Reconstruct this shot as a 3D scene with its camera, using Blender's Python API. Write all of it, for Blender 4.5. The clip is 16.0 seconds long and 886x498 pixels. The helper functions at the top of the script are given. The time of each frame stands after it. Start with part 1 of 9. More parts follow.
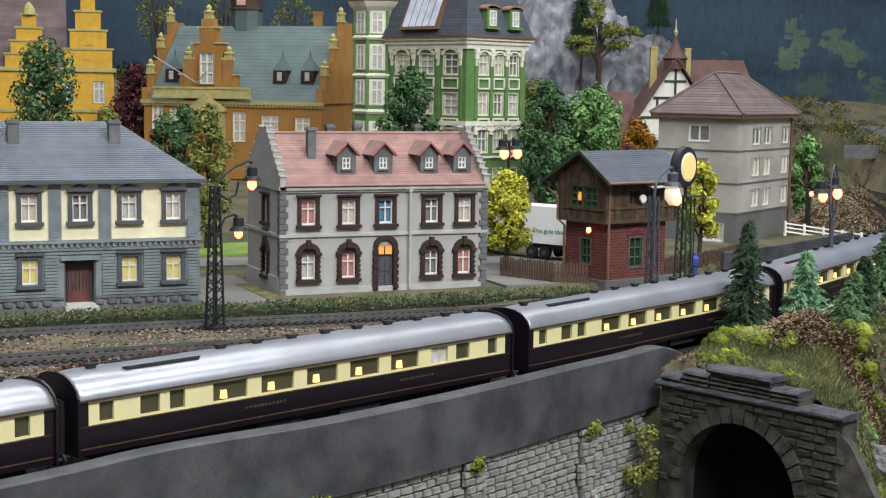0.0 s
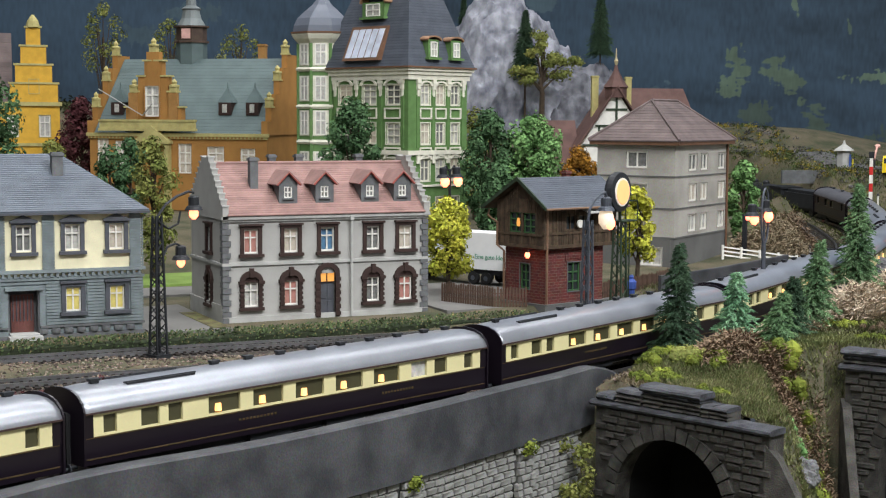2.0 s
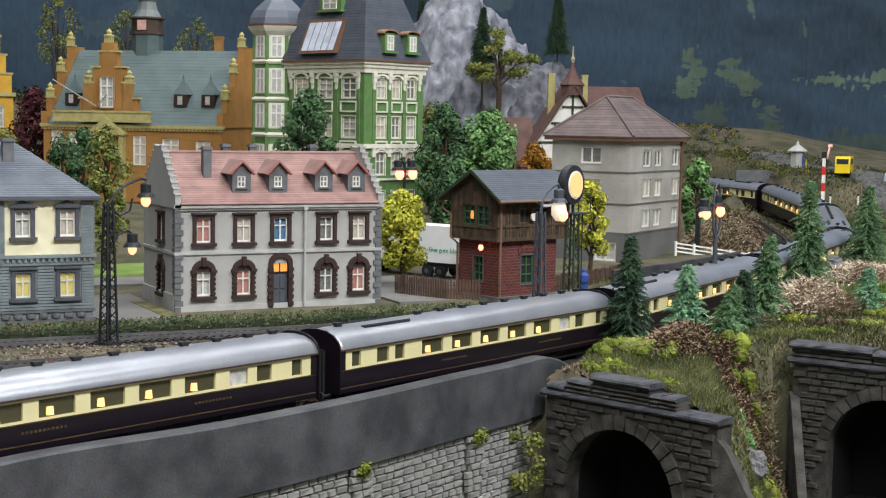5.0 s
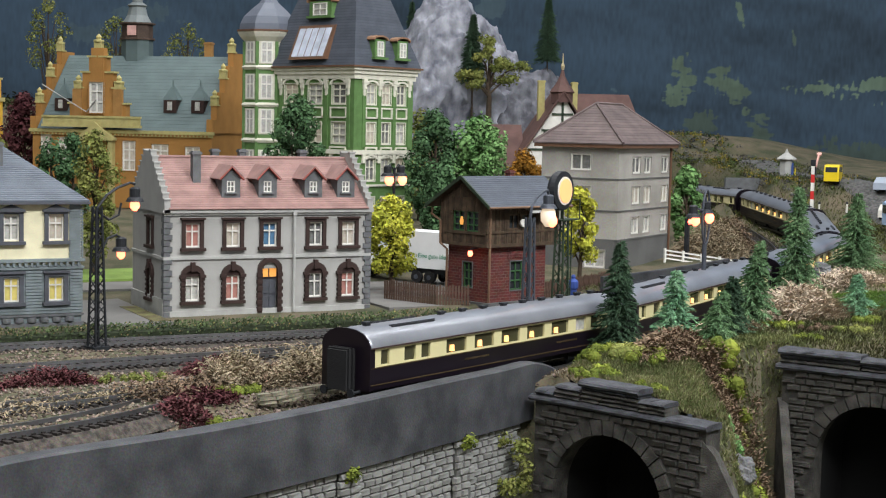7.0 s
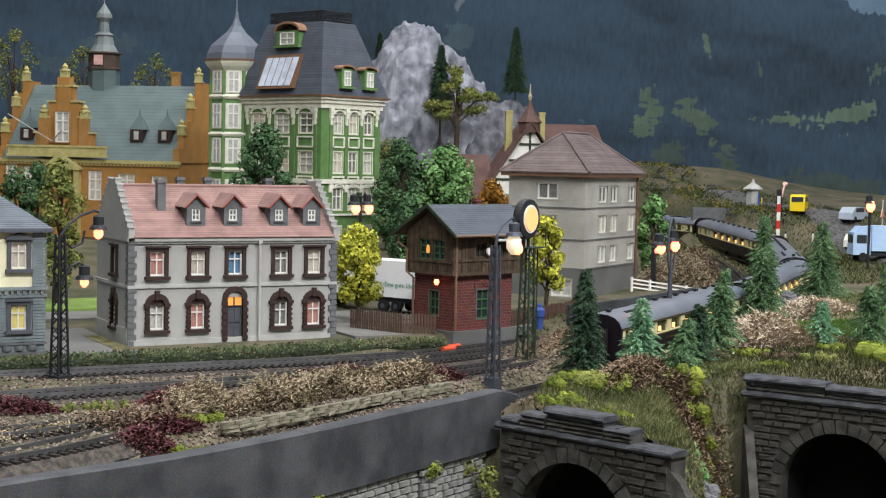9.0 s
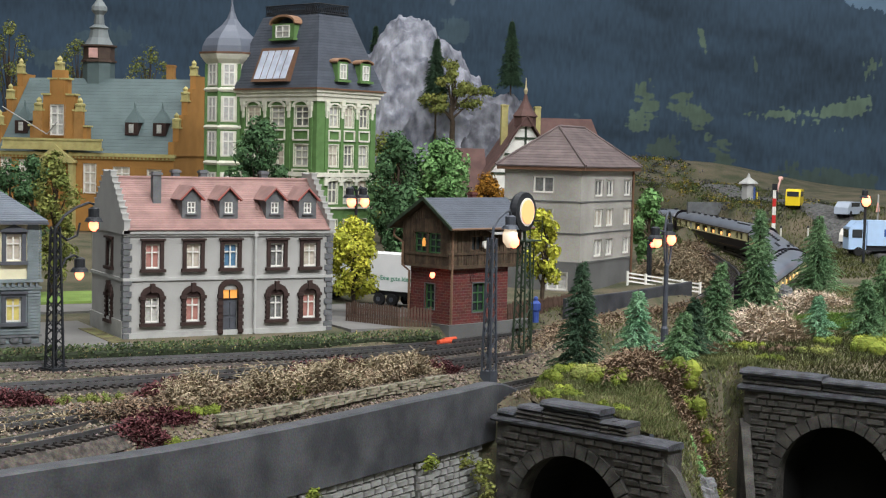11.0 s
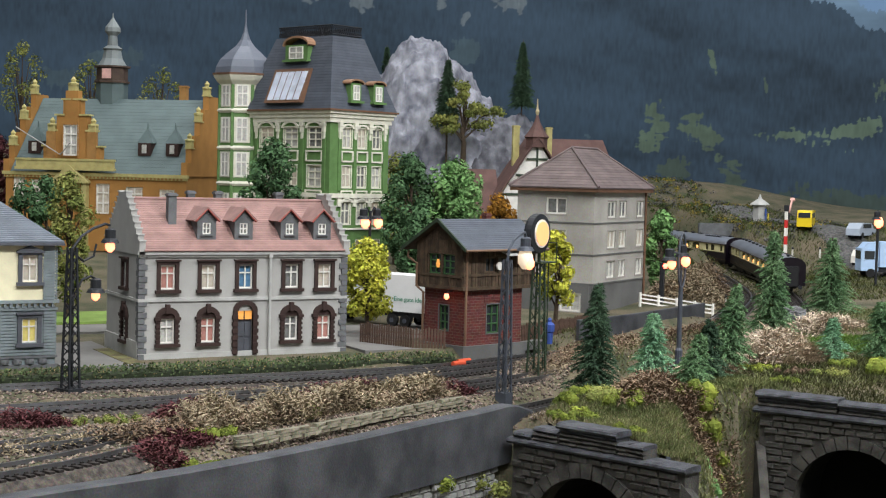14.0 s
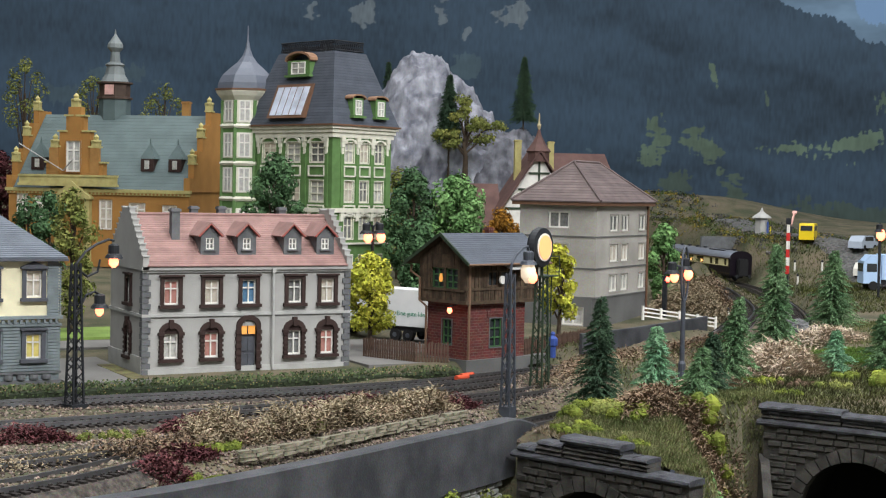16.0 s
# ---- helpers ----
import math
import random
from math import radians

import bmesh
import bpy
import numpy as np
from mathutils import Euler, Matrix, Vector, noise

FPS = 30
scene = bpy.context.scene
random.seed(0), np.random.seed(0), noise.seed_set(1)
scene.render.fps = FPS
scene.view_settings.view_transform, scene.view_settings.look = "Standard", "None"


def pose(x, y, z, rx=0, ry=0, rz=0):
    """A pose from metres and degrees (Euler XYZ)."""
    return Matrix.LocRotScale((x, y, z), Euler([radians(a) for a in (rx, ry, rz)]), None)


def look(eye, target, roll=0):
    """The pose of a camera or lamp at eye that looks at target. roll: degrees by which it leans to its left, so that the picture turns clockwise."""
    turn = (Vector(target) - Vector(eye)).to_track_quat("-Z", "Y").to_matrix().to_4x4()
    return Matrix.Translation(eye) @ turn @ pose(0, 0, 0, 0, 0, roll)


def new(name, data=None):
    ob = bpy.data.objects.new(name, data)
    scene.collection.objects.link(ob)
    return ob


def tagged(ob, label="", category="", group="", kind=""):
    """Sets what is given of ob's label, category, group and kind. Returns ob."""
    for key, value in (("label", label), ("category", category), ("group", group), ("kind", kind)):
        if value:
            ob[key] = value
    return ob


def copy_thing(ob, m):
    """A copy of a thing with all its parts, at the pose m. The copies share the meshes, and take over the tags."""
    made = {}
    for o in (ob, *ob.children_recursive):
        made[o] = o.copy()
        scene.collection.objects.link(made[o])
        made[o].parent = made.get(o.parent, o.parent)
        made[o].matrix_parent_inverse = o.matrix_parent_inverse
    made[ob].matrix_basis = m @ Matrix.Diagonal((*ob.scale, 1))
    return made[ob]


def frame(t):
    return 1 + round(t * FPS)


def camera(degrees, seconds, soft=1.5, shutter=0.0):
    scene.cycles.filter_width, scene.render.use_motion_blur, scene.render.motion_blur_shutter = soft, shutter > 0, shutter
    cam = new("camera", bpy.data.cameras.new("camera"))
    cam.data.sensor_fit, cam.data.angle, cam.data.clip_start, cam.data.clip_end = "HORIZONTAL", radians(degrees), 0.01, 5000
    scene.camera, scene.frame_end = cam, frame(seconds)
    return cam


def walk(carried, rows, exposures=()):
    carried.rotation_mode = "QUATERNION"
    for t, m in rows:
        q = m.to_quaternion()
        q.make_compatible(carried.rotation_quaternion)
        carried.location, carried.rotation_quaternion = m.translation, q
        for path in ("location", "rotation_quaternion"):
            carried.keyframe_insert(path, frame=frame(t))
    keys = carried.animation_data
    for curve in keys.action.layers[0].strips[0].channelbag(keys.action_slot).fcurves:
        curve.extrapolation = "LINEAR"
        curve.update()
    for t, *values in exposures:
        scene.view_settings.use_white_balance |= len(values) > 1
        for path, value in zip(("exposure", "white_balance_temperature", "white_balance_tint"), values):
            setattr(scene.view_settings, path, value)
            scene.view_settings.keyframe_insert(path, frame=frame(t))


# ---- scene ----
cam = camera(33.4, 16.0, soft=1.2)
PATH = [
    (0, (-0.3142, -1.0171, 0.1510), (0.0820, -0.1054, 0.0423), 0.88),
    (0.5, (-0.3180, -1.0268, 0.1512), (0.0924, -0.1207, 0.0484), 0.66),
    (1, (-0.3144, -1.0358, 0.1498), (0.1074, -0.1342, 0.0538), 0.23),
    (1.5, (-0.3128, -1.0367, 0.1488), (0.1139, -0.1370, 0.0571), 0.05),
    (2, (-0.3135, -1.0393, 0.1496), (0.1119, -0.1386, 0.0621), 0.31),
    (2.5, (-0.3152, -1.0392, 0.1485), (0.1148, -0.1403, 0.0637), 0.52),
    (3, (-0.3158, -1.0391, 0.1457), (0.1186, -0.1422, 0.0622), 0.59),
    (3.5, (-0.3164, -1.0410, 0.1445), (0.1219, -0.1461, 0.0603), 0.54),
    (4, (-0.3087, -1.0408, 0.1414), (0.1346, -0.1493, 0.0473), 0.64),
    (4.5, (-0.3086, -1.0398, 0.1417), (0.1396, -0.1505, 0.0507), 0.91),
    (5, (-0.3111, -1.0420, 0.1425), (0.1401, -0.1537, 0.0560), 1.01),
    (7.5, (-0.3106, -1.0422, 0.1392), (0.1485, -0.1574, 0.0592), 1.21),
    (8, (-0.3089, -1.0422, 0.1374), (0.1520, -0.1582, 0.0590), 1.14),
    (8.5, (-0.3072, -1.0411, 0.1380), (0.1563, -0.1579, 0.0656), 1.16),
    (9, (-0.3074, -1.0423, 0.1381), (0.1683, -0.1646, 0.0790), 1.24),
    (11.5, (-0.3076, -1.0398, 0.1362), (0.1720, -0.1645, 0.0737), 1.39),
    (12, (-0.3092, -1.0397, 0.1367), (0.1695, -0.1637, 0.0773), 1.51),
    (12.5, (-0.3098, -1.0394, 0.1379), (0.1679, -0.1627, 0.0811), 1.53),
    (13, (-0.3115, -1.0391, 0.1378), (0.1654, -0.1619, 0.0840), 1.56),
    (13.5, (-0.3131, -1.0384, 0.1370), (0.1627, -0.1603, 0.0858), 1.50),
    (14, (-0.3126, -1.0385, 0.1376), (0.1619, -0.1596, 0.0885), 1.43),
    (14.5, (-0.3132, -1.0385, 0.1377), (0.1606, -0.1591, 0.0914), 1.42),
    (15, (-0.3138, -1.0386, 0.1381), (0.1594, -0.1588, 0.0945), 1.28),
    (15.5, (-0.3135, -1.0390, 0.1366), (0.1592, -0.1587, 0.0955), 1.28),
    (16, (-0.3141, -1.0397, 0.1373), (0.1593, -0.1597, 0.0981), 1.19),
]
walk(cam, [(t, look(e, g, r)) for t, e, g, r in PATH])

# ---- world, lamps, exposure ----
CM = 0.01
world = bpy.data.worlds.new("room_world")
scene.world = world
world.use_nodes = True
bg = world.node_tree.nodes["Background"]
bg.inputs[0].default_value = (0.55, 0.62, 0.72, 1)
bg.inputs[1].default_value = 0.12
scene.view_settings.exposure = 0.0


def ceiling_lamp(x, y, z, sx, sy, watts, colour):
    data = bpy.data.lights.new("tube_light", "AREA")
    data.shape, data.size, data.size_y, data.energy, data.color = "RECTANGLE", sx * CM, sy * CM, watts, colour
    ob = new("tube_light", data)
    ob.matrix_world = pose(x * CM, y * CM, z * CM)
    return ob


for lx, ly, watts in ((-110, -175, 15), (-10, -170, 42), (95, -150, 48), (-70, -60, 11), (40, -35, 17), (10, 90, 13), (110, 60, 8.5)):
    ceiling_lamp(lx, ly, 150, 120, 26, watts, (0.97, 0.98, 1.0))


# ---- mesh helpers, lengths in centimetres ----
class Mesh:
    """Gathers corners and faces of one part."""

    def __init__(self):
        self.v, self.f, self.m = [], [], Matrix.Identity(4)

    def at(self, x=0, y=0, z=0, rz=0, rx=0, ry=0):
        self.m = Matrix.LocRotScale((x, y, z), Euler((radians(rx), radians(ry), radians(rz))), None)
        return self

    def add(self, vs, fs):
        n = len(self.v)
        self.v += [tuple(self.m @ Vector(p)) for p in vs]
        self.f += [tuple(n + i for i in f) for f in fs]
        return self

    def box(self, x0, x1, y0, y1, z0, z1):
        vs = [(x, y, z) for z in (z0, z1) for y in (y0, y1) for x in (x0, x1)]
        return self.add(vs, [(0, 2, 3, 1), (4, 5, 7, 6), (0, 1, 5, 4), (1, 3, 7, 5), (3, 2, 6, 7), (2, 0, 4, 6)])

    def prism(self, pts, y0, y1):
        """A polygon (x, z), anticlockwise seen from the front, drawn from y0 back to y1."""
        n = len(pts)
        vs = [(x, y0, z) for x, z in pts] + [(x, y1, z) for x, z in pts]
        fs = [tuple(range(n)), tuple(range(2 * n - 1, n - 1, -1))]
        fs += [(i, i + n, (i + 1) % n + n, (i + 1) % n) for i in range(n)]
        return self.add(vs, fs)

    def lathe(self, x, y, prof, n=12, a0=0.0):
        vs, fs = [], []
        for r, z in prof:
            vs += [(x + r * math.cos(a0 + 2 * math.pi * k / n), y + r * math.sin(a0 + 2 * math.pi * k / n), z) for k in range(n)]
        for i in range(len(prof) - 1):
            fs += [(i * n + k, i * n + (k + 1) % n, (i + 1) * n + (k + 1) % n, (i + 1) * n + k) for k in range(n)]
        fs += [tuple(range(n - 1, -1, -1)), tuple((len(prof) - 1) * n + k for k in range(n))]
        return self.add(vs, fs)

    def cyl(self, x, y, z0, z1, r0, r1=None, n=10):
        return self.lathe(x, y, [(r0, z0), (r0 if r1 is None else r1, z1)], n)

    def tube(self, pts, r, n=6, r1=None):
        pts = [Vector(p) for p in pts]
        vs, fs = [], []
        for i, p in enumerate(pts):
            d = (pts[min(i + 1, len(pts) - 1)] - pts[max(i - 1, 0)]).normalized()
            a = d.orthogonal().normalized()
            if i and a.dot(last) < 0.9:
                a = (last - d * last.dot(d)).normalized()
            last, b = a, d.cross(a)
            rr = r if r1 is None else r + (r1 - r) * i / (len(pts) - 1)
            vs += [tuple(p + (a * math.cos(2 * math.pi * k / n) + b * math.sin(2 * math.pi * k / n)) * rr) for k in range(n)]
        for i in range(len(pts) - 1):
            fs += [(i * n + k, i * n + (k + 1) % n, (i + 1) * n + (k + 1) % n, (i + 1) * n + k) for k in range(n)]
        fs += [tuple(range(n - 1, -1, -1)), tuple((len(pts) - 1) * n + k for k in range(n))]
        return self.add(vs, fs)

    def wall(self, w, h, th, ops=(), z0=0.0):
        """An upright wall from x 0 to w, front at y 0, with square openings (x0, x1, z0, z1) right through."""
        xs = sorted({0, w, *[o[0] for o in ops], *[o[1] for o in ops]})
        zs = sorted({z0, h, *[o[2] for o in ops], *[o[3] for o in ops]})
        for zi in range(len(zs) - 1):
            run = None
            for xi in range(len(xs) - 1):
                cx, cz = (xs[xi] + xs[xi + 1]) / 2, (zs[zi] + zs[zi + 1]) / 2
                solid = not any(o[0] < cx < o[1] and o[2] < cz < o[3] for o in ops)
                if solid and run is None:
                    run = xs[xi]
                if run is not None and (not solid or xi == len(xs) - 2):
                    self.box(run, xs[xi + 1] if solid else xs[xi], 0, th, zs[zi], zs[zi + 1])
                    run = None
        return self

    def data(self, name, smooth=False):
        me = bpy.data.meshes.new(name)
        me.from_pydata([(x * CM, y * CM, z * CM) for x, y, z in self.v], [], self.f)
        if smooth:
            me.polygons.foreach_set("use_smooth", [True] * len(me.polygons))
        me.update()
        return me


def part(name, mesh, material, parent, label="", smooth=False, at=None, rz=0, kind=""):
    """Links a mesh as one object under a thing or under a part."""
    me = mesh.data(name, smooth) if isinstance(mesh, Mesh) else mesh
    if not me.materials:
        me.materials.append(material)
    ob = new(name, me)
    if parent:
        ob.parent = parent
    if at:
        ob.location = [c * CM for c in at]
        ob.rotation_euler = (0, 0, radians(rz))
    return tagged(ob, label, kind=kind)


def thing(name, x, y, z, rz, label, category, group="", kind=""):
    ob = new(name)
    ob.empty_display_size = 0.02
    ob.matrix_world = pose(x * CM, y * CM, z * CM, 0, 0, rz)
    return tagged(ob, label, category, group, kind)


def solo(name, mesh, material, label, category="", kind="", smooth=False, group=""):
    ob = part(name, mesh, material, None, label, smooth)
    return tagged(ob, "", category, group, kind)


def arc(cx, cz, r, a0, a1, n):
    return [(cx + r * math.cos(radians(a0 + (a1 - a0) * k / n)), cz + r * math.sin(radians(a0 + (a1 - a0) * k / n))) for k in range(n + 1)]


# ---- materials ----
def mat(name, col, rough=0.7, var=0.25, sc=120, bump=0.25, metal=0.0, col2=None, glow=None, power=0.0, fine=900, per=0.0, spec=0.3):
    m = bpy.data.materials.new(name)
    m.use_nodes = True
    nt = m.node_tree
    bs = nt.nodes["Principled BSDF"]
    bs.inputs["Roughness"].default_value, bs.inputs["Metallic"].default_value = rough, metal
    bs.inputs["Specular IOR Level"].default_value = spec
    tc = nt.nodes.new("ShaderNodeTexCoord")
    big, small = nt.nodes.new("ShaderNodeTexNoise"), nt.nodes.new("ShaderNodeTexNoise")
    big.inputs["Scale"].default_value, small.inputs["Scale"].default_value = sc, fine
    big.inputs["Detail"].default_value, small.inputs["Detail"].default_value = 5, 3
    for n in (big, small):
        nt.links.new(tc.outputs["Object"], n.inputs["Vector"])
    ramp = nt.nodes.new("ShaderNodeValToRGB")
    c2 = col2 or [c * (1 - var) for c in col]
    ramp.color_ramp.elements[0].position, ramp.color_ramp.elements[1].position = 0.35, 0.65
    ramp.color_ramp.elements[0].color, ramp.color_ramp.elements[1].color = (*c2, 1), (*col, 1)
    nt.links.new(big.outputs["Fac"], ramp.inputs["Fac"])
    mul = nt.nodes.new("ShaderNodeMix")
    mul.data_type, mul.blend_type = "RGBA", "MULTIPLY"
    mul.inputs["Factor"].default_value = min(1.0, var * 1.5)
    nt.links.new(ramp.outputs["Color"], mul.inputs["A"])
    nt.links.new(small.outputs["Color"], mul.inputs["B"])
    hsv = nt.nodes.new("ShaderNodeHueSaturation")
    nt.links.new(mul.outputs["Result"], hsv.inputs["Color"])
    hsv.inputs["Value"].default_value = 1 + var * 0.6
    if per:
        geo, mp = nt.nodes.new("ShaderNodeNewGeometry"), nt.nodes.new("ShaderNodeMapRange")
        mp.inputs["To Min"].default_value, mp.inputs["To Max"].default_value = 1 - per, 1 + per
        nt.links.new(geo.outputs["Random Per Island"], mp.inputs["Value"])
        nt.links.new(mp.outputs["Result"], hsv.inputs["Value"])
    nt.links.new(hsv.outputs["Color"], bs.inputs["Base Color"])
    if bump:
        bp = nt.nodes.new("ShaderNodeBump")
        bp.inputs["Strength"].default_value, bp.inputs["Distance"].default_value = bump, 0.0006
        nt.links.new(small.outputs["Fac"], bp.inputs["Height"])
        nt.links.new(bp.outputs["Normal"], bs.inputs["Normal"])
    if glow:
        bs.inputs["Emission Color"].default_value = (*glow, 1)
        bs.inputs["Emission Strength"].default_value = power
    return m


def brick_mat(name, c1, c2, mortar, bw, bh, rough=0.85, joint=0.06, bump=0.6):
    """Courses of brick or stone too fine to build singly; bw and bh in centimetres."""
    m = mat(name, c1, rough, 0.2, 60, 0.0)
    nt = m.node_tree
    bs = nt.nodes["Principled BSDF"]
    tc, sep, add, com = (nt.nodes.new("ShaderNode" + k) for k in ("TexCoord", "SeparateXYZ", "Math", "CombineXYZ"))
    br = nt.nodes.new("ShaderNodeTexBrick")
    nt.links.new(tc.outputs["Object"], sep.inputs[0])
    nt.links.new(sep.outputs["X"], add.inputs[0])
    nt.links.new(sep.outputs["Y"], add.inputs[1])
    nt.links.new(add.outputs[0], com.inputs[0])
    nt.links.new(sep.outputs["Z"], com.inputs[1])
    nt.links.new(com.outputs[0], br.inputs["Vector"])
    br.inputs["Scale"].default_value = 1.0
    br.inputs["Brick Width"].default_value, br.inputs["Row Height"].default_value = bw * CM, bh * CM
    br.inputs["Mortar Size"].default_value = joint * bh * CM
    br.inputs["Color1"].default_value, br.inputs["Color2"].default_value, br.inputs["Mortar"].default_value = (*c1, 1), (*c2, 1), (*mortar, 1)
    mix = nt.nodes.new("ShaderNodeMix")
    mix.data_type, mix.blend_type = "RGBA", "MULTIPLY"
    mix.inputs["Factor"].default_value = 0.5
    nz = nt.nodes.new("ShaderNodeTexNoise")
    nz.inputs["Scale"].default_value = 150
    nt.links.new(tc.outputs["Object"], nz.inputs["Vector"])
    nt.links.new(br.outputs["Color"], mix.inputs["A"])
    nt.links.new(nz.outputs["Color"], mix.inputs["B"])
    hs = nt.nodes.new("ShaderNodeHueSaturation")
    hs.inputs["Value"].default_value = 1.5
    nt.links.new(mix.outputs["Result"], hs.inputs["Color"])
    nt.links.new(hs.outputs["Color"], bs.inputs["Base Color"])
    bp = nt.nodes.new("ShaderNodeBump")
    bp.invert = True
    bp.inputs["Strength"].default_value, bp.inputs["Distance"].default_value = bump, 0.0005
    nt.links.new(br.outputs["Fac"], bp.inputs["Height"])
    nt.links.new(bp.outputs["Normal"], bs.inputs["Normal"])
    return m


def glass_mat(name, tint=(0.03, 0.035, 0.04)):
    m = mat(name, tint, 0.08, 0.1, 50, 0.0, spec=0.6)
    return m


WHITE = mat("white_paint", (0.78, 0.76, 0.70), 0.6, 0.12)
CREAM = mat("cream_render", (0.78, 0.73, 0.50), 0.7, 0.10)
GREYBLUE = mat("slate_blue_boards", (0.215, 0.255, 0.265), 0.7, 0.25)
DKGREY = mat("dark_grey_trim", (0.085, 0.09, 0.105), 0.65, 0.25)
PGREY = mat("warm_grey_render", (0.37, 0.365, 0.345), 0.8, 0.10, 60)
PTRIM = mat("light_grey_trim", (0.42, 0.42, 0.40), 0.75, 0.15)
QUOIN = mat("grey_quoin_stone", (0.15, 0.155, 0.16), 0.8, 0.3)
BROWN = mat("dark_brown_sandstone", (0.045, 0.025, 0.021), 0.75, 0.3)
PINKTILE = mat("pink_red_roof_tile", (0.335, 0.20, 0.178), 0.75, 0.25, 90, per=0.12)
REDTRIM = mat("red_dormer_trim", (0.30, 0.075, 0.06), 0.7, 0.25)
SLATE = mat("blue_grey_slate", (0.125, 0.145, 0.175), 0.55, 0.2, 80, per=0.10)
OCHRE = mat("ochre_render", (0.40, 0.20, 0.055), 0.75, 0.2, 40)
OCHRED = mat("dark_ochre_trim", (0.36, 0.19, 0.06), 0.75, 0.2)
PALEY = mat("pale_yellow_stone", (0.50, 0.44, 0.18), 0.75, 0.25)
COPPER = mat("grey_green_copper_roof", (0.105, 0.145, 0.145), 0.6, 0.2, 50)
GREEN = mat("moss_green_paint", (0.12, 0.225, 0.075), 0.65, 0.2)
GREENW = mat("cream_white_stucco", (0.74, 0.72, 0.60), 0.7, 0.15)
YELLOW = mat("bright_yellow_render", (0.72, 0.42, 0.05), 0.7, 0.15)
GUTTER = mat("brown_gutter", (0.16, 0.085, 0.05), 0.6, 0.2)
PLASTER = mat("stained_grey_plaster", (0.50, 0.475, 0.43), 0.9, 0.4, 22, col2=(0.33, 0.315, 0.28))
PLINTH = mat("dark_grey_plinth", (0.15, 0.15, 0.145), 0.9, 0.3, 25)
TOWERROOF = mat("grey_brown_roof_tile", (0.17, 0.13, 0.125), 0.75, 0.3, 60, per=0.15)
DARKWOOD = mat("weathered_brown_boards", (0.12, 0.082, 0.052), 0.85, 0.4, 200, per=0.35)
REDBRICK = brick_mat("red_brick", (0.125, 0.032, 0.027), (0.075, 0.022, 0.02), (0.15, 0.10, 0.085), 0.5, 0.23)
STEEL = mat("grey_blue_steel", (0.085, 0.095, 0.115), 0.5, 0.25, metal=0.3)
BLACK = mat("black_iron", (0.022, 0.024, 0.028), 0.5, 0.3)
GREENIRON = mat("dark_green_iron", (0.035, 0.055, 0.032), 0.6, 0.3)
PURPLE = mat("dark_violet_coach_paint", (0.009, 0.006, 0.010), 0.28, 0.15, 60, 0.0, spec=0.35)
COACHC = mat("cream_coach_paint", (0.66, 0.60, 0.33), 0.4, 0.08, 60, 0.05, spec=0.5)
SILVER = mat("silver_grey_coach_roof", (0.33, 0.345, 0.38), 0.34, 0.2, 30, 0.08, metal=0.6, spec=0.5)
GOLD = mat("gold_lining", (0.13, 0.09, 0.045), 0.5, 0.4, metal=0.5)
PANE = glass_mat("dark_window_glass")
COACHPANE = glass_mat("olive_coach_glass", (0.055, 0.052, 0.028))
RAIL = mat("dark_steel_rail", (0.19, 0.185, 0.185), 0.28, 0.3, metal=0.8)
SLEEPER = mat("dark_brown_sleeper", (0.030, 0.024, 0.021), 0.85, 0.3, per=0.3)
BALLAST = mat("mixed_gravel", (0.25, 0.205, 0.165), 0.95, 0.4, 500, 0.4, col2=(0.12, 0.085, 0.065), per=0.8)
PARAPET = mat("anthracite_painted_parapet", (0.078, 0.080, 0.086), 0.65, 0.5, 45, 0.35, col2=(0.034, 0.036, 0.041))
TRACKBED = mat("dark_oily_track_bed", (0.10, 0.085, 0.07), 0.9, 0.5, 300, 0.6, col2=(0.03, 0.026, 0.023))
STONEW = mat("pale_grey_wall_stone", (0.34, 0.34, 0.32), 0.9, 0.3, 150, 0.5, per=0.2)
DARKSTONE = mat("sooty_dark_stone", (0.105, 0.099, 0.088), 0.9, 0.5, 110, 1.0, col2=(0.04, 0.038, 0.034), per=0.45)
CAPSTONE = mat("dark_capping_stone", (0.075, 0.078, 0.088), 0.8, 0.5, 120, 1.0, col2=(0.03, 0.031, 0.036))
# near-black colour that stands for the shade inside the tunnel bores
BLACKHOLE = mat("bore_shade_black", (0.004, 0.004, 0.004), 0.95, 0.2)
ROCK = mat("pale_plaster_rock", (0.38, 0.39, 0.435), 0.95, 0.35, 38, 0.8, col2=(0.12, 0.125, 0.155))
ROCKG = mat("grey_plaster_rock", (0.20, 0.205, 0.23), 0.95, 0.35, 60, 0.8, col2=(0.085, 0.085, 0.10))
DSLATE = mat("dark_blue_slate", (0.082, 0.094, 0.118), 0.55, 0.2, 80, per=0.10)
GROUND = mat("brown_green_scatter", (0.14, 0.115, 0.075), 0.95, 0.4, 30, 0.8, col2=(0.055, 0.062, 0.032))
STREET = mat("grey_street", (0.17, 0.165, 0.155), 0.85, 0.2, 30)
LAWN = mat("light_green_static_grass", (0.20, 0.30, 0.07), 0.95, 0.3, 40, 0.8)
TRUCKW = mat("white_trailer_panel", (0.75, 0.76, 0.76), 0.45, 0.05)
RUBBER = mat("black_rubber", (0.015, 0.015, 0.016), 0.8, 0.2)
FENCEW = mat("grey_brown_pickets", (0.14, 0.085, 0.06), 0.9, 0.35, 200, per=0.3)
BARK = mat("brown_bark", (0.085, 0.062, 0.042), 0.95, 0.35, 200, 0.5)


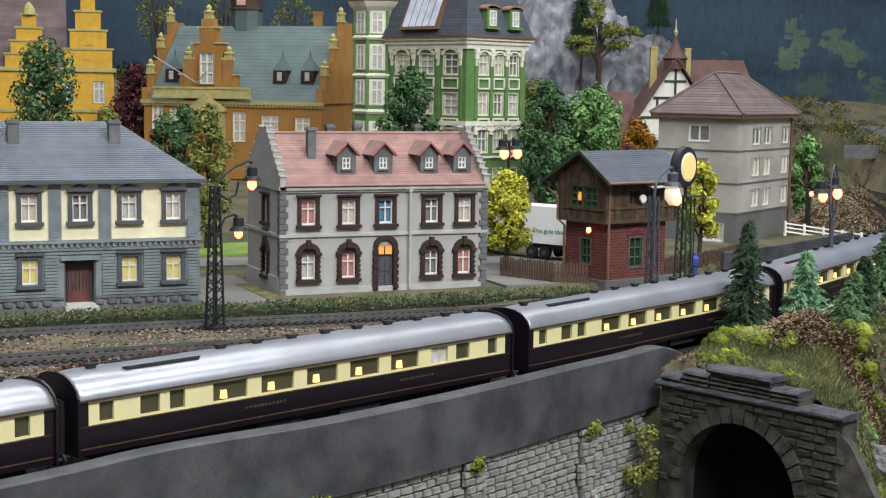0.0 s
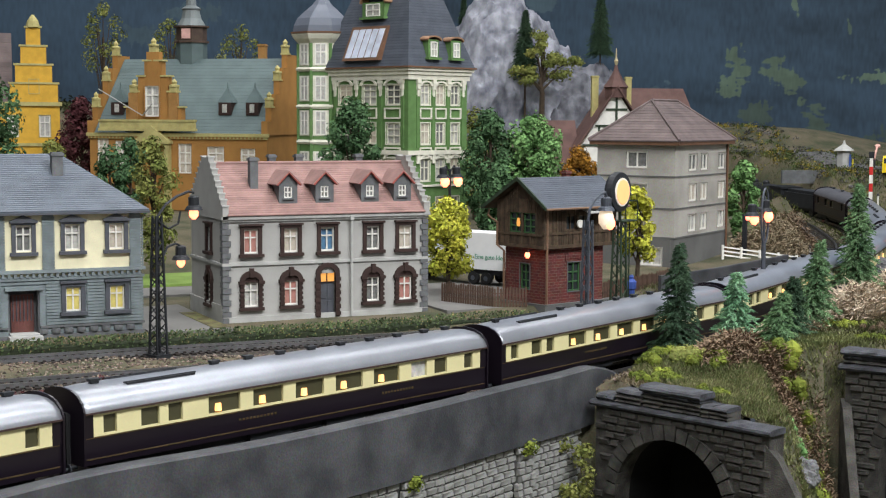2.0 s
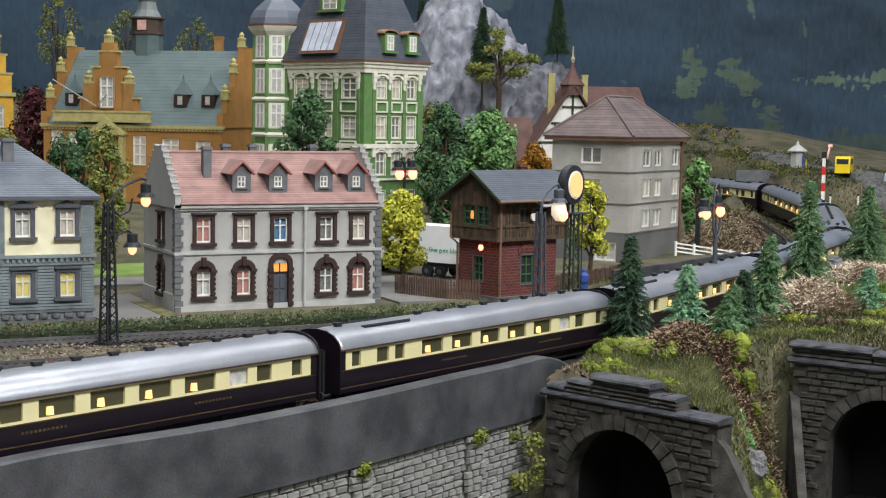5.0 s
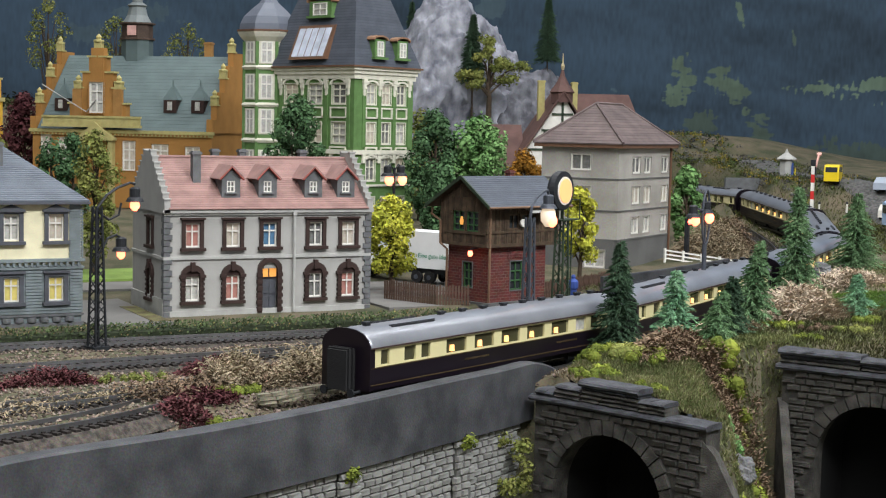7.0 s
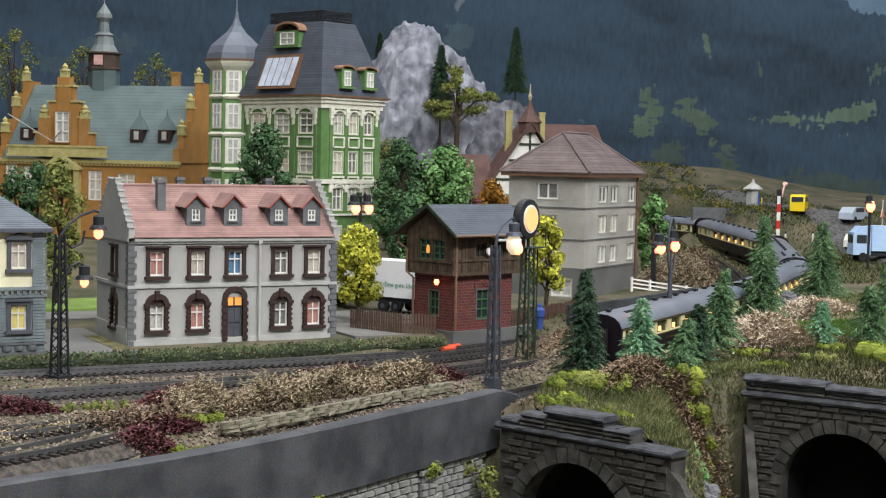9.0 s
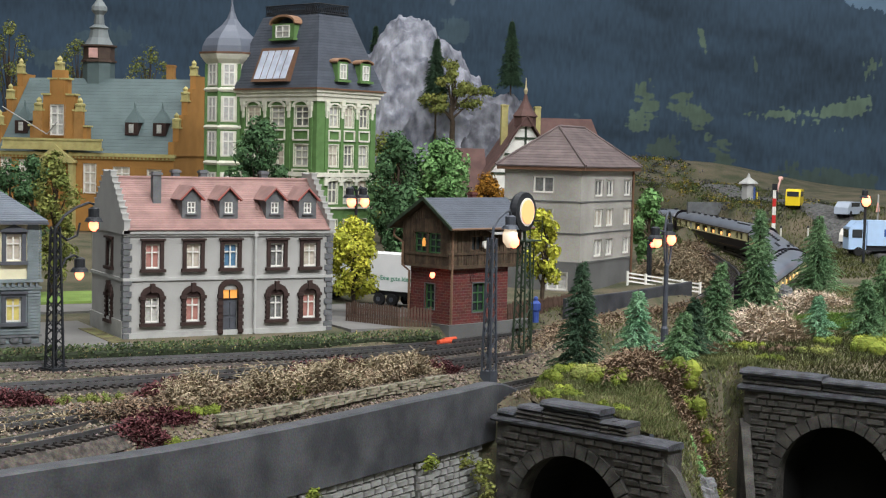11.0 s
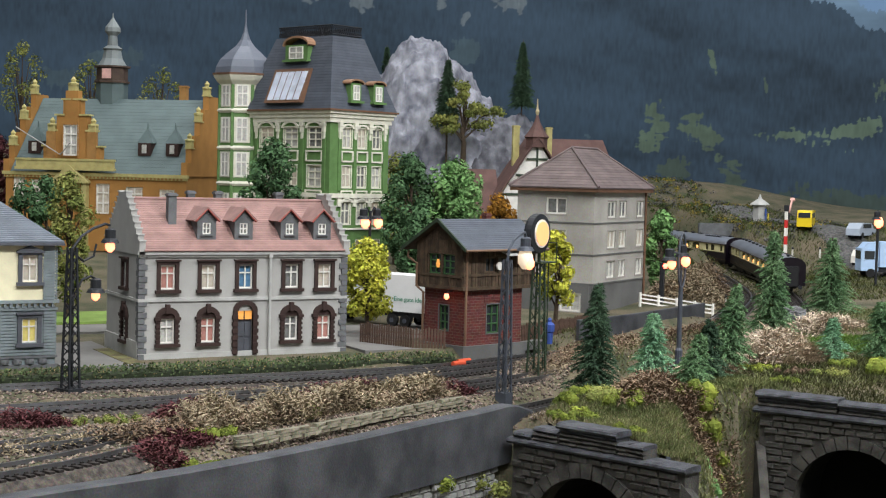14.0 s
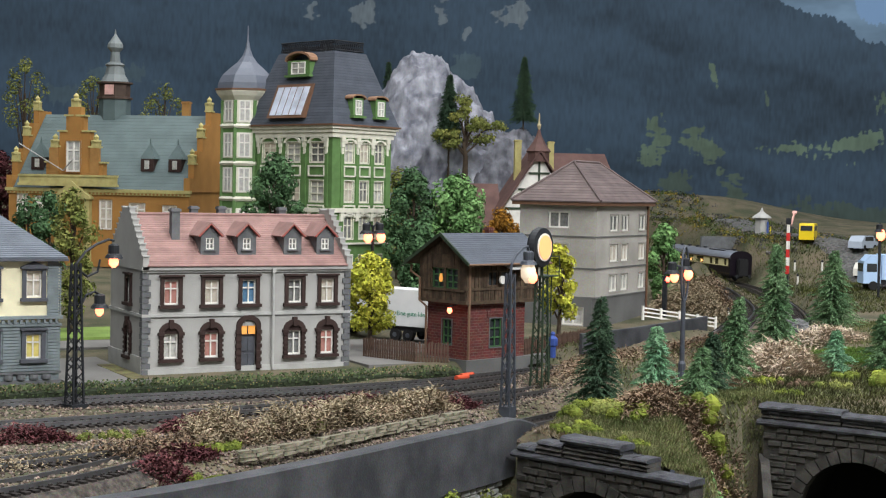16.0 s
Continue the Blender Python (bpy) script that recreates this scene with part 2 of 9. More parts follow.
def leaf_mat(name, a, b, per=0.45):
    return mat(name, a, 0.85, 0.3, 40, 0.0, col2=b, per=per, spec=0.1)


FIR = leaf_mat("blue_green_needles", (0.25, 0.40, 0.20), (0.11, 0.21, 0.10))
FIRL = leaf_mat("light_green_needles", (0.36, 0.60, 0.36), (0.19, 0.38, 0.22))
FIRD = leaf_mat("dark_green_needles", (0.10, 0.17, 0.10), (0.045, 0.085, 0.05))
LEAFD = leaf_mat("dark_green_leaves", (0.10, 0.19, 0.085), (0.055, 0.11, 0.05))
LEAFB = leaf_mat("bright_green_leaves", (0.20, 0.36, 0.13), (0.11, 0.23, 0.075))
LEAFY = leaf_mat("yellow_green_leaves", (0.62, 0.60, 0.08), (0.42, 0.44, 0.06))
LEAFO = leaf_mat("olive_green_leaves", (0.27, 0.28, 0.08), (0.14, 0.17, 0.045))
LEAFR = leaf_mat("dark_red_leaves", (0.15, 0.058, 0.06), (0.085, 0.028, 0.033))
LEAFOR = leaf_mat("orange_leaves", (0.42, 0.20, 0.03), (0.25, 0.12, 0.02))
TAN = leaf_mat("dry_tan_lichen", (0.42, 0.345, 0.235), (0.20, 0.16, 0.10))
ROOTS = leaf_mat("pale_dry_roots", (0.62, 0.52, 0.40), (0.40, 0.32, 0.23))
RUST = leaf_mat("brown_dry_fibre", (0.28, 0.20, 0.135), (0.14, 0.098, 0.065))
HEDGE = leaf_mat("dark_hedge_leaves", (0.10, 0.135, 0.06), (0.045, 0.065, 0.03), 0.6)
MOSS = leaf_mat("yellow_green_foam", (0.27, 0.31, 0.05), (0.12, 0.155, 0.03))
GRASS = leaf_mat("dull_green_grass", (0.33, 0.35, 0.16), (0.15, 0.18, 0.075))


def glow_mat(name, col, power, base=(0.6, 0.5, 0.3)):
    return mat(name, base, 0.5, 0.35, 160, 0.0, glow=col, power=power)


BULB = glow_mat("warm_glowing_bulb", (1.0, 0.20, 0.10), 4.6)
REDLAMP = glow_mat("red_glowing_lamp", (1.0, 0.06, 0.04), 9)
TABLELAMP = glow_mat("orange_glowing_lampshade", (1.0, 0.46, 0.12), 1.9)
COACHLIT = glow_mat("yellow_lit_compartment", (1.0, 0.75, 0.12), 1.2)
# curtains emit weakly themselves, replacing room bulbs that are not built
LIT_Y = glow_mat("yellow_lit_curtain", (1.0, 0.80, 0.22), 0.24, (0.55, 0.48, 0.16))
LIT_R = glow_mat("red_lit_curtain", (1.0, 0.4, 0.3), 0.10, (0.40, 0.2, 0.17))
LIT_W = glow_mat("pale_lit_curtain", (1.0, 0.8, 0.55), 0.10, (0.5, 0.46, 0.4))
LIT_O = glow_mat("orange_lit_pane", (1.0, 0.42, 0.08), 0.8, (0.5, 0.25, 0.08))
CUR_W = mat("white_curtain", (0.55, 0.54, 0.50), 0.8, 0.3, 300)
CUR_B = mat("blue_curtain", (0.10, 0.22, 0.36), 0.8, 0.3, 300)
CUR_D = mat("dim_curtain", (0.22, 0.22, 0.21), 0.8, 0.4, 300)


# ---- the lie of the land ----
def spline(pts, n=10):
    p = [Vector((*q, 0)) if len(q) == 2 else Vector(q) for q in pts]
    out = []
    for i in range(len(p) - 1):
        a, b, c, d = p[max(i - 1, 0)], p[i], p[i + 1], p[min(i + 2, len(p) - 1)]
        for k in range(n):
            u = k / n
            out.append(0.5 * (2 * b + (c - a) * u + (2 * a - 5 * b + 4 * c - d) * u * u + (3 * b - a - 3 * c + d) * u ** 3))
    return out + [p[-1]]


LINE_MAIN = [(-75, -64), (-46, -51), (-18.5, -38.4), (-10.2, -35), (0.4, -30.8), (12, -25.7), (20, -22), (28.2, -18.0), (45, -8.2), (61.6, 2), (72, 11.0),
             (82.2, 23), (90.5, 35.5), (96.5, 47), (100, 60), (101.5, 75), (99, 90), (92, 104), (80, 116), (62, 124), (40, 128), (10, 130), (-30, 130), (-80, 128), (-140, 124)]
LINE_BACK = [(-160, -101), (-110, -79.5)]
LINE_HOUSE = [(-150, -9.5), (-60, -8), (-11, -7.6), (10, -8), (21, -7), (33, -3), (46, 1.5), (58, 7.5), (67.5, 15.5), (77.5, 26), (85.5, 38.5), (91, 49), (94, 62), (95, 77), (92.5, 90), (86, 100)]
LINE_LOOP = [(-150, -19.5), (-60, -18.2), (-13, -17.0), (-2.6, -16.6), (3.7, -15.8), (9, -14.2), (16, -11.8), (27, -7.9), (34.5, -3.4)]
LINE_SIDING = [(-150, -74), (-60, -51), (-30, -39.2), (-16.7, -33.6), (-12.5, -31.5), (-8.2, -28.4), (-5.2, -26.0), (-1, -23.4)]
LINE_SPUR = [(-150, -47), (-80, -38), (-30, -31.8), (-15.4, -28.5), (-11, -27.3), (-7, -25.7), (-2.4, -23.9), (5, -20.6)]

LINE_MID = [(5, -20.6), (10, -18.6), (14.5, -17.0), (19.6, -15.2), (24.8, -13.6), (31, -10.2), (38, -6.2), (46, -1.0), (52, 3.6)]
main = spline(LINE_BACK + LINE_MAIN, 12)
START = 24
run = [0.0]
for a, b in zip(main, main[1:]):
    run.append(run[-1] + (b - a).length)
off = run[START]
run = np.array([r - off for r in run])
RAIL_S = [-200, 60, 105, 120, 135, 150, 165, 187, 215, 235, 600]
RAIL_Z = [-1.2, -1.2, -1.1, -0.9, -0.55, -0.2, 0.25, 0.95, 2.1, 2.6, 2.8]


def on_line(s):
    i = min(max(int(np.searchsorted(run, s)) - 1, 0), len(run) - 2)
    u = (s - run[i]) / (run[i + 1] - run[i])
    p = main[i].lerp(main[i + 1], u)
    p.z = float(np.interp(s, RAIL_S, RAIL_Z))
    return p


KNOTS = [(-60, -20, -0.9), (-30, -20, -0.9), (0, -18, -0.9), (12, -14, -0.9), (20, -15, -0.9), (-30, -2, 0), (-10, 0, 0), (8, 4, 0), (-30, 30, 0.5), (0, 28, 0.4), (25, 0, 0.3), (20, 12, 0),
         (30, 12, 0.2), (36, 2, 0.7), (45, 5, 0.7), (55, 10, 0.9), (50, 20, 0.9), (62, 16, 1.3), (30, 34, 2.5), (20, 50, 3.5), (5, 60, 4), (-20, 70, 4), (-40, 70, 4), (45, 40, 3.5)]
KNOTS2 = [(60, 50, 6), (80, 70, 8), (70, 80, 10), (86, 90, 13), (60, 110, 14), (30, 110, 10), (0, 112, 10), (-30, 112, 10), (112, 62, 8.2), (122, 50, 8), (104, 33, 3.2), (99, 38, 2.1), (85, 8, 1.5),
          (100, 15, 2.3), (122, 28, 4), (114, 76, 10), (122, 100, 14), (95, 130, 16), (150, 60, 10), (150, 0, 4)]
KNOTS3 = [(25, -24, 0.2), (32, -25, 0.3), (40, -18, 0.5), (50, -13, 0.8), (60, -8, 1.5), (70, -4, 1.8), (60, -25, 0.0), (78, -20, 1.2), (92, 0, 2), (40, -35, -0.5), (52, -42, -0.5), (19, -33, -0.9), (21, -38, -1.6)]
KN = np.array(KNOTS + KNOTS2 + KNOTS3, float)
EDGE = [(-200, -125), (-110, -83), (-75, -67.5), (-46, -54.5), (-25, -45.6), (-17.8, -42.2), (-9.4, -39.4), (-0.2, -35.3), (6.5, -31.9), (12, -29.4), (14.5, -28.4), (18.6, -40.2),
        (24, -40.5), (29, -36), (32.6, -30.5), (33.8, -28.2), (38.6, -37.2), (45, -52), (62, -100), (80, -200)]
BANK = []
for (ax_, ay_), (bx_, by_) in zip(EDGE[11:15], EDGE[12:16]):
    BANK += [(ax_ + (bx_ - ax_) * k / 8, ay_ + (by_ - ay_) * k / 8) for k in range(8)]
BANK.append(EDGE[15])
BANK_SOFT = np.interp(range(33), [0, 4, 9, 22, 28, 32], [1.0, 3.2, 7.0, 6.5, 2.6, 1.0])
LOW = -11.0


def signed(px, py, pts):
    """Distance of many places to a line, positive on its left, with the number of the nearest piece."""
    best, side, num = np.full(px.shape, 1e9), np.ones(px.shape), np.zeros(px.shape, int)
    for i in range(len(pts) - 1):
        ax, ay, bx, by = *pts[i][:2], *pts[i + 1][:2]
        dx, dy = bx - ax, by - ay
        u = np.clip(((px - ax) * dx + (py - ay) * dy) / (dx * dx + dy * dy), 0, 1)
        d = np.hypot(px - ax - u * dx, py - ay - u * dy)
        near = d < best - 1e-6
        cross = dx * (py - ay) - dy * (px - ax)
        best, side, num = np.where(near, d, best), np.where(near, np.sign(cross), side), np.where(near, i, num)
    return best * side, num


def smooth01(t):
    t = np.clip(t, 0, 1)
    return t * t * (3 - 2 * t)


def behind(px, py):
    """Whether places lie on the high side of the wall and portals."""
    ring = EDGE + [(400, -200), (400, 400), (-400, 400), (-400, -125)]
    odd = np.zeros(px.shape, bool)
    for (ax, ay), (bx, by) in zip(ring, ring[1:] + ring[:1]):
        if ay != by:
            odd ^= ((ay > py) != (by > py)) & (px < (bx - ax) * (py - ay) / (by - ay) + ax)
    return odd


MAIN_XY = [(p.x, p.y) for p in main[::3]]
HOUSE_XY = [(p.x, p.y, 0) for p in spline(LINE_HOUSE, 4)]


def plateau(px, py):
    w = np.zeros(px.shape)
    z = np.zeros(px.shape)
    for kx, ky, kz in KN:
        k = 1.0 / (((px - kx) ** 2 + (py - ky) ** 2) + 2.0) ** 1.8
        w, z = w + k, z + k * kz
    return z / w


def land(px, py):
    px, py = np.asarray(px, float), np.asarray(py, float)
    z = plateau(px, py)
    z += 0.10 * np.sin(px * 0.9 + py * 0.4) * np.sin(py * 0.7) * (py < -6)
    q, num = signed(px, py, MAIN_XY)
    s = np.interp(num, range(len(MAIN_XY)), run[::3][: len(MAIN_XY)])
    bed = np.interp(s, RAIL_S, RAIL_Z) - 0.62
    z = np.where(s < 262, z + (bed - z) * (1 - smooth01((np.abs(q) - 2.1) / 1.6)), z)
    h, _ = signed(px, py, HOUSE_XY)
    hb = np.interp(px, [30, 45, 60, 80, 95], [-0.98, -0.75, 0.0, 0.9, 2.0])
    z = np.where(py < 88, z + (hb - z) * (1 - smooth01((np.abs(h) - 1.9) / 1.6)), z)
    back = behind(px, py)
    hard = np.minimum(np.abs(signed(px, py, EDGE[:12])[0]), np.abs(signed(px, py, EDGE[15:])[0]))
    # the open slope between the portals grows gentler towards its middle
    bank, along_ = signed(px, py, BANK)
    soft = np.interp(along_, range(len(BANK)), BANK_SOFT)
    rise = np.minimum(smooth01((hard - 0.7) / 0.7), smooth01((np.abs(bank) - 0.4) / soft))
    return LOW + (z - LOW) * np.where(back, rise, 0.0)


def height(x, y):
    return float(land(np.array([x]), np.array([y]))[0])


def heights(pts):
    a = np.array(pts, float)
    return land(a[:, 0], a[:, 1])


gx = np.r_[np.arange(-240, -45, 5.0), np.arange(-45, 66, 0.75), np.arange(66, 130, 1.6), np.arange(130, 261, 6.0)]
gy = np.r_[np.arange(-250, -60, 6.0), np.arange(-60, 14, 0.75), np.arange(14, 112, 1.6), np.arange(112, 215, 5.0)]
GX, GY = np.meshgrid(gx, gy)
GZ = land(GX.ravel(), GY.ravel())
gm = Mesh()
gm.v = [(float(a), float(b), float(c)) for a, b, c in zip(GX.ravel(), GY.ravel(), GZ)]
nx = len(gx)
gm.f = [(j * nx + i, j * nx + i + 1, (j + 1) * nx + i + 1, (j + 1) * nx + i) for j in range(len(gy) - 1) for i in range(nx - 1)]
def in_bore(f):
    """Whether a piece of ground would close one of the two tunnels."""
    cx, cy = sum(gm.v[i][0] for i in f) / 4, sum(gm.v[i][1] for i in f) / 4
    if min(gm.v[i][2] for i in f) > -3.4:
        return False
    for x, y, head, ox in ((14.55, -28.51, -71, 5.6), (33.85, -28.2, -62, 6.4)):
        c, s = math.cos(radians(head)), math.sin(radians(head))
        lx, ly = (cx - x) * c + (cy - y) * s, -(cx - x) * s + (cy - y) * c
        if abs(lx - ox) < 4.7 and 0.0 < ly < 5.3:
            return True
    return False


gm.f = [f for f in gm.f if not in_bore(f)]
solo("ground", gm, GROUND, "brown and green scattered model landscape ground", kind="structure", smooth=True)

# the wooded hill over the covered track at the back
hx, hy = np.arange(-150, 118, 4.0), np.arange(88, 150, 3.0)
hm = Mesh()
for b in hy:
    for a in hx:
        r = noise.noise(Vector((a * 0.05, b * 0.05, 3.0))) * 3
        front = 88 + max(0, (a - 60)) * 0.28
        up = smooth01((b - front) / 22)
        hm.v.append((float(a), float(b), float(2.0 + 14.0 * up + r * up)))
hm.f = [(j * len(hx) + i, j * len(hx) + i + 1, (j + 1) * len(hx) + i + 1, (j + 1) * len(hx) + i) for j in range(len(hy) - 1) for i in range(len(hx) - 1)]
solo("backdrop_hill", hm, GROUND, "dull green and brown hillside below the painted mountains", kind="structure", smooth=True)

# the room around the layout
rm = Mesh().box(-250, -244, -260, 222, -60, 240).box(264, 270, -260, 222, -60, 240).box(-250, 270, -266, -260, -60, 240).box(-250, 270, 222, 228, -60, 240)
solo("wall_room", rm, mat("grey_room_wall", (0.28, 0.29, 0.30), 0.9, 0.1, 5), "plain grey walls of the exhibition room", kind="structure")
solo("ceiling", Mesh().box(-250, 270, -260, 222, 240, 246), mat("pale_ceiling", (0.6, 0.6, 0.58), 0.9, 0.1, 5), "plain pale ceiling of the exhibition room", kind="structure")


# printed mountain backdrop, a curved sheet behind the layout
def value_noise(x, y, seed):
    """Smooth noise from -1 to 1 over arrays."""
    xi, yi = np.floor(x), np.floor(y)
    fx, fy = x - xi, y - yi
    fx, fy = fx * fx * (3 - 2 * fx), fy * fy * (3 - 2 * fy)

    def corner(a, b):
        v = np.sin(a * 127.1 + b * 311.7 + seed * 74.7) * 43758.5453
        return v - np.floor(v)
    top_, low_ = corner(xi, yi) * (1 - fx) + corner(xi + 1, yi) * fx, corner(xi, yi + 1) * (1 - fx) + corner(xi + 1, yi + 1) * fx
    return 2 * (top_ * (1 - fy) + low_ * fy) - 1


def layered(x, y, seed, octaves=4):
    return sum(value_noise(x * 2.1 ** k, y * 2.1 ** k, seed + k) * 0.55 ** k for k in range(octaves))


def backdrop():
    us = np.r_[np.linspace(0, 0.3, 60)[:-1], np.linspace(0.3, 0.76, 1150)[:-1], np.linspace(0.76, 1, 50)]
    ws = np.r_[np.linspace(0, 0.07, 6)[:-1], np.linspace(0.07, 0.54, 340)[:-1], np.linspace(0.54, 1, 40)]
    u, w = np.meshgrid(us, ws)
    ang = np.radians(112 - 100 * u)
    vs = np.stack([-25 + 262 * np.cos(ang), -62 + 262 * np.sin(ang), -2 + 112 * w], -1).reshape(-1, 3)
    # crowns of the painted forest: fine upright strokes over soft slopes
    crown = value_noise(u * 1500, w * 90, 2) * 0.6 + value_noise(u * 640, w * 62, 5) * 0.4
    slope = layered(u * 14 + w * 5, w * 7, 11)
    patchy = layered(u * 46, w * 26, 17)
    jag = np.abs((u * 520 + 0.8 * value_noise(u * 160, w * 20, 3)) % 1.0 - 0.5)
    jag2 = np.abs((u * 270 + 0.6 * value_noise(u * 90, w * 9, 4)) % 1.0 - 0.5)
    spike = (0.014 * jag + 0.020 * jag2) * (1 + value_noise(u * 45, w * 12, 21))
    lum = 1.0 + 0.22 * crown + 0.20 * slope + 0.14 * patchy
    col = np.array((0.027, 0.049, 0.075)) * lum[..., None]
    haze = np.clip(0.25 + 0.5 * slope + 0.9 * (w - 0.25), 0, 1)[..., None]
    col = col * (1 - haze * 0.45) + np.array((0.048, 0.082, 0.125)) * (1 + 0.2 * crown)[..., None] * haze * 0.45
    # clearings with ragged wooded edges: place, half sizes, slant, paleness
    clearings = ((0.626, 0.238, 0.006, 0.038, 0.6, 1.0), (0.648, 0.225, 0.009, 0.030, -3.0, 1.0), (0.660, 0.140, 0.007, 0.048, 0.4, 0.8), (0.694, 0.228, 0.020, 0.013, -0.6, 1.15),
                 (0.712, 0.240, 0.009, 0.020, 1.6, 1.1), (0.651, 0.362, 0.0016, 0.010, -6.0, 0.9), (0.674, 0.322, 0.0010, 0.010, -3.0, 0.8), (0.638, 0.165, 0.007, 0.022, 0.0, 0.7),
                 (0.705, 0.118, 0.020, 0.022, 0.0, 0.6), (0.722, 0.305, 0.004, 0.012, 0.0, 0.9), (0.543, 0.372, 0.006, 0.022, 0.0, 0.45), (0.393, 0.335, 0.012, 0.020, -1.0, 0.5),
                 (0.365, 0.305, 0.008, 0.016, 0.0, 0.4), (0.596, 0.21, 0.006, 0.02, 0.0, 0.4))
    for cu, cw, ru, rw, tilt, pale in clearings:
        du, dw = u - cu, w - cw
        dw = dw - tilt * du - spike * 0.9 + 0.012
        d = (du / ru) ** 2 + (dw / rw) ** 2 + 1.1 * layered(u * 90, w * 50, 23) + 0.5 * value_noise(u * 420, w * 150, 6)
        k = np.clip((1.0 - d) * 5, 0, 1)[..., None] * min(1.0, 0.35 + 0.65 * pale)
        tint = np.array((0.085, 0.125, 0.092)) if pale > 0.55 else np.array((0.062, 0.098, 0.115))
        col = col * (1 - k) + tint * (pale if pale > 0.55 else 1.0) * (1 + 0.18 * patchy + 0.12 * crown)[..., None] * k
    # pale screes high on the slopes
    for cu, cw, ru, rw, tilt in ((0.474, 0.462, 0.004, 0.024, -4), (0.4965, 0.458, 0.005, 0.026, 4), (0.531, 0.462, 0.004, 0.03, 3), (0.559, 0.47, 0.010, 0.024, -1), (0.566, 0.425, 0.002, 0.022, 1), (0.543, 0.43, 0.002, 0.016, 3)):
        du = u - cu - (w - cw) / 14 * (1 if tilt > 0 else -1) * min(1, abs(tilt) / 3)
        d = (du / ru) ** 2 + ((w - cw) / rw) ** 2 + 1.4 * layered(u * 120, w * 40, 29) + 0.6 * value_noise(u * 520, w * 90, 9)
        k = np.clip((0.7 - d) * 3, 0, 0.8)[..., None]
        col = col * (1 - k) + np.array((0.13, 0.16, 0.18)) * (1 + 0.25 * crown)[..., None] * k
    # sky and far peaks above the ridge
    ridge = np.minimum(0.56, 0.486 - (u - 0.675) * 1.6) + 0.010 * layered(u * 60, u * 0, 9) - spike * 0.9
    ridge = np.maximum(ridge, 0.33 + 0.03 * np.sin(u * 30))
    far = ridge + 0.03 + 0.05 * layered(u * 30, u * 0, 15) + 0.03 * np.sin(u * 40)
    col = np.where((w > ridge)[..., None], np.where((w < far)[..., None], np.array((0.12, 0.19, 0.27)) * (1 + 0.25 * patchy)[..., None], np.array((0.16, 0.27, 0.44))), col)
    n = len(us)
    me = bpy.data.meshes.new("backdrop")
    base = (np.arange(len(ws) - 1)[:, None] * n + np.arange(n - 1)[None, :]).reshape(-1, 1)
    me.from_pydata((vs * CM).tolist(), [], (base + np.array((0, 1, n + 1, n))).tolist())
    att = me.color_attributes.new("print", "FLOAT_COLOR", "POINT")
    att.data.foreach_set("color", np.concatenate([np.maximum(col.reshape(-1, 3), 0.005), np.ones((len(vs), 1))], 1).ravel().astype(np.float32))
    m = mat("printed_backdrop_sheet", (0.05, 0.07, 0.09), 0.75, 0.0, 20, 0.0)
    nt = m.node_tree
    va = nt.nodes.new("ShaderNodeVertexColor")
    va.layer_name = "print"
    nt.links.new(va.outputs["Color"], nt.nodes["Principled BSDF"].inputs["Base Color"])
    return solo("backdrop", me, m, "printed dark blue-green mountain forest backdrop with meadows", kind="structure", smooth=True)


backdrop()


# ---- tracks ----
def track(pts, zf, label, s0=None, s1=None):
    root = thing("railway_track", 0, 0, 0, 0, label, "railway track", "tracks of the layout")
    line = [Vector((p.x, p.y, 0)) for p in pts]
    for p in line:
        p.z = zf(p)
    for side in (-1, 1):
        prev, vs, fs = None, [], []
        m = Mesh()
        for i, p in enumerate(line):
            d = (line[min(i + 1, len(line) - 1)] - line[max(i - 1, 0)]).normalized()
            o = p + Vector((-d.y, d.x, 0)) * 0.825 * side
            c = Vector((-d.y, d.x, 0))
            m.v += [tuple(o - c * 0.07 + Vector((0, 0, 0))), tuple(o + c * 0.07), tuple(o + c * 0.12 - Vector((0, 0, 0.27))), tuple(o - c * 0.12 - Vector((0, 0, 0.27)))]
            if i:
                n = 4 * i
                m.f += [(n - 4 + k, n - 4 + (k + 1) % 4, n + (k + 1) % 4, n + k) for k in range(4)]
        part("rail", m, RAIL, root)
    sl = Mesh()
    total, want = 0.0, 0.0
    for a, b in zip(line, line[1:]):
        d = (b - a).length
        while want < total + d:
            p = a.lerp(b, (want - total) / d)
            sl.at(p.x, p.y, p.z, math.degrees(math.atan2(b.y - a.y, b.x - a.x)))
            sl.box(-0.15, 0.15, -1.5, 1.5, -0.42, -0.25)
            sl.box(-0.1, 0.1, -1.02, -0.66, -0.25, -0.17).box(-0.1, 0.1, 0.66, 1.02, -0.25, -0.17)
            want += 0.54
        total += d
    part("sleeper_bed", sl, SLEEPER, root, "dark brown sleepers", kind="stuff")
    bed = Mesh()
    for i, p in enumerate(line):
        d = (line[min(i + 1, len(line) - 1)] - line[max(i - 1, 0)]).normalized()
        c = Vector((-d.y, d.x, 0))
        bed.v += [tuple(p + c * o + Vector((0, 0, z))) for o, z in ((-2.2, -1.0), (-1.62, -0.37), (1.62, -0.37), (2.2, -1.0))]
        if i:
            bed.f += [(4 * i - 4 + k, 4 * i - 3 + k, 4 * i + 1 + k, 4 * i + k) for k in range(3)]
    part("track_bed", bed, TRACKBED, root, "dark oily ballast bed")
    return root


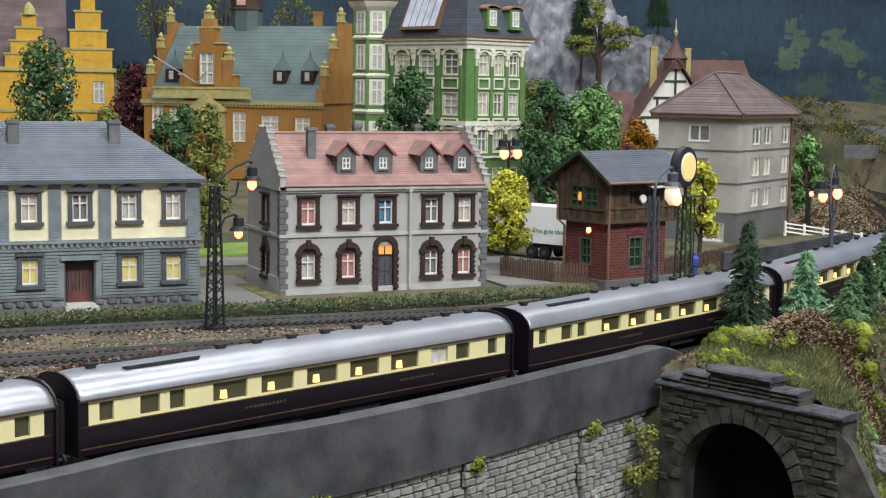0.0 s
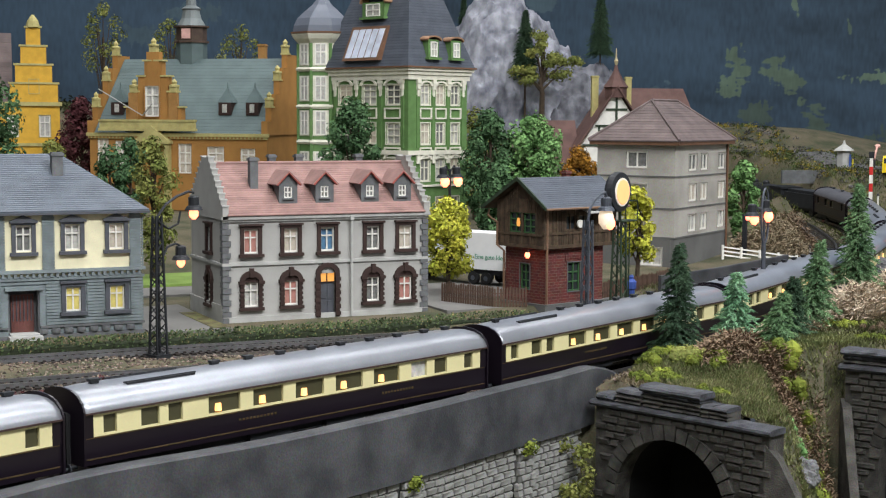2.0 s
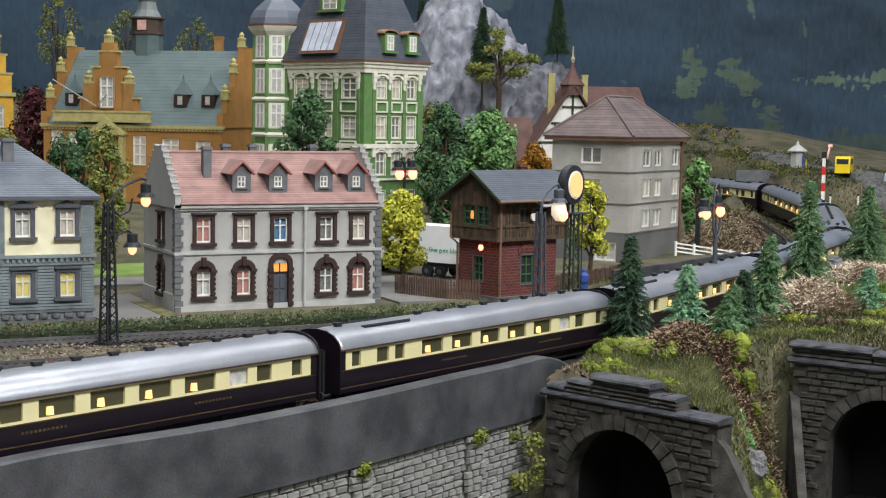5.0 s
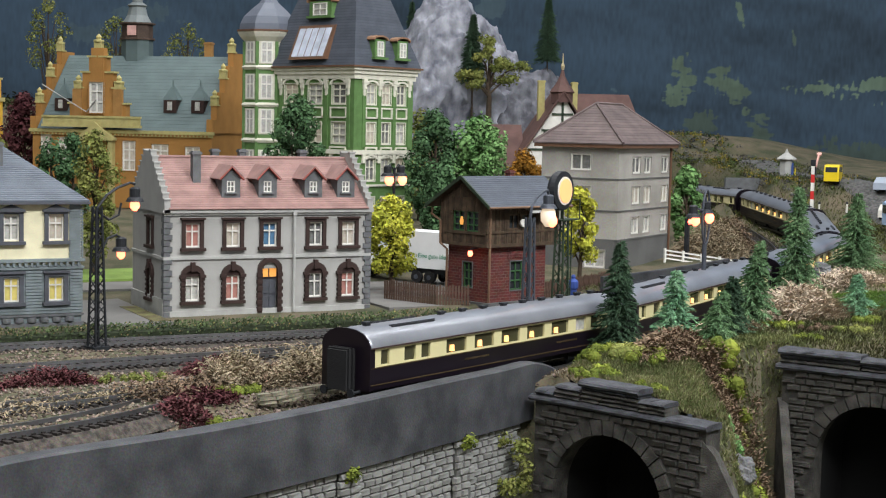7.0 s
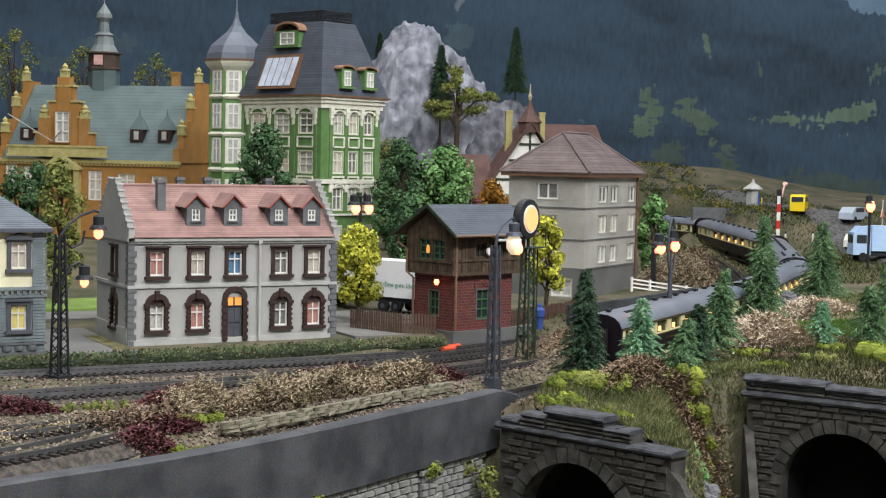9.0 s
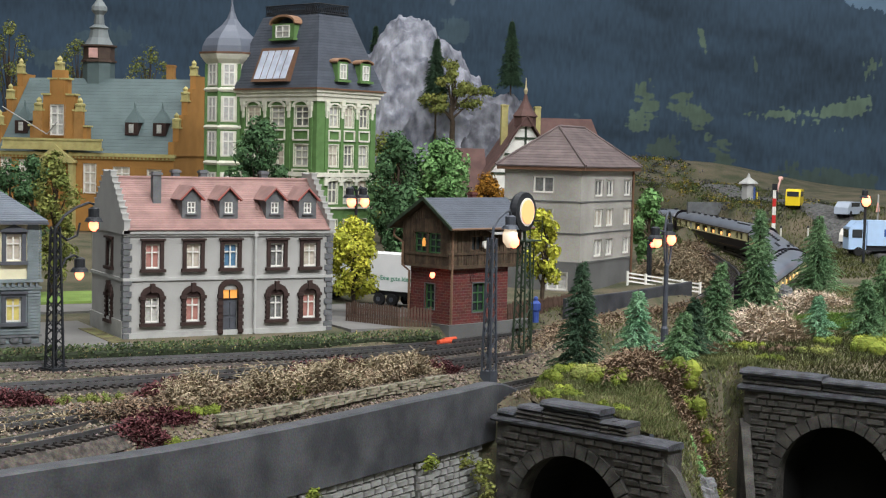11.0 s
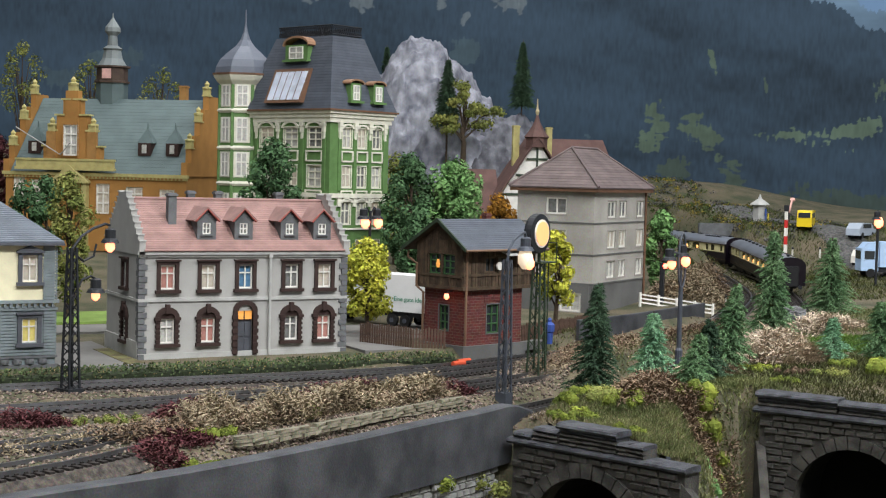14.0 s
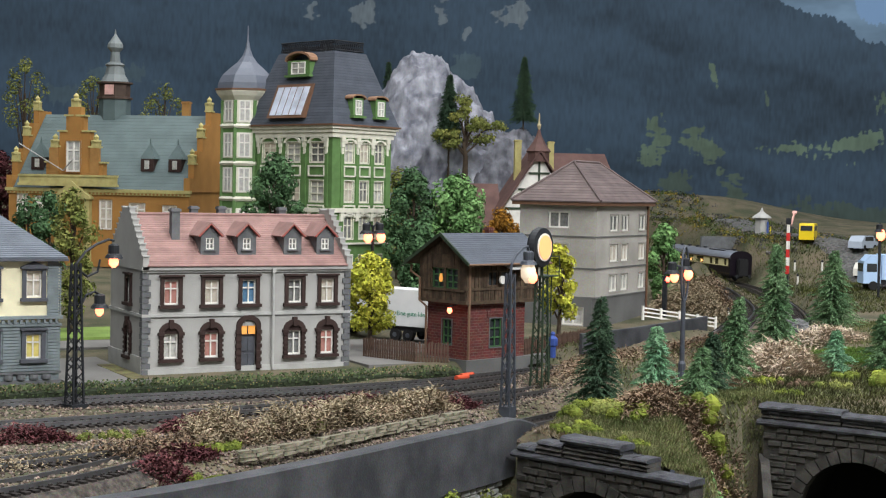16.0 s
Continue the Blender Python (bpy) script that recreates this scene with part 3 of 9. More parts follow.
sub = [p for p, r in zip(main, run) if r < 262]
track(sub, lambda p: float(np.interp(run[min(range(len(main)), key=lambda i: (main[i].xy - p.xy).length)], RAIL_S, RAIL_Z)), "dark single track curving along the retaining wall")
house_line = spline(LINE_HOUSE, 8)
hz = heights([(p.x, p.y) for p in house_line])
hzd = {(round(p.x, 3), round(p.y, 3)): (-0.36 if p.x < 30 else max(float(z) + 0.55, -0.36)) for p, z in zip(house_line, hz)}
track(house_line, lambda p: hzd[(round(p.x, 3), round(p.y, 3))], "dark track running along the hedge before the houses")
track(spline(LINE_LOOP, 8), lambda p: -0.22, "dark loop track joining the line before the houses")
track(spline(LINE_SPUR, 8), lambda p: -0.24, "dark siding ending in dry bushes")
track([p for p in spline(LINE_SIDING, 8) if p.x < -2.5], lambda p: -0.42, "dark siding joining its neighbour in the bushes")


track(spline(LINE_MID, 8), lambda p: -0.4, "dark track running past the lamp mast towards the bend")


def pebbles(name, spots, size, material, label):
    m = Mesh()
    rnd = random.Random(7)
    zs = heights(spots)
    for (x, y), z in zip(spots, zs):
        r = size * rnd.uniform(0.6, 1.4)
        a = rnd.uniform(0, 6.28)
        vs = [(x + r * math.cos(a + k * 1.57) * rnd.uniform(0.7, 1.2), y + r * math.sin(a + k * 1.57) * rnd.uniform(0.7, 1.2), z + r * 0.25) for k in range(4)]
        vs += [(x, y, z + r * 1.0), (x, y, z - r * 0.4)]
        m.add(vs, [(0, 1, 4), (1, 2, 4), (2, 3, 4), (3, 0, 4), (1, 0, 5), (2, 1, 5), (3, 2, 5), (0, 3, 5)])
    return solo(name, m, material, label, "gravel", "stuff")


rnd = random.Random(3)
spots = []
for pts, n in ((house_line[4:90], 6500), (spline(LINE_LOOP, 8), 4500), (sub[22:150], 5200), (spline(LINE_SPUR, 8), 1200)):
    for _ in range(n):
        i = rnd.randrange(len(pts) - 1)
        p = pts[i].lerp(pts[i + 1], rnd.random())
        d = (pts[i + 1] - pts[i]).normalized()
        o = rnd.gauss(0, 1.5)
        x, y = p.x - d.y * o, p.y + d.x * o
        if -45 < x < 105:
            spots.append((x, y))
for _ in range(24000):
    x = rnd.uniform(-42, 30)
    spots.append((x, rnd.uniform(-35 + 0.42 * x if x < 20 else -22, -6.5)))
for _ in range(11000):
    u = rnd.random()
    spots.append((-16 + 34 * u + rnd.uniform(-1, 1), -36.5 + 14.8 * u + rnd.gauss(0, 1.2)))
pebbles("ballast_gravel", spots, 0.115, BALLAST, "mixed brown and grey ballast gravel between the rails")

# ---- retaining wall ----
WALL = [(-200, -125), (-110, -83), (-75, -67.5), (-46, -54.5), (-25, -45.7), (-17.8, -42.1), (-9.4, -39.5), (-0.2, -35.4), (6.5, -31.9), (12, -29.2), (15.4, -27.2), (17.6, -26.6)]
wall_line = spline(WALL, 6)


def ribbon(m, line, zlo, zhi, front, back):
    rows = []
    for i, p in enumerate(line):
        d = (line[min(i + 1, len(line) - 1)] - line[max(i - 1, 0)]).normalized()
        c = Vector((-d.y, d.x, 0))
        a, b = p + c * front, p + c * back
        hi = zhi(p) if callable(zhi) else zhi
        rows.append([(a.x, a.y, zlo), (b.x, b.y, zlo), (b.x, b.y, hi), (b.x * 0.12 + a.x * 0.88, b.y * 0.12 + a.y * 0.88, hi), (a.x, a.y, hi - 0.1)])
    k = len(rows[0])
    vs = [v for r in rows for v in r]
    fs = [(i * k + j, i * k + (j + 1) % k, (i + 1) * k + (j + 1) % k, (i + 1) * k + j) for i in range(len(rows) - 1) for j in range(k)]
    fs += [tuple(range(k - 1, -1, -1)), tuple((len(rows) - 1) * k + j for j in range(k))]
    m.add(vs, fs)


rw = thing("wall_retaining", 0, 0, 0, 0, "retaining wall with smooth anthracite parapet over pale grey stone", "", kind="structure")
top = lambda p: 0.0 if p.x < 14.5 else -0.9 * ((p.x - 14.5) / 3.1) ** 2
pm = Mesh()
ribbon(pm, wall_line, -3.55, top, 0.0, 0.9)
part("parapet", pm, PARAPET, rw, "smooth anthracite painted parapet band")
cm_ = Mesh()
ribbon(cm_, [p for p in wall_line if p.x < 14.4], LOW - 0.5, -3.6, 0.45, 1.3)
part("wall_core", cm_, mat("dark_joint_mortar", (0.10, 0.10, 0.095), 0.95, 0.3, 60), rw)


def portal(x, y, heading, L, ztop, ox, orad, zspring, label):
    """A dark stone tunnel mouth whose face runs from (x, y) for L along the heading."""
    root = thing("tunnel_portal", x, y, 0, heading, label, "tunnel portal", "stone tunnel portals")
    face = Mesh()
    # face with a round-headed opening
    n = 14
    xs = [(ox + orad * math.cos(math.pi - math.pi * k / n), zspring + orad * math.sin(math.pi * k / n)) for k in range(n + 1)]
    zt = ztop - 1.3
    face.prism([(0, LOW), (ox - orad, LOW)] + xs + [(ox + orad, LOW), (L, LOW), (L, zt), (0, zt)], 0.0, 1.4)
    part("portal_face", face, DARKSTONE, root)
    m2 = 17
    for k in range(m2):
        a0, a1 = math.pi * (k + 0.06) / m2, math.pi * (k + 0.94) / m2
        pts = [(ox + r * math.cos(a), zspring + r * math.sin(a)) for r, a in ((orad - 0.1, a0), (orad + 0.72 + 0.08 * math.sin(k * 5), a0), (orad + 0.72 + 0.08 * math.sin(k * 5), a1), (orad - 0.1, a1))]
        part("arch_stone", Mesh().prism(pts, -0.2 - 0.05 * math.sin(k * 7), 0.3), DARKSTONE, root)
    lining = Mesh()
    outer = [(ox + (orad + 0.3) * math.cos(math.pi * k / n), zspring + (orad + 0.3) * math.sin(math.pi * k / n)) for k in range(n + 1)]
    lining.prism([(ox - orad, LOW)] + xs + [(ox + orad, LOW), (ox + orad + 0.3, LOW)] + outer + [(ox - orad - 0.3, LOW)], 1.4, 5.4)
    # added black sheet and floor close the short bore, as its unlit depth
    part("bore_shade_end", Mesh().box(ox - orad - 0.3, ox + orad + 0.3, 5.4, 5.7, LOW, zspring + orad + 0.4), BLACKHOLE, root)
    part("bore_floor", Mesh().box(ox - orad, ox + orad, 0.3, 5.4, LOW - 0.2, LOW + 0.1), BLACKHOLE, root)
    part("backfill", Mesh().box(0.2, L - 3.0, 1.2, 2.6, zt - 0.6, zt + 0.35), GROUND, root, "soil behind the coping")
    part("lining", lining, BLACKHOLE, root, "tunnel lining coloured black for the shade inside")
    return root


def courses(root, x0, x1, zlo, zhi, ox, orad, zspring, rowh, seed, mesh_mat):
    """Rough stones in courses on a portal's face, each one a piece."""
    r = random.Random(seed)
    kinds = []
    for w in (0.7, 0.95, 1.25):
        for k in range(3):
            m = Mesh()
            vs = []
            for yy, sh in ((0, 0.0), (-0.16, 0.07)):
                for zz in (0, rowh * 0.88):
                    for xx in (0, w * 0.95):
                        j = r.uniform(-0.035, 0.035)
                        vs.append((xx + (sh if xx == 0 else -sh) + j, yy + (r.uniform(-0.07, 0.05) if yy else 0), zz + (sh if zz == 0 else -sh) + r.uniform(-0.02, 0.02)))
            m.add(vs, [(4, 5, 7, 6), (0, 1, 5, 4), (1, 3, 7, 5), (3, 2, 6, 7), (2, 0, 4, 6)])
            kinds.append((w, m.data("stone")))
    z = zlo
    while z < zhi - rowh * 0.5:
        x = x0 + r.uniform(-0.5, 0)
        while x < x1:
            w, me = r.choice(kinds)
            cx, cz = x + w / 2, z + rowh / 2
            inside = (cz < zspring and abs(cx - ox) < orad + 0.8) or math.hypot(cx - ox, cz - zspring) < orad + 0.85
            if not inside and x >= x0 - 0.05 and x + w <= x1 + 0.25:
                part("stone", me, mesh_mat, root, at=(x, -0.01, z))
            x += w
        z += rowh


P1 = dict(ox=5.6, orad=4.1, zspring=-7.4)
P2 = dict(ox=6.4, orad=4.0, zspring=-7.0)
portal1 = portal(14.55, -28.51, -71, 12.2, -0.75, label="sooty stone tunnel portal with stepped coping at the wall", **P1)
portal2 = portal(33.85, -28.2, -62, 13.5, 0.05, label="sooty stone tunnel portal with heavy coping on the slope", **P2)


def coping(root, runs):
    """Rounded caps, and between them low rows of rough stones."""
    def length(xa, xb, za, zb, proud, material, name, seed):
        m, r = Mesh(), random.Random(seed)
        n = max(2, int((xb - xa) / 0.5))
        vs, fs = [], []
        for k in range(n + 1):
            x = xa + (xb - xa) * k / n
            j = [r.uniform(-0.05, 0.05) for _ in range(6)]
            h = zb - za
            vs += [(x, -proud + 0.1 + j[0], za), (x, -proud + j[5] * 0.6, za + h * 0.4), (x, -proud + 0.08 + j[1], zb - h * 0.25 + j[2] * 0.4), (x, -proud + 0.3, zb + j[3] * 0.6), (x, 1.2, zb + j[4] * 0.5), (x, 1.3, za)]
        for k in range(n):
            fs += [(k * 6 + i, (k + 1) * 6 + i, (k + 1) * 6 + (i + 1) % 6, k * 6 + (i + 1) % 6) for i in range(6)]
        fs += [(0, 1, 2, 3, 4, 5), tuple(n * 6 + i for i in range(5, -1, -1))]
        part(name, m.add(vs, fs), material, root)
    for xa, xb, za, zb, proud in runs:
        if proud >= 0.3:
            length(xa, xb, za, zb, proud, CAPSTONE, "coping_stone", int(xa * 10))
            continue
        rows = max(1, round((zb - za) / 0.28))
        r = random.Random(int(xa * 10 + 50))
        for q in range(rows):
            x, za_, zb_ = xa, za + (zb - za) * q / rows, za + (zb - za) * (q + 1) / rows
            while x < xb - 0.15:
                x2 = min(xb, x + r.uniform(0.55, 1.15))
                x2 = xb if xb - x2 < 0.35 else x2
                length(x + 0.015, x2 - 0.015, za_ + 0.01, zb_ - 0.01, proud + r.uniform(-0.05, 0.05), DARKSTONE if q < rows - 1 else CAPSTONE, "stone", int(x * 100) + q)
                x = x2


coping(portal1, [(-0.3, 12.4, -2.1, -1.75, 0.35), (0.0, 1.4, -1.75, -1.35, 0.15), (1.5, 3.4, -1.75, -0.95, 0.15), (3.5, 7.6, -1.75, -0.75, 0.1), (3.4, 7.7, -0.78, -0.42, 0.3), (7.7, 9.5, -1.75, -1.0, 0.15)])
coping(portal2, [(-0.4, 13.8, -1.35, -0.95, 0.4), (-0.2, 5.2, -0.95, -0.3, 0.12), (-0.3, 5.3, -0.32, 0.06, 0.35), (5.3, 13.6, -0.95, -0.45, 0.1), (5.3, 13.7, -0.47, -0.12, 0.3)])


# ---- building parts ----
STORE = {}


def kept(key, make):
    if key not in STORE:
        STORE[key] = make()
    return STORE[key]


def sash_mesh(w, h, bar, cross):
    m = Mesh()
    m.box(-w / 2, -w / 2 + bar, 0, 0.12, 0, h).box(w / 2 - bar, w / 2, 0, 0.12, 0, h)
    m.box(-w / 2 + bar, w / 2 - bar, 0, 0.12, 0, bar).box(-w / 2 + bar, w / 2 - bar, 0, 0.12, h - bar, h)
    m.box(-bar / 2, bar / 2, 0.01, 0.11, bar, h - bar)
    for z in cross:
        m.box(-w / 2 + bar, w / 2 - bar, 0.0, 0.12, h * z - bar / 2, h * z + bar / 2)
    return m


def window(parent, x, z, w, h, frame_mat, cur, sash_mat=None, style="plain", y=0.0, rz=0, ox=0.0, oy=0.0, bar=0.1, cross=(0.66,), deep=0.3):
    """A window with its surround, sash and curtain; x runs along the wall, rz turns it for other walls."""
    sash_mat = sash_mat or WHITE
    c, s = math.cos(radians(rz)), math.sin(radians(rz))

    def spot(lx, ly, lz):
        return (ox + lx * c - ly * s, oy + lx * s + ly * c, lz)

    def surround():
        m = Mesh()
        if style == "bare":
            e = 0.08
            m.box(-w / 2 - e, w / 2 + e, -0.05, 0.05, -e, 0).box(-w / 2 - e, w / 2 + e, -0.05, 0.05, h, h + e)
            m.box(-w / 2 - e, -w / 2, -0.05, 0.05, 0, h).box(w / 2, w / 2 + e, -0.05, 0.05, 0, h)
            return m
        e = 0.28
        m.box(-w / 2 - e, -w / 2, -0.16, 0.05, -0.05, h + 0.05).box(w / 2, w / 2 + e, -0.16, 0.05, -0.05, h + 0.05)
        m.box(-w / 2 - e - 0.12, w / 2 + e + 0.12, -0.32, 0.05, -0.28, -0.05)
        if style == "flat":
            m.box(-w / 2 - e, w / 2 + e, -0.16, 0.05, h + 0.05, h + 0.28).box(-w / 2 - e - 0.1, w / 2 + e + 0.1, -0.3, 0.05, h + 0.28, h + 0.42)
        elif style == "arch":
            for k in range(8):
                a0, a1 = 180 - 22.5 * k, 180 - 22.5 * (k + 1)
                r0, r1 = w / 2, w / 2 + e + 0.08
                pts = [(r1 * math.cos(radians(a0)), h + 0.05 + 0.9 * r1 * math.sin(radians(a0))), (r0 * math.cos(radians(a0)), h + 0.05 + 0.75 * r0 * math.sin(radians(a0))),
                       (r0 * math.cos(radians(a1)), h + 0.05 + 0.75 * r0 * math.sin(radians(a1))), (r1 * math.cos(radians(a1)), h + 0.05 + 0.9 * r1 * math.sin(radians(a1)))]
                m.prism(pts, -0.2, 0.05)
            m.prism([(-w / 2, h), (w / 2, h)] + [(x_, z_) for x_, z_ in [(w / 2 * math.cos(radians(a)), h + 0.06 + 0.75 * w / 2 * math.sin(radians(a))) for a in (0, 30, 60, 90, 120, 150, 180)]], -0.03, 0.05)
            m.box(-0.16, 0.16, -0.3, 0.0, h + 0.38, h + 1.05)
            for q in range(5):
                for sx in (-1, 1):
                    m.box(min(sx * (w / 2), sx * (w / 2 + e + 0.07)), max(sx * (w / 2), sx * (w / 2 + e + 0.07)), -0.21, 0.0, 0.05 + q * h / 5, 0.05 + q * h / 5 + h / 9)
            m.box(-w / 2 - e - 0.16, -w / 2 - e + 0.3, -0.27, 0.0, h - 0.12, h + 0.12).box(w / 2 + e - 0.3, w / 2 + e + 0.16, -0.27, 0.0, h - 0.12, h + 0.12)
        elif style == "gable":
            m.box(-w / 2 - e, w / 2 + e, -0.14, 0.05, h + 0.05, h + 0.2)
            m.prism([(-w / 2 - e - 0.12, h + 0.2), (w / 2 + e + 0.12, h + 0.2), (w / 2 + e + 0.12, h + 0.34), (0, h + 0.72), (-w / 2 - e - 0.12, h + 0.34)], -0.28, 0.05)
        return m

    key = (style, w, h)
    ob = part("window", kept(("sur", frame_mat.name) + key, lambda: surround().data("window")), frame_mat, parent, at=spot(x, y, z), rz=rz)
    sm = kept(("sash", sash_mat.name, w, h, bar, cross), lambda: sash_mesh(w, h, bar, cross).data("sash"))
    so = part("sash", sm, sash_mat, ob, "white glazing bars")
    so.location = (0, deep * 0.3 * CM, 0)
    top_ = h * (1.0 if style != "arch" else 1.0)
    pm_ = kept(("pane", cur.name, w, h), lambda: Mesh().box(-w / 2, w / 2, 0, 0.05, 0, top_).data("pane"))
    po = part("pane", pm_, cur, ob)
    po.location = (0, (deep * 0.3 + 0.14) * CM, 0)
    return ob


def hip_roof(m, x0, x1, y0, y1, z, rise, inset, th=0.25, rows=14, ridge_y=None):
    """A hipped roof of lapped tile courses."""
    cy = (y0 + y1) / 2 if ridge_y is None else ridge_y
    for k in range(rows):
        a, b = k / rows, (k + 1.12) / rows
        b = min(b, 1.0)
        za, zb = z + rise * a + 0.035, z + rise * b

        def ring(u, zz):
            return [(x0 + inset * u, y0 + (cy - y0) * u, zz), (x1 - inset * u, y0 + (cy - y0) * u, zz), (x1 - inset * u, y1 + (cy - y1) * u, zz), (x0 + inset * u, y1 + (cy - y1) * u, zz)]
        lo, lo2, hi = ring(a, za - 0.05), ring(a, za), ring(b, zb)
        vs = lo + lo2 + hi
        fs = [(i, (i + 1) % 4, (i + 1) % 4 + 4, i + 4) for i in range(4)] + [(i + 4, (i + 1) % 4 + 4, (i + 1) % 4 + 8, i + 8) for i in range(4)]
        m.add(vs, fs)
    m.box(x0 + 0.02, x1 - 0.02, y0 + 0.02, y1 - 0.02, z - th, z)
    return m


def gable_courses(m, x0, x1, y0, z0, y1, z1, rows):
    """Lapped tile courses on one slope from the eave (y0, z0) to the ridge (y1, z1)."""
    for k in range(rows):
        a, b = k / rows, (k + 1.15) / rows
        b = min(b, 1.0)
        ya, yb = y0 + (y1 - y0) * a, y0 + (y1 - y0) * b
        za, zb = z0 + (z1 - z0) * a, z0 + (z1 - z0) * b
        vs = [(x0, ya, za - 0.02), (x1, ya, za - 0.02), (x1, ya, za + 0.035), (x0, ya, za + 0.035), (x1, yb, zb + 0.01), (x0, yb, zb + 0.01)]
        fs = [(0, 1, 2, 3), (3, 2, 4, 5)] if y1 > y0 else [(3, 2, 1, 0), (5, 4, 2, 3)]
        m.add(vs, fs)
    return m


def chimney(parent, x, y, z0, z1, w, material):
    m = Mesh().box(x - w / 2, x + w / 2, y - w / 2, y + w / 2, z0, z1).box(x - w / 2 - 0.08, x + w / 2 + 0.08, y - w / 2 - 0.08, y + w / 2 + 0.08, z1 - 0.25, z1 - 0.08)
    part("chimney", m, material, parent, "grey chimney")


# ---- grey house with the pink tiled roof ----
def pink_house():
    W, D, H = 16.3, 8.5, 7.85
    root = thing("town_house", 0, 0, -0.05, 0, "grey rendered town house with brown window surrounds and pink tiled roof", "house", "houses of the model town")
    cx = [2.1, 5.2, 8.1, 11.8, 14.5]
    ops = [(x - 0.55, x + 0.55, 5.1, 6.85) for x in cx] + [(x - 0.55, x + 0.55, 1.15, 2.95) for x in cx if x != 8.1] + [(7.5, 8.7, 0.15, 3.4)]
    part("wall", Mesh().wall(W, H, 0.3, ops), PGREY, root, "grey rendered front wall")
    for nm, mm in (("side", Mesh().at(0, D, 0, -90).wall(D - 0.3, H, 0.3, [(D - 4.0, D - 3.0, 5.1, 6.85), (D - 4.0, D - 3.0, 1.15, 2.95)])),
                   ("side", Mesh().at(W, 0.3, 0, 90).wall(D - 0.3, H, 0.3)), ("back", Mesh().box(0.3, W - 0.3, D - 0.3, D, 0, H))):
        part("wall", mm, PGREY, root)
    cur_up = [LIT_R, LIT_W, CUR_B, CUR_D, LIT_W]
    cur_lo = [CUR_W, LIT_R, None, CUR_D, LIT_R]
    for x, c in zip(cx, cur_up):
        window(root, x, 5.1, 1.1, 1.75, BROWN, c, style="flat")
    for x, c in zip(cx, cur_lo):
        if c:
            window(root, x, 1.15, 1.1, 1.8, BROWN, c, style="arch")
    for yy in (3.5,):
        window(root, 0, 5.1, 1.0, 1.75, BROWN, CUR_D, style="flat", rz=-90, ox=0, oy=yy)
        window(root, 0, 1.15, 1.0, 1.8, BROWN, CUR_D, style="arch", rz=-90, ox=0, oy=yy)
    dm = Mesh().box(7.5, 8.7, 0.2, 0.28, 0.15, 2.7).box(7.62, 8.05, 0.14, 0.2, 1.5, 2.5).box(8.15, 8.58, 0.14, 0.2, 1.5, 2.5).box(7.62, 8.05, 0.14, 0.2, 0.35, 1.3).box(8.15, 8.58, 0.14, 0.2, 0.35, 1.3)
    door = part("door", dm, DKGREY, root, "dark grey panelled door")
    fr = Mesh().box(7.15, 7.5, -0.18, 0.1, 0.1, 3.4).box(8.7, 9.05, -0.18, 0.1, 0.1, 3.4)
    for k in range(8):
        a0, a1 = 180 - 22.5 * k, 157.5 - 22.5 * k
        fr.prism([(8.1 + r * math.cos(radians(a)), 3.4 + 0.85 * r * math.sin(radians(a))) for r, a in ((0.97, a0), (0.55, a0), (0.55, a1), (0.97, a1))], -0.2, 0.1)
    for q in range(6):
        fr.box(7.08, 7.5, -0.24, 0, 0.2 + q * 0.52, 0.5 + q * 0.52).box(8.7, 9.12, -0.24, 0, 0.2 + q * 0.52, 0.5 + q * 0.52)
    part("door_frame", fr, BROWN, root, "rusticated brown door surround")
    part("fanlight", Mesh().box(7.5, 8.08, 0.16, 0.24, 2.75, 3.4).box(8.12, 8.7, 0.16, 0.24, 2.75, 3.4), LIT_O, root, "orange lit fanlight")
    part("transom", Mesh().box(7.5, 8.7, 0.1, 0.26, 2.68, 2.76).box(8.06, 8.14, 0.1, 0.26, 2.76, 3.4), BROWN, root)
    part("string_course", Mesh().box(-0.12, W + 0.12, -0.14, 0, 4.2, 4.42).box(-0.14, 0, 0, D, 4.2, 4.42), PTRIM, root, "pale string course")
    part("plinth", Mesh().box(-0.1, W + 0.1, -0.12, 0, 0, 0.42).box(-0.14, 0, 0, D, 0, 1.3), PTRIM, root)
    part("cornice", Mesh().box(-0.2, W + 0.2, -0.3, 0, 7.62, 7.86).box(-0.1, W + 0.1, -0.16, 0, 7.45, 7.62), PTRIM, root)
    for sx in (0, 1):
        for k in range(18):
            z = k * 0.435
            w = 0.55 if k % 2 else 0.38
            xa, xb = (-0.1, w) if sx == 0 else (W - w, W + 0.1)
            q = Mesh().box(xa, xb, -0.13, 0.0, z, z + 0.39)
            if sx == 0:
                q.box(-0.1, 0.0, 0.0, 0.93 - w, z, z + 0.39)
            part("quoin", q, QUOIN, root)
    part("downpipe", Mesh().tube([(10.0, -0.22, 0.1), (10.0, -0.22, 7.5)], 0.11, 8).box(9.85, 10.15, -0.36, -0.05, 7.4, 7.75), PTRIM, root, "grey downpipe")
    rz_, ey = 11.6, -0.42
    roof = Mesh()
    gable_courses(roof, 0.25, W - 0.25, ey, 7.92, 4.25, rz_, 24)
    gable_courses(roof, 0.25, W - 0.25, D + 0.4, 7.92, 4.25, rz_, 10)
    part("roof", roof, PINKTILE, root, "pink-red tiled roof slopes", kind="stuff")
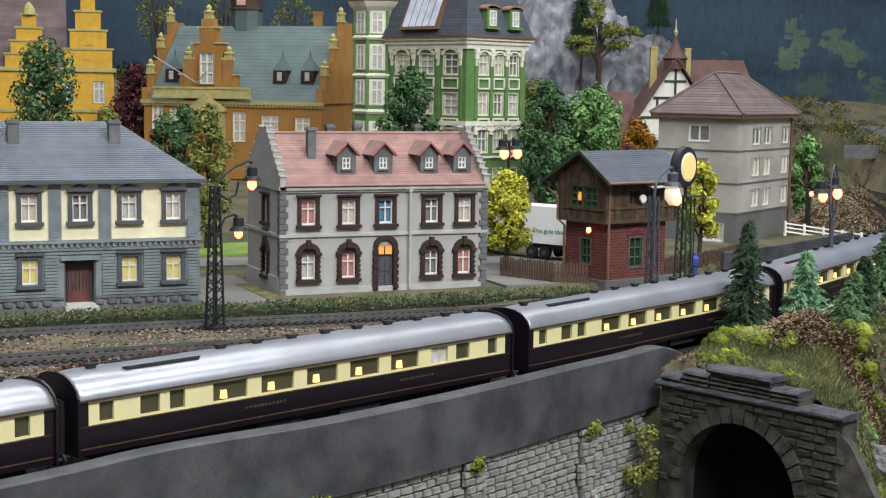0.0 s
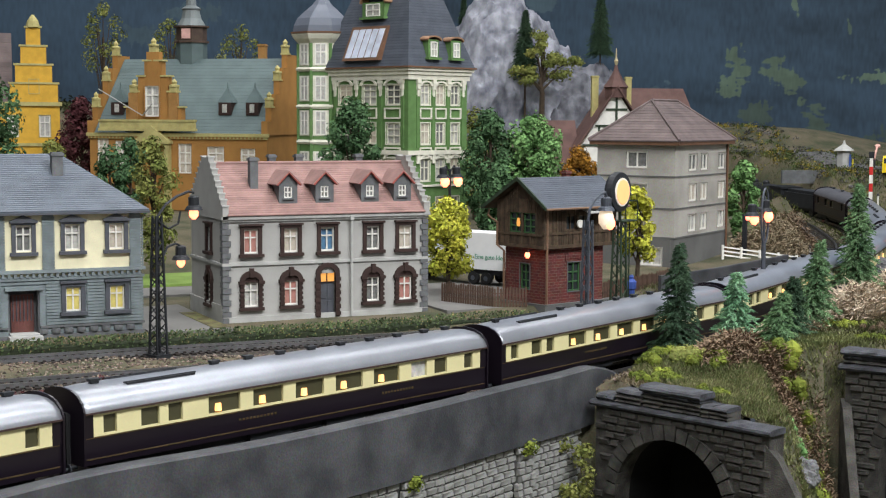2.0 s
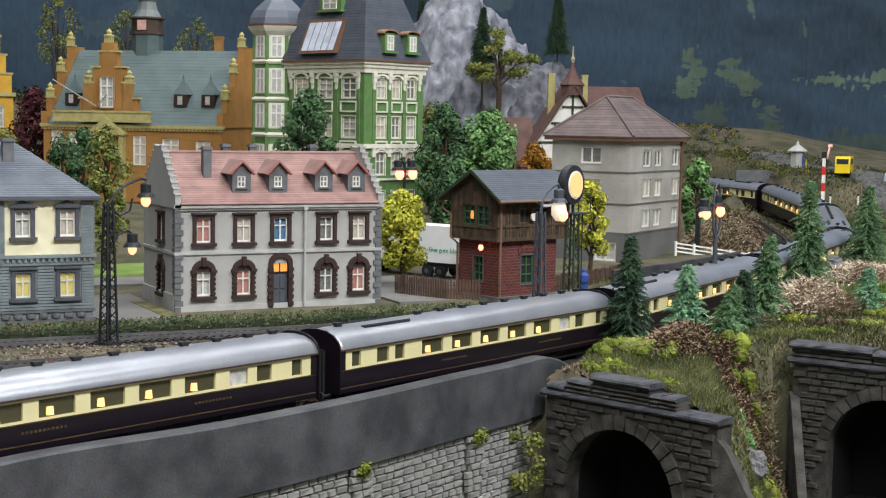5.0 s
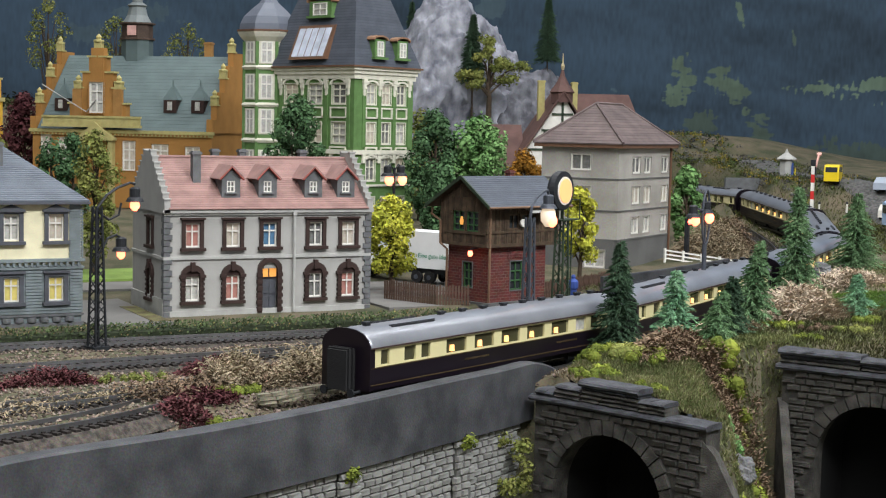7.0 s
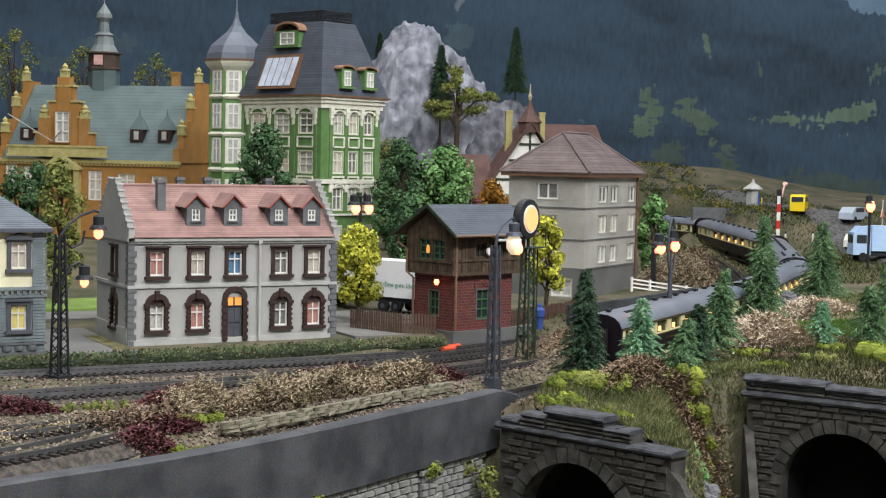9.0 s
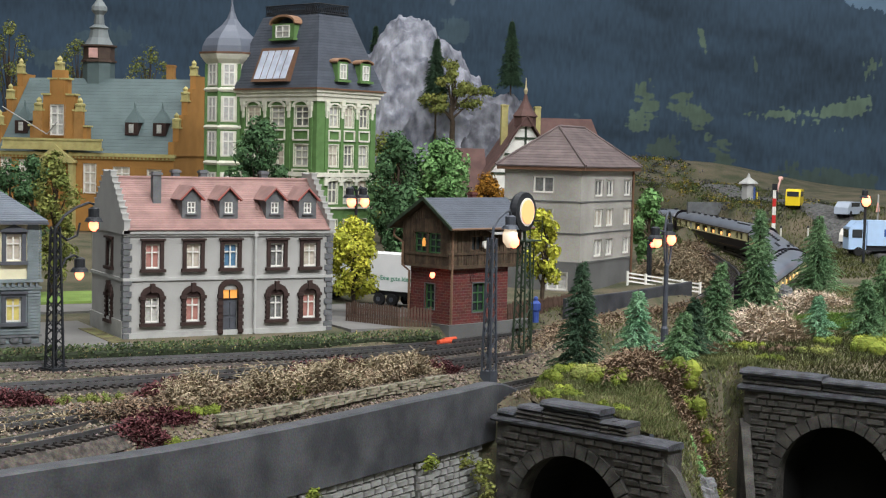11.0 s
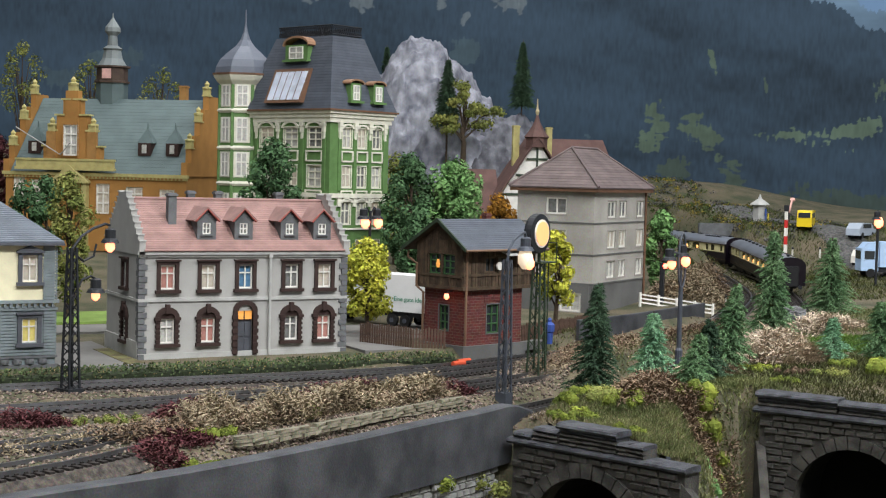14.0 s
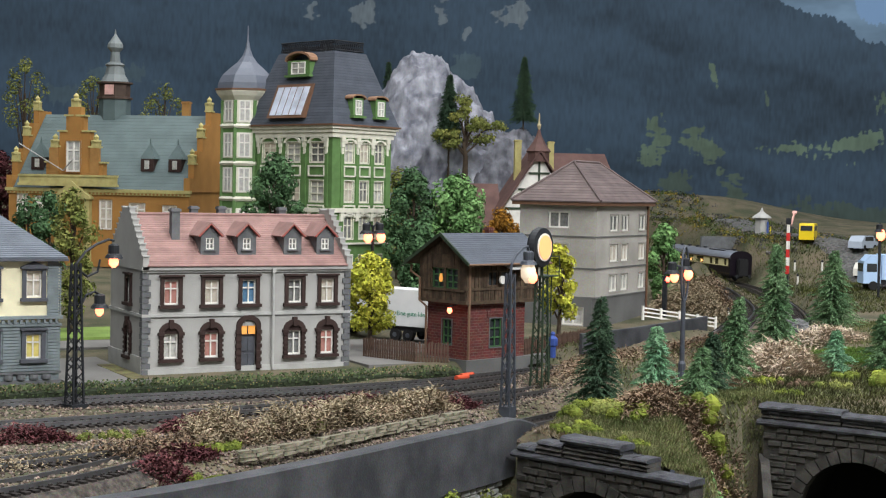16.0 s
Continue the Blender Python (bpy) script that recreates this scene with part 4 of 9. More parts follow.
    part("roof_deck", Mesh().add([(0.25, -0.36, 7.86), (W - 0.25, -0.36, 7.86), (W - 0.25, D + 0.36, 7.86), (0.25, D + 0.36, 7.86), (0.25, 4.25, rz_ - 0.03), (W - 0.25, 4.25, rz_ - 0.03)], [(3, 2, 1, 0), (0, 1, 5, 4), (2, 3, 4, 5), (0, 4, 3), (1, 2, 5)]), PINKTILE, root)
    part("ridge_tiles", Mesh().tube([(0.2, 4.25, rz_), (W - 0.2, 4.25, rz_)], 0.14, 8), PINKTILE, root)
    for xa in (-0.12, W - 0.33):
        n = 9
        up_ = []
        for k in range(n):
            zhi = 8.35 + 4.0 * (k + 0.55) / n * 0.98
            up_ += [(-0.3 + (4.0 / n) * k, up_[-1][1] if up_ else 7.6), (-0.3 + (4.0 / n) * k, zhi)]
        g = Mesh().at(0, 0, 0, 90).prism([(D - y, z) for y, z in up_] + [(y, z) for y, z in up_[::-1]], -(xa + 0.45), -xa)
        part("stepped_gable", g, PGREY, root, "grey crow-stepped gable")
        cp = Mesh()
        for k in range(n):
            zhi = 8.35 + 4.0 * (k + 0.55) / n * 0.98
            for ya in (-0.36 + (4.0 / n) * k, D + 0.36 - (4.0 / n) * (k + 1)):
                cp.box(xa - 0.05, xa + 0.5, ya, ya + 4.0 / n, zhi, zhi + 0.1)
        part("gable_coping", cp, PTRIM, root)
    for x in cx[1:]:
        x0, x1, yf, zf = x - 0.72, x + 0.72, 0.55, 8.7
        d = part("dormer", Mesh().at(x0, yf, 0).wall(1.44, 10.15, 0.2, [(0.4, 1.04, 9.1, 9.95)], zf), QUOIN, root, "grey dormer with red gable roof")
        part("dormer_cheek", Mesh().box(x0, x0 + 0.15, yf + 0.2, 2.4, 8.9, 10.1).box(x1 - 0.15, x1, yf + 0.2, 2.4, 8.9, 10.1), QUOIN, d)
        part("dormer_gable", Mesh().prism([(x0, 10.15), (x1, 10.15), (x, 10.85)], yf, yf + 0.2), QUOIN, d)
        rf = Mesh()
        for sx in (-1, 1):
            vs = [(x, yf - 0.25, 11.02), (x + sx * 1.0, yf - 0.25, 10.05), (x + sx * 1.0, 2.5, 10.05), (x, 3.4, 11.02), (x, yf - 0.25, 11.14), (x + sx * 1.06, yf - 0.25, 10.12), (x + sx * 1.06, 2.5, 10.12), (x, 3.4, 11.14)]
            rf.add(vs, [(0, 1, 2, 3), (4, 7, 6, 5), (0, 4, 5, 1), (1, 5, 6, 2)])
        part("dormer_roof", rf, PINKTILE, d, "pink-red dormer roof")
        part("bargeboard", Mesh().tube([(x0 - 0.2, yf - 0.2, 10.06), (x, yf - 0.2, 10.98), (x1 + 0.2, yf - 0.2, 10.06)], 0.09, 5), REDTRIM, d, "dark red gable edge")
        part("dormer_sash", Mesh().at(x, yf + 0.05, 9.1).add(*(lambda q: (q.v, q.f))(sash_mesh(0.64, 0.85, 0.09, (0.5,)))), WHITE, d)
        part("dormer_pane", Mesh().box(x - 0.32, x + 0.32, yf + 0.16, yf + 0.2, 9.1, 9.95), CUR_D, d)
        part("dormer_sill", Mesh().box(x - 0.45, x + 0.45, yf - 0.15, yf, 8.98, 9.1), QUOIN, d)
    chimney(root, 3.0, 2.2, 9.6, 12.1, 0.62, QUOIN)
    for x in (5.4, 7.6, 12.6):
        chimney(root, x, 5.0, 11.0, 12.25, 0.55, QUOIN)


pink_house()


# ---- cream and slate-blue house ----
def cream_house():
    W, D, H = 17.5, 8.8, 8.5
    root = thing("villa", -24.1, -2.4, -0.05, 0, "cream house with slate-blue boarded ground floor and slate hip roof", "house", "houses of the model town")
    xs = [2.85, 6.2, 9.5, 12.75, 15.75]
    up = [(x - 0.52, x + 0.52, 5.98, 7.72) for x in xs]
    lo = [(x - 0.52, x + 0.52, 1.8, 3.45) for x in xs if x != 9.5] + [(8.4, 10.5, 0.35, 3.35)]
    part("wall", Mesh().wall(W, H, 0.3, up, 4.3), CREAM, root, "cream rendered upper wall")
    part("wall", Mesh().wall(W, 4.3, 0.3, lo), GREYBLUE, root, "slate-blue lower wall")
    part("wall", Mesh().box(W - 0.3, W, 0.3, D, 0, H).box(0, 0.3, 0.3, D, 0, H).box(0.3, W - 0.3, D - 0.3, D, 0, H), GREYBLUE, root)
    for k in range(15):
        z = 0.95 + k * 0.215
        edges = sorted([(o[0] - 0.42, o[1] + 0.42) for o in lo if o[2] - 0.35 < z + 0.1 < o[3] + 0.45])
        x = 0.0
        for a, b in edges + [(W, W)]:
            if a > x:
                part("clapboard", Mesh().box(x, min(a, W), -0.09, 0, z, z + 0.165), GREYBLUE, root)
            x = max(x, b)
        part("clapboard", Mesh().box(W, W + 0.09, 0, D, z, z + 0.165), GREYBLUE, root)
    for k, x in enumerate((4.5, 7.85, 11.12, 0.75, -9, 17.05)):
        if x < 0:
            continue
        pil = part("pilaster", Mesh().box(x - 0.36, x + 0.36, -0.06, 0, 4.7, 8.5), GREYBLUE, root, "slate-blue boarded pilaster")
        for j in range(18):
            zj = 4.75 + j * 0.2
            part("clapboard", Mesh().box(x - 0.42, x + 0.42, -0.11, -0.063, zj, zj + 0.155), GREYBLUE, pil)
            if k == 5:
                part("clapboard", Mesh().box(W, W + 0.1, -0.1, D, zj, zj + 0.155), GREYBLUE, pil)
    cn = Mesh().box(-0.2, W + 0.2, -0.25, 0, 4.5, 4.72).box(-0.15, W + 0.15, -0.13, 0, 4.0, 4.18)
    for k in range(44):
        cn.box(k * 0.4, k * 0.4 + 0.18, -0.2, 0, 4.2, 4.46)
    part("dentil_cornice", cn, GREYBLUE, root, "slate-blue cornice with dentils")
    part("plinth", Mesh().box(-0.1, 8.4, -0.18, 0, 0.0, 0.3).box(10.5, W + 0.14, -0.18, 0, 0, 0.3).box(-0.1, 8.4, -0.14, 0, 0.75, 0.9).box(10.5, W + 0.14, -0.14, 0, 0.75, 0.9).box(W, W + 0.14, 0, D, 0, 0.3), QUOIN, root)
    for k in range(20):
        x = 0.5 + k * 0.85
        if not 7.8 < x < 10.6:
            part("plinth_panel", Mesh().lathe(x, -0.02, [(0.3, 0.36), (0.32, 0.5), (0.3, 0.7)], 10), QUOIN, root)
    ucur, lcur = [CUR_D, LIT_W, CUR_D, CUR_W, LIT_W], [LIT_Y, LIT_Y, None, LIT_Y, LIT_Y]
    for x, c in zip(xs, ucur):
        window(root, x, 5.98, 1.04, 1.74, DKGREY, c, style="gable")
    for x, c in zip(xs, lcur):
        if c:
            window(root, x, 1.8, 1.04, 1.65, DKGREY, c, style="flat")
    rec = Mesh().box(8.4, 8.5, 0.1, 1.0, 0.35, 3.35).box(10.4, 10.5, 0.1, 1.0, 0.35, 3.35).box(8.5, 10.4, 0.9, 1.0, 0.35, 3.35)
    part("door_recess", rec, QUOIN, root)
    part("door", Mesh().box(8.7, 10.2, 0.7, 0.85, 0.35, 3.0), mat("red_brown_door", (0.16, 0.06, 0.05), 0.6, 0.3), root, "red-brown panelled double door")
    dg = Mesh()
    for k in range(6):
        dg.box(8.8 + k * 0.24, 8.86 + k * 0.24, 0.62, 0.7, 1.2, 2.9)
    part("door_grille", dg, DKGREY, root)
    part("door_steps", Mesh().box(8.35, 10.55, -0.9, 0.0, 0, 0.3).box(8.5, 10.4, -0.5, 0.7, 0.3, 0.42), PTRIM, root, "pale grey door steps")
    part("door_hood", Mesh().box(8.2, 10.7, -0.2, 0.1, 3.35, 3.6), GREYBLUE, root)
    roof = hip_roof(Mesh(), -0.5, W + 0.45, -0.5, D + 0.5, 8.7, 3.75, 5.2, 0.22, 30)
    part("roof", roof, SLATE, root, "blue-grey slate hip roof", kind="stuff")
    part("eave", Mesh().box(-0.55, W + 0.5, -0.55, D + 0.55, 8.45, 8.6), DKGREY, root)
    chimney(root, 5.6, 2.8, 10.3, 12.6, 0.75, QUOIN)
    chimney(root, 12.3, 2.8, 10.3, 12.6, 0.75, QUOIN)


cream_house()


# ---- grey plastered tenement with a hip roof ----
def tenement():
    root = thing("tenement", 48.8, 14.05, 0.6, 33, "stained grey plaster tenement with dark plinth and brown hip roof", "house", "houses of the model town")
    W, D, H = 13.6, 8.2, 12.2
    z0 = -0.6
    right = [(3.4, 5.5), (6.4, 8.3), (11.1, 13.0)]
    ops = [(a, b, za + z0, zb + z0) for a, b in right for za, zb in ((10.1, 11.75), (7.1, 8.85), (4.15, 5.85))]
    part("wall", Mesh().wall(W, H, 0.3, ops, 3.1), PLASTER, root, "stained grey plaster front wall")
    lops = [(D - 5.1, D - 2.9, 9.8, 11.4), (D - 5.1, D - 2.9, 6.7, 8.25)]
    part("wall", Mesh().at(0, D, 0, -90).wall(D - 0.3, H, 0.3, lops, 3.1), PLASTER, root)
    part("wall", Mesh().box(0.3, W, D - 0.3, D, 3.1, H).box(W - 0.3, W, 0.3, D - 0.3, 3.1, H), PLASTER, root)
    part("plinth", Mesh().wall(W + 0.05, 3.1, 0.35, [], -1.5).box(-0.05, 0.3, 0.35, 3.4 - 2.2, -1.5, 3.1).box(-0.05, 0.3, 3.4, D, -1.5, 3.1).box(-0.05, 0.3, 1.2, 3.4, -1.5, 0.4).box(-0.05, 0.3, 1.2, 3.4, 2.1, 3.1).box(0.3, W, D - 0.3, D, -1.5, 3.1).box(W - 0.3, W + 0.05, 0.35, D, -1.5, 3.1), PLINTH, root, "dark grey plinth storey")
    for z in (3.05, 5.85, 8.92):
        part("string_course", Mesh().box(-0.07, W + 0.07, -0.07, 0, z, z + 0.14), PLINTH, root)
        part("string_course", Mesh().box(-0.07, 0, 0, D, z, z + 0.14), PLINTH, root)
    for k, (a, b, za, zb) in enumerate(ops):
        window(root, (a + b) / 2, za, round(b - a, 2), round(zb - za, 2), PLASTER, [CUR_D, LIT_W, CUR_W][k % 3], style="bare", bar=0.17, cross=())
    for k, (a, b, za, zb) in enumerate(lops):
        window(root, a + (b - a) / 2, za, 2.2, round(zb - za, 2), PLASTER, [CUR_D, CUR_W][k], style="bare", rz=-90, ox=0, oy=D, bar=0.15, cross=())
    window(root, D - 2.3, 0.4, 2.2, 1.7, PLASTER, CUR_W, style="bare", rz=-90, ox=-0.05, oy=D, bar=0.15, cross=())
    part("eave", Mesh().box(-0.6, W + 0.6, -0.6, D + 0.6, 12.0, 12.35), GUTTER, root, "dark brown eave board")
    part("roof", hip_roof(Mesh(), -0.7, W + 0.7, -0.7, D + 0.7, 12.42, 3.9, 4.3, 0.1, 15), TOWERROOF, root, "grey-brown tiled hip roof", kind="stuff")
    hp = Mesh()
    for xa, ya in ((-0.7, -0.7), (-0.7, D + 0.7)):
        hp.tube([(xa, ya, 12.5), (3.6, D / 2, 16.36)], 0.13, 6)
    for xa, ya in ((W + 0.7, -0.7), (W + 0.7, D + 0.7)):
        hp.tube([(xa, ya, 12.5), (W - 3.6, D / 2, 16.36)], 0.13, 6)
    hp.tube([(3.6, D / 2, 16.36), (W - 3.6, D / 2, 16.36)], 0.14, 6)
    part("hip_tiles", hp, TOWERROOF, root)
    part("downpipe", Mesh().tube([(W - 0.25, -0.15, -0.5), (W - 0.25, -0.15, 12)], 0.12, 6), GUTTER, root)


tenement()


# ---- signal box ----
def signal_box():
    root = thing("signal_box", 25.17, -3.07, 0.35, 15, "signal box with brown boarded upper storey on red brick base", "signal box")
    W, D = 6.5, 4.6
    ops = [(2.5, 3.9, 1.0, 3.3)]
    part("wall", Mesh().wall(W, 4.9, 0.25, ops), REDBRICK, root, "red brick base wall")
    part("wall", Mesh().at(0, D, 0, -90).wall(D - 0.25, 4.9, 0.25, [(1.75, 2.85, 1.2, 3.2)]), REDBRICK, root)
    part("wall", Mesh().box(W - 0.25, W, 0.25, D, 0, 4.9).box(0.25, W - 0.25, D - 0.25, D, 0, 4.9), REDBRICK, root)
    part("foundation", Mesh().box(-0.3, W + 0.3, -0.3, D + 0.2, -1.2, 0.12), PLINTH, root)
    GW = mat("green_sash_paint", (0.05, 0.13, 0.05), 0.6, 0.2)
    window(root, 3.2, 1.0, 1.4, 2.3, QUOIN, PANE, GW, "bare", cross=(0.33, 0.66))
    window(root, 2.3, 1.2, 1.1, 2.0, QUOIN, PANE, GW, "bare", rz=-90, ox=0, oy=D, cross=(0.33, 0.66))
    lt = Mesh()
    for k in range(7):
        lt.prism([(2.2 + k * 0.28, 3.35 + 0.28 * math.sin(math.pi * (k + 0.5) / 7)), (2.44 + k * 0.28, 3.35 + 0.28 * math.sin(math.pi * (k + 0.5) / 7)), (2.46 + k * 0.29, 3.85 + 0.3 * math.sin(math.pi * (k + 0.5) / 7)), (2.18 + k * 0.28, 3.85 + 0.3 * math.sin(math.pi * (k + 0.5) / 7))], -0.06, 0.0)
    part("brick_lintel", lt, REDBRICK, root)
    a, b, e = -0.55, W + 1.1, 0.95
    z0, z1 = 4.75, 7.95
    up = [(1.9, 3.1, 5.9, 7.1), (3.3, 4.9, 5.9, 7.1)]
    r = random.Random(5)

    def boards(w, zb, zt, ops_, fr):
        m = Mesh()
        x = 0.0
        while x < w - 0.05:
            bw = r.uniform(0.17, 0.26)
            x2 = min(x + bw, w)
            spans = [(zb - r.uniform(0, 0.16), zt)]
            for o in ops_:
                if x2 > o[0] and x < o[1]:
                    spans = [(spans[0][0], o[2]), (o[3], zt)]
            for s0, s1 in spans:
                m.box(x + 0.012, x2 - 0.012, -r.uniform(0.03, 0.09), 0.1, s0, s1)
            x = x2
        return m
    f = boards(b - a, z0, z1, [(o[0] - a, o[1] - a, o[2], o[3]) for o in up], 0)
    g = Mesh().at(a, -e * 0.35, 0)
    part("board_wall", g.add(f.v, f.f), DARKWOOD, root, "weathered brown vertical boards", kind="stuff")
    sd = D + e * 0.35 + 0.4
    lw = [(sd - 3.9, sd - 2.5, 5.7, 7.3), (sd - 2.3, sd - 0.9, 5.7, 7.3)]
    f = boards(sd, z0, 8.4, lw, 0)
    part("board_wall", Mesh().at(a, D + 0.4, 0, -90).add(f.v, f.f), DARKWOOD, root, kind="stuff")
    part("board_wall", Mesh().box(a + 0.1, b, D + 0.2, D + 0.4, z0, z1).box(b - 0.15, b, -e * 0.35, D + 0.2, z0, z1), DARKWOOD, root)
    part("floor_beam", Mesh().box(a - 0.1, b + 0.1, -e * 0.35 - 0.16, D + 0.4, z0 - 0.22, z0 + 0.05), DARKWOOD, root)
    part("string_board", Mesh().box(a - 0.06, b + 0.06, -e * 0.35 - 0.14, -e * 0.35, 5.62, 5.8).box(a - 0.14, a, -0.3, D + 0.4, 5.5, 5.65), DARKWOOD, root)
    for x0, x1, za, zb in up:
        window(root, (x0 + x1) / 2, za, round(x1 - x0, 2), 1.2, DARKWOOD, PANE, DARKWOOD, "bare", y=-e * 0.35, cross=())
    for k, (x0, x1, za, zb) in enumerate(lw):
        window(root, (x0 + x1) / 2, za, 1.4, 1.6, DARKWOOD, PANE, GW, "bare", rz=-90, ox=a, oy=D + 0.4, cross=(0.33, 0.66))
    part("lit_lamp", Mesh().lathe(a + 0.02, 2.55, [(0.12, 6.2), (0.15, 6.5), (0.08, 6.85)], 8), LIT_O, root, "orange lamp behind the window")
    # gable towards the side, ridge along the front
    yr, zr = 1.95, 10.05
    gy = [(-e * 0.35, z1), (yr, zr - 0.15), (D + 0.4, z1)]
    gm_ = Mesh()
    n = 22
    for k in range(n):
        y0_, y1_ = D + 0.4 - sd * k / n, D + 0.4 - sd * (k + 1) / n
        ym = (y0_ + y1_) / 2
        t_ = 1 - abs(ym - yr) / ((D + 0.4 - yr) if ym > yr else (yr + e * 0.35))
        zt = z1 + (zr - 0.2 - z1) * max(t_, 0)
        if zt > 8.4:
            gm_.box(a - 0.06, a + 0.05, y1_ + 0.015, y0_ - 0.015, 8.36, zt)
    part("gable_boards", gm_, DARKWOOD, root, kind="stuff")
    rf = Mesh()
    gable_courses(rf, a - 0.7, b + 0.5, -1.35, 7.75, yr, zr, 16)
    gable_courses(rf, a - 0.7, b + 0.5, D + 1.5, 7.55, yr, zr, 10)
    part("roof", rf, DSLATE, root, "dark slate gable roof", kind="stuff")
    dk = Mesh()
    for ye, ze in ((-1.3, 7.66), (D + 1.45, 7.46)):
        dk.add([(a - 0.68, ye, ze), (b + 0.48, ye, ze), (b + 0.48, yr, zr - 0.08), (a - 0.68, yr, zr - 0.08), (a - 0.68, ye, ze + 0.08), (b + 0.48, ye, ze + 0.08), (b + 0.48, yr, zr), (a - 0.68, yr, zr)], [(0, 1, 2, 3), (4, 5, 6, 7), (0, 1, 5, 4), (0, 3, 7, 4), (1, 2, 6, 5)])
    part("roof_deck", dk, DARKWOOD, root)
    vg = Mesh()
    for ye, ze in ((-1.35, 7.6), (D + 1.5, 7.4)):
        vg.add([(a - 0.8, ye, ze), (a - 0.66, ye, ze), (a - 0.66, yr, zr - 0.2), (a - 0.8, yr, zr - 0.2), (a - 0.8, ye, ze + 0.28), (a - 0.66, ye, ze + 0.28), (a - 0.66, yr, zr + 0.1), (a - 0.8, yr, zr + 0.1)], [(0, 3, 7, 4), (1, 2, 6, 5), (4, 5, 6, 7), (0, 1, 2, 3), (0, 1, 5, 4)])
    part("bargeboard", vg, GREENIRON, root, "green bargeboard")
    part("canopy", Mesh().add([(3.4, -0.35, 7.6), (5.9, -0.35, 7.6), (6.0, -1.5, 7.25), (3.3, -1.5, 7.25), (3.4, -0.35, 7.7), (5.9, -0.35, 7.7), (6.0, -1.5, 7.36), (3.3, -1.5, 7.36)], [(0, 1, 2, 3), (4, 7, 6, 5), (2, 6, 7, 3), (1, 5, 6, 2), (0, 3, 7, 4)]), PTRIM, root, "grey sheet canopy")
    part("station_clock", Mesh().tube([(3.2, -0.72, 6.4), (3.2, -0.55, 6.4)], 0.32, 16), WHITE, root, "round white clock")
    pp = mat("copper_brown_pipe", (0.20, 0.12, 0.075), 0.5, 0.2)
    part("downpipe", Mesh().tube([(-0.25, -0.45, 7.5), (-0.25, -0.45, 0.2)], 0.1, 8), pp, root, "copper-brown downpipe")
    part("downpipe", Mesh().tube([(a - 0.1, D + 1.3, 7.4), (a - 0.2, D + 1.3, 6.9), (a - 0.2, D + 0.2, 6.4), (a - 0.2, D + 0.2, 4.6), (a + 0.2, D - 0.2, 4.1), (a + 0.2, D - 0.2, 0.1)], 0.1, 8), pp, root)
    part("gutter", Mesh().tube([(a - 0.7, -1.38, 7.7), (b + 0.5, -1.38, 7.7)], 0.1, 6), pp, root)
    part("platform_step", Mesh().box(W + 0.3, W + 2.8, -0.3, 1.2, -0.6, 0.1), PLINTH, root)
    lb = part("wall_lamp", Mesh().tube([(-0.1, 1.2, 4.4), (-0.7, 1.2, 4.35), (-0.8, 1.2, 4.2)], 0.05, 6), BLACK, root)
    part("bulb", Mesh().lathe(-0.8, 1.2, [(0.1, 3.75), (0.22, 3.95), (0.16, 4.2)], 10), BULB, lb, "glowing bulb", smooth=True)
    chimney(root, 4.8, 2.6, 9.2, 10.5, 0.5, REDBRICK)


signal_box()


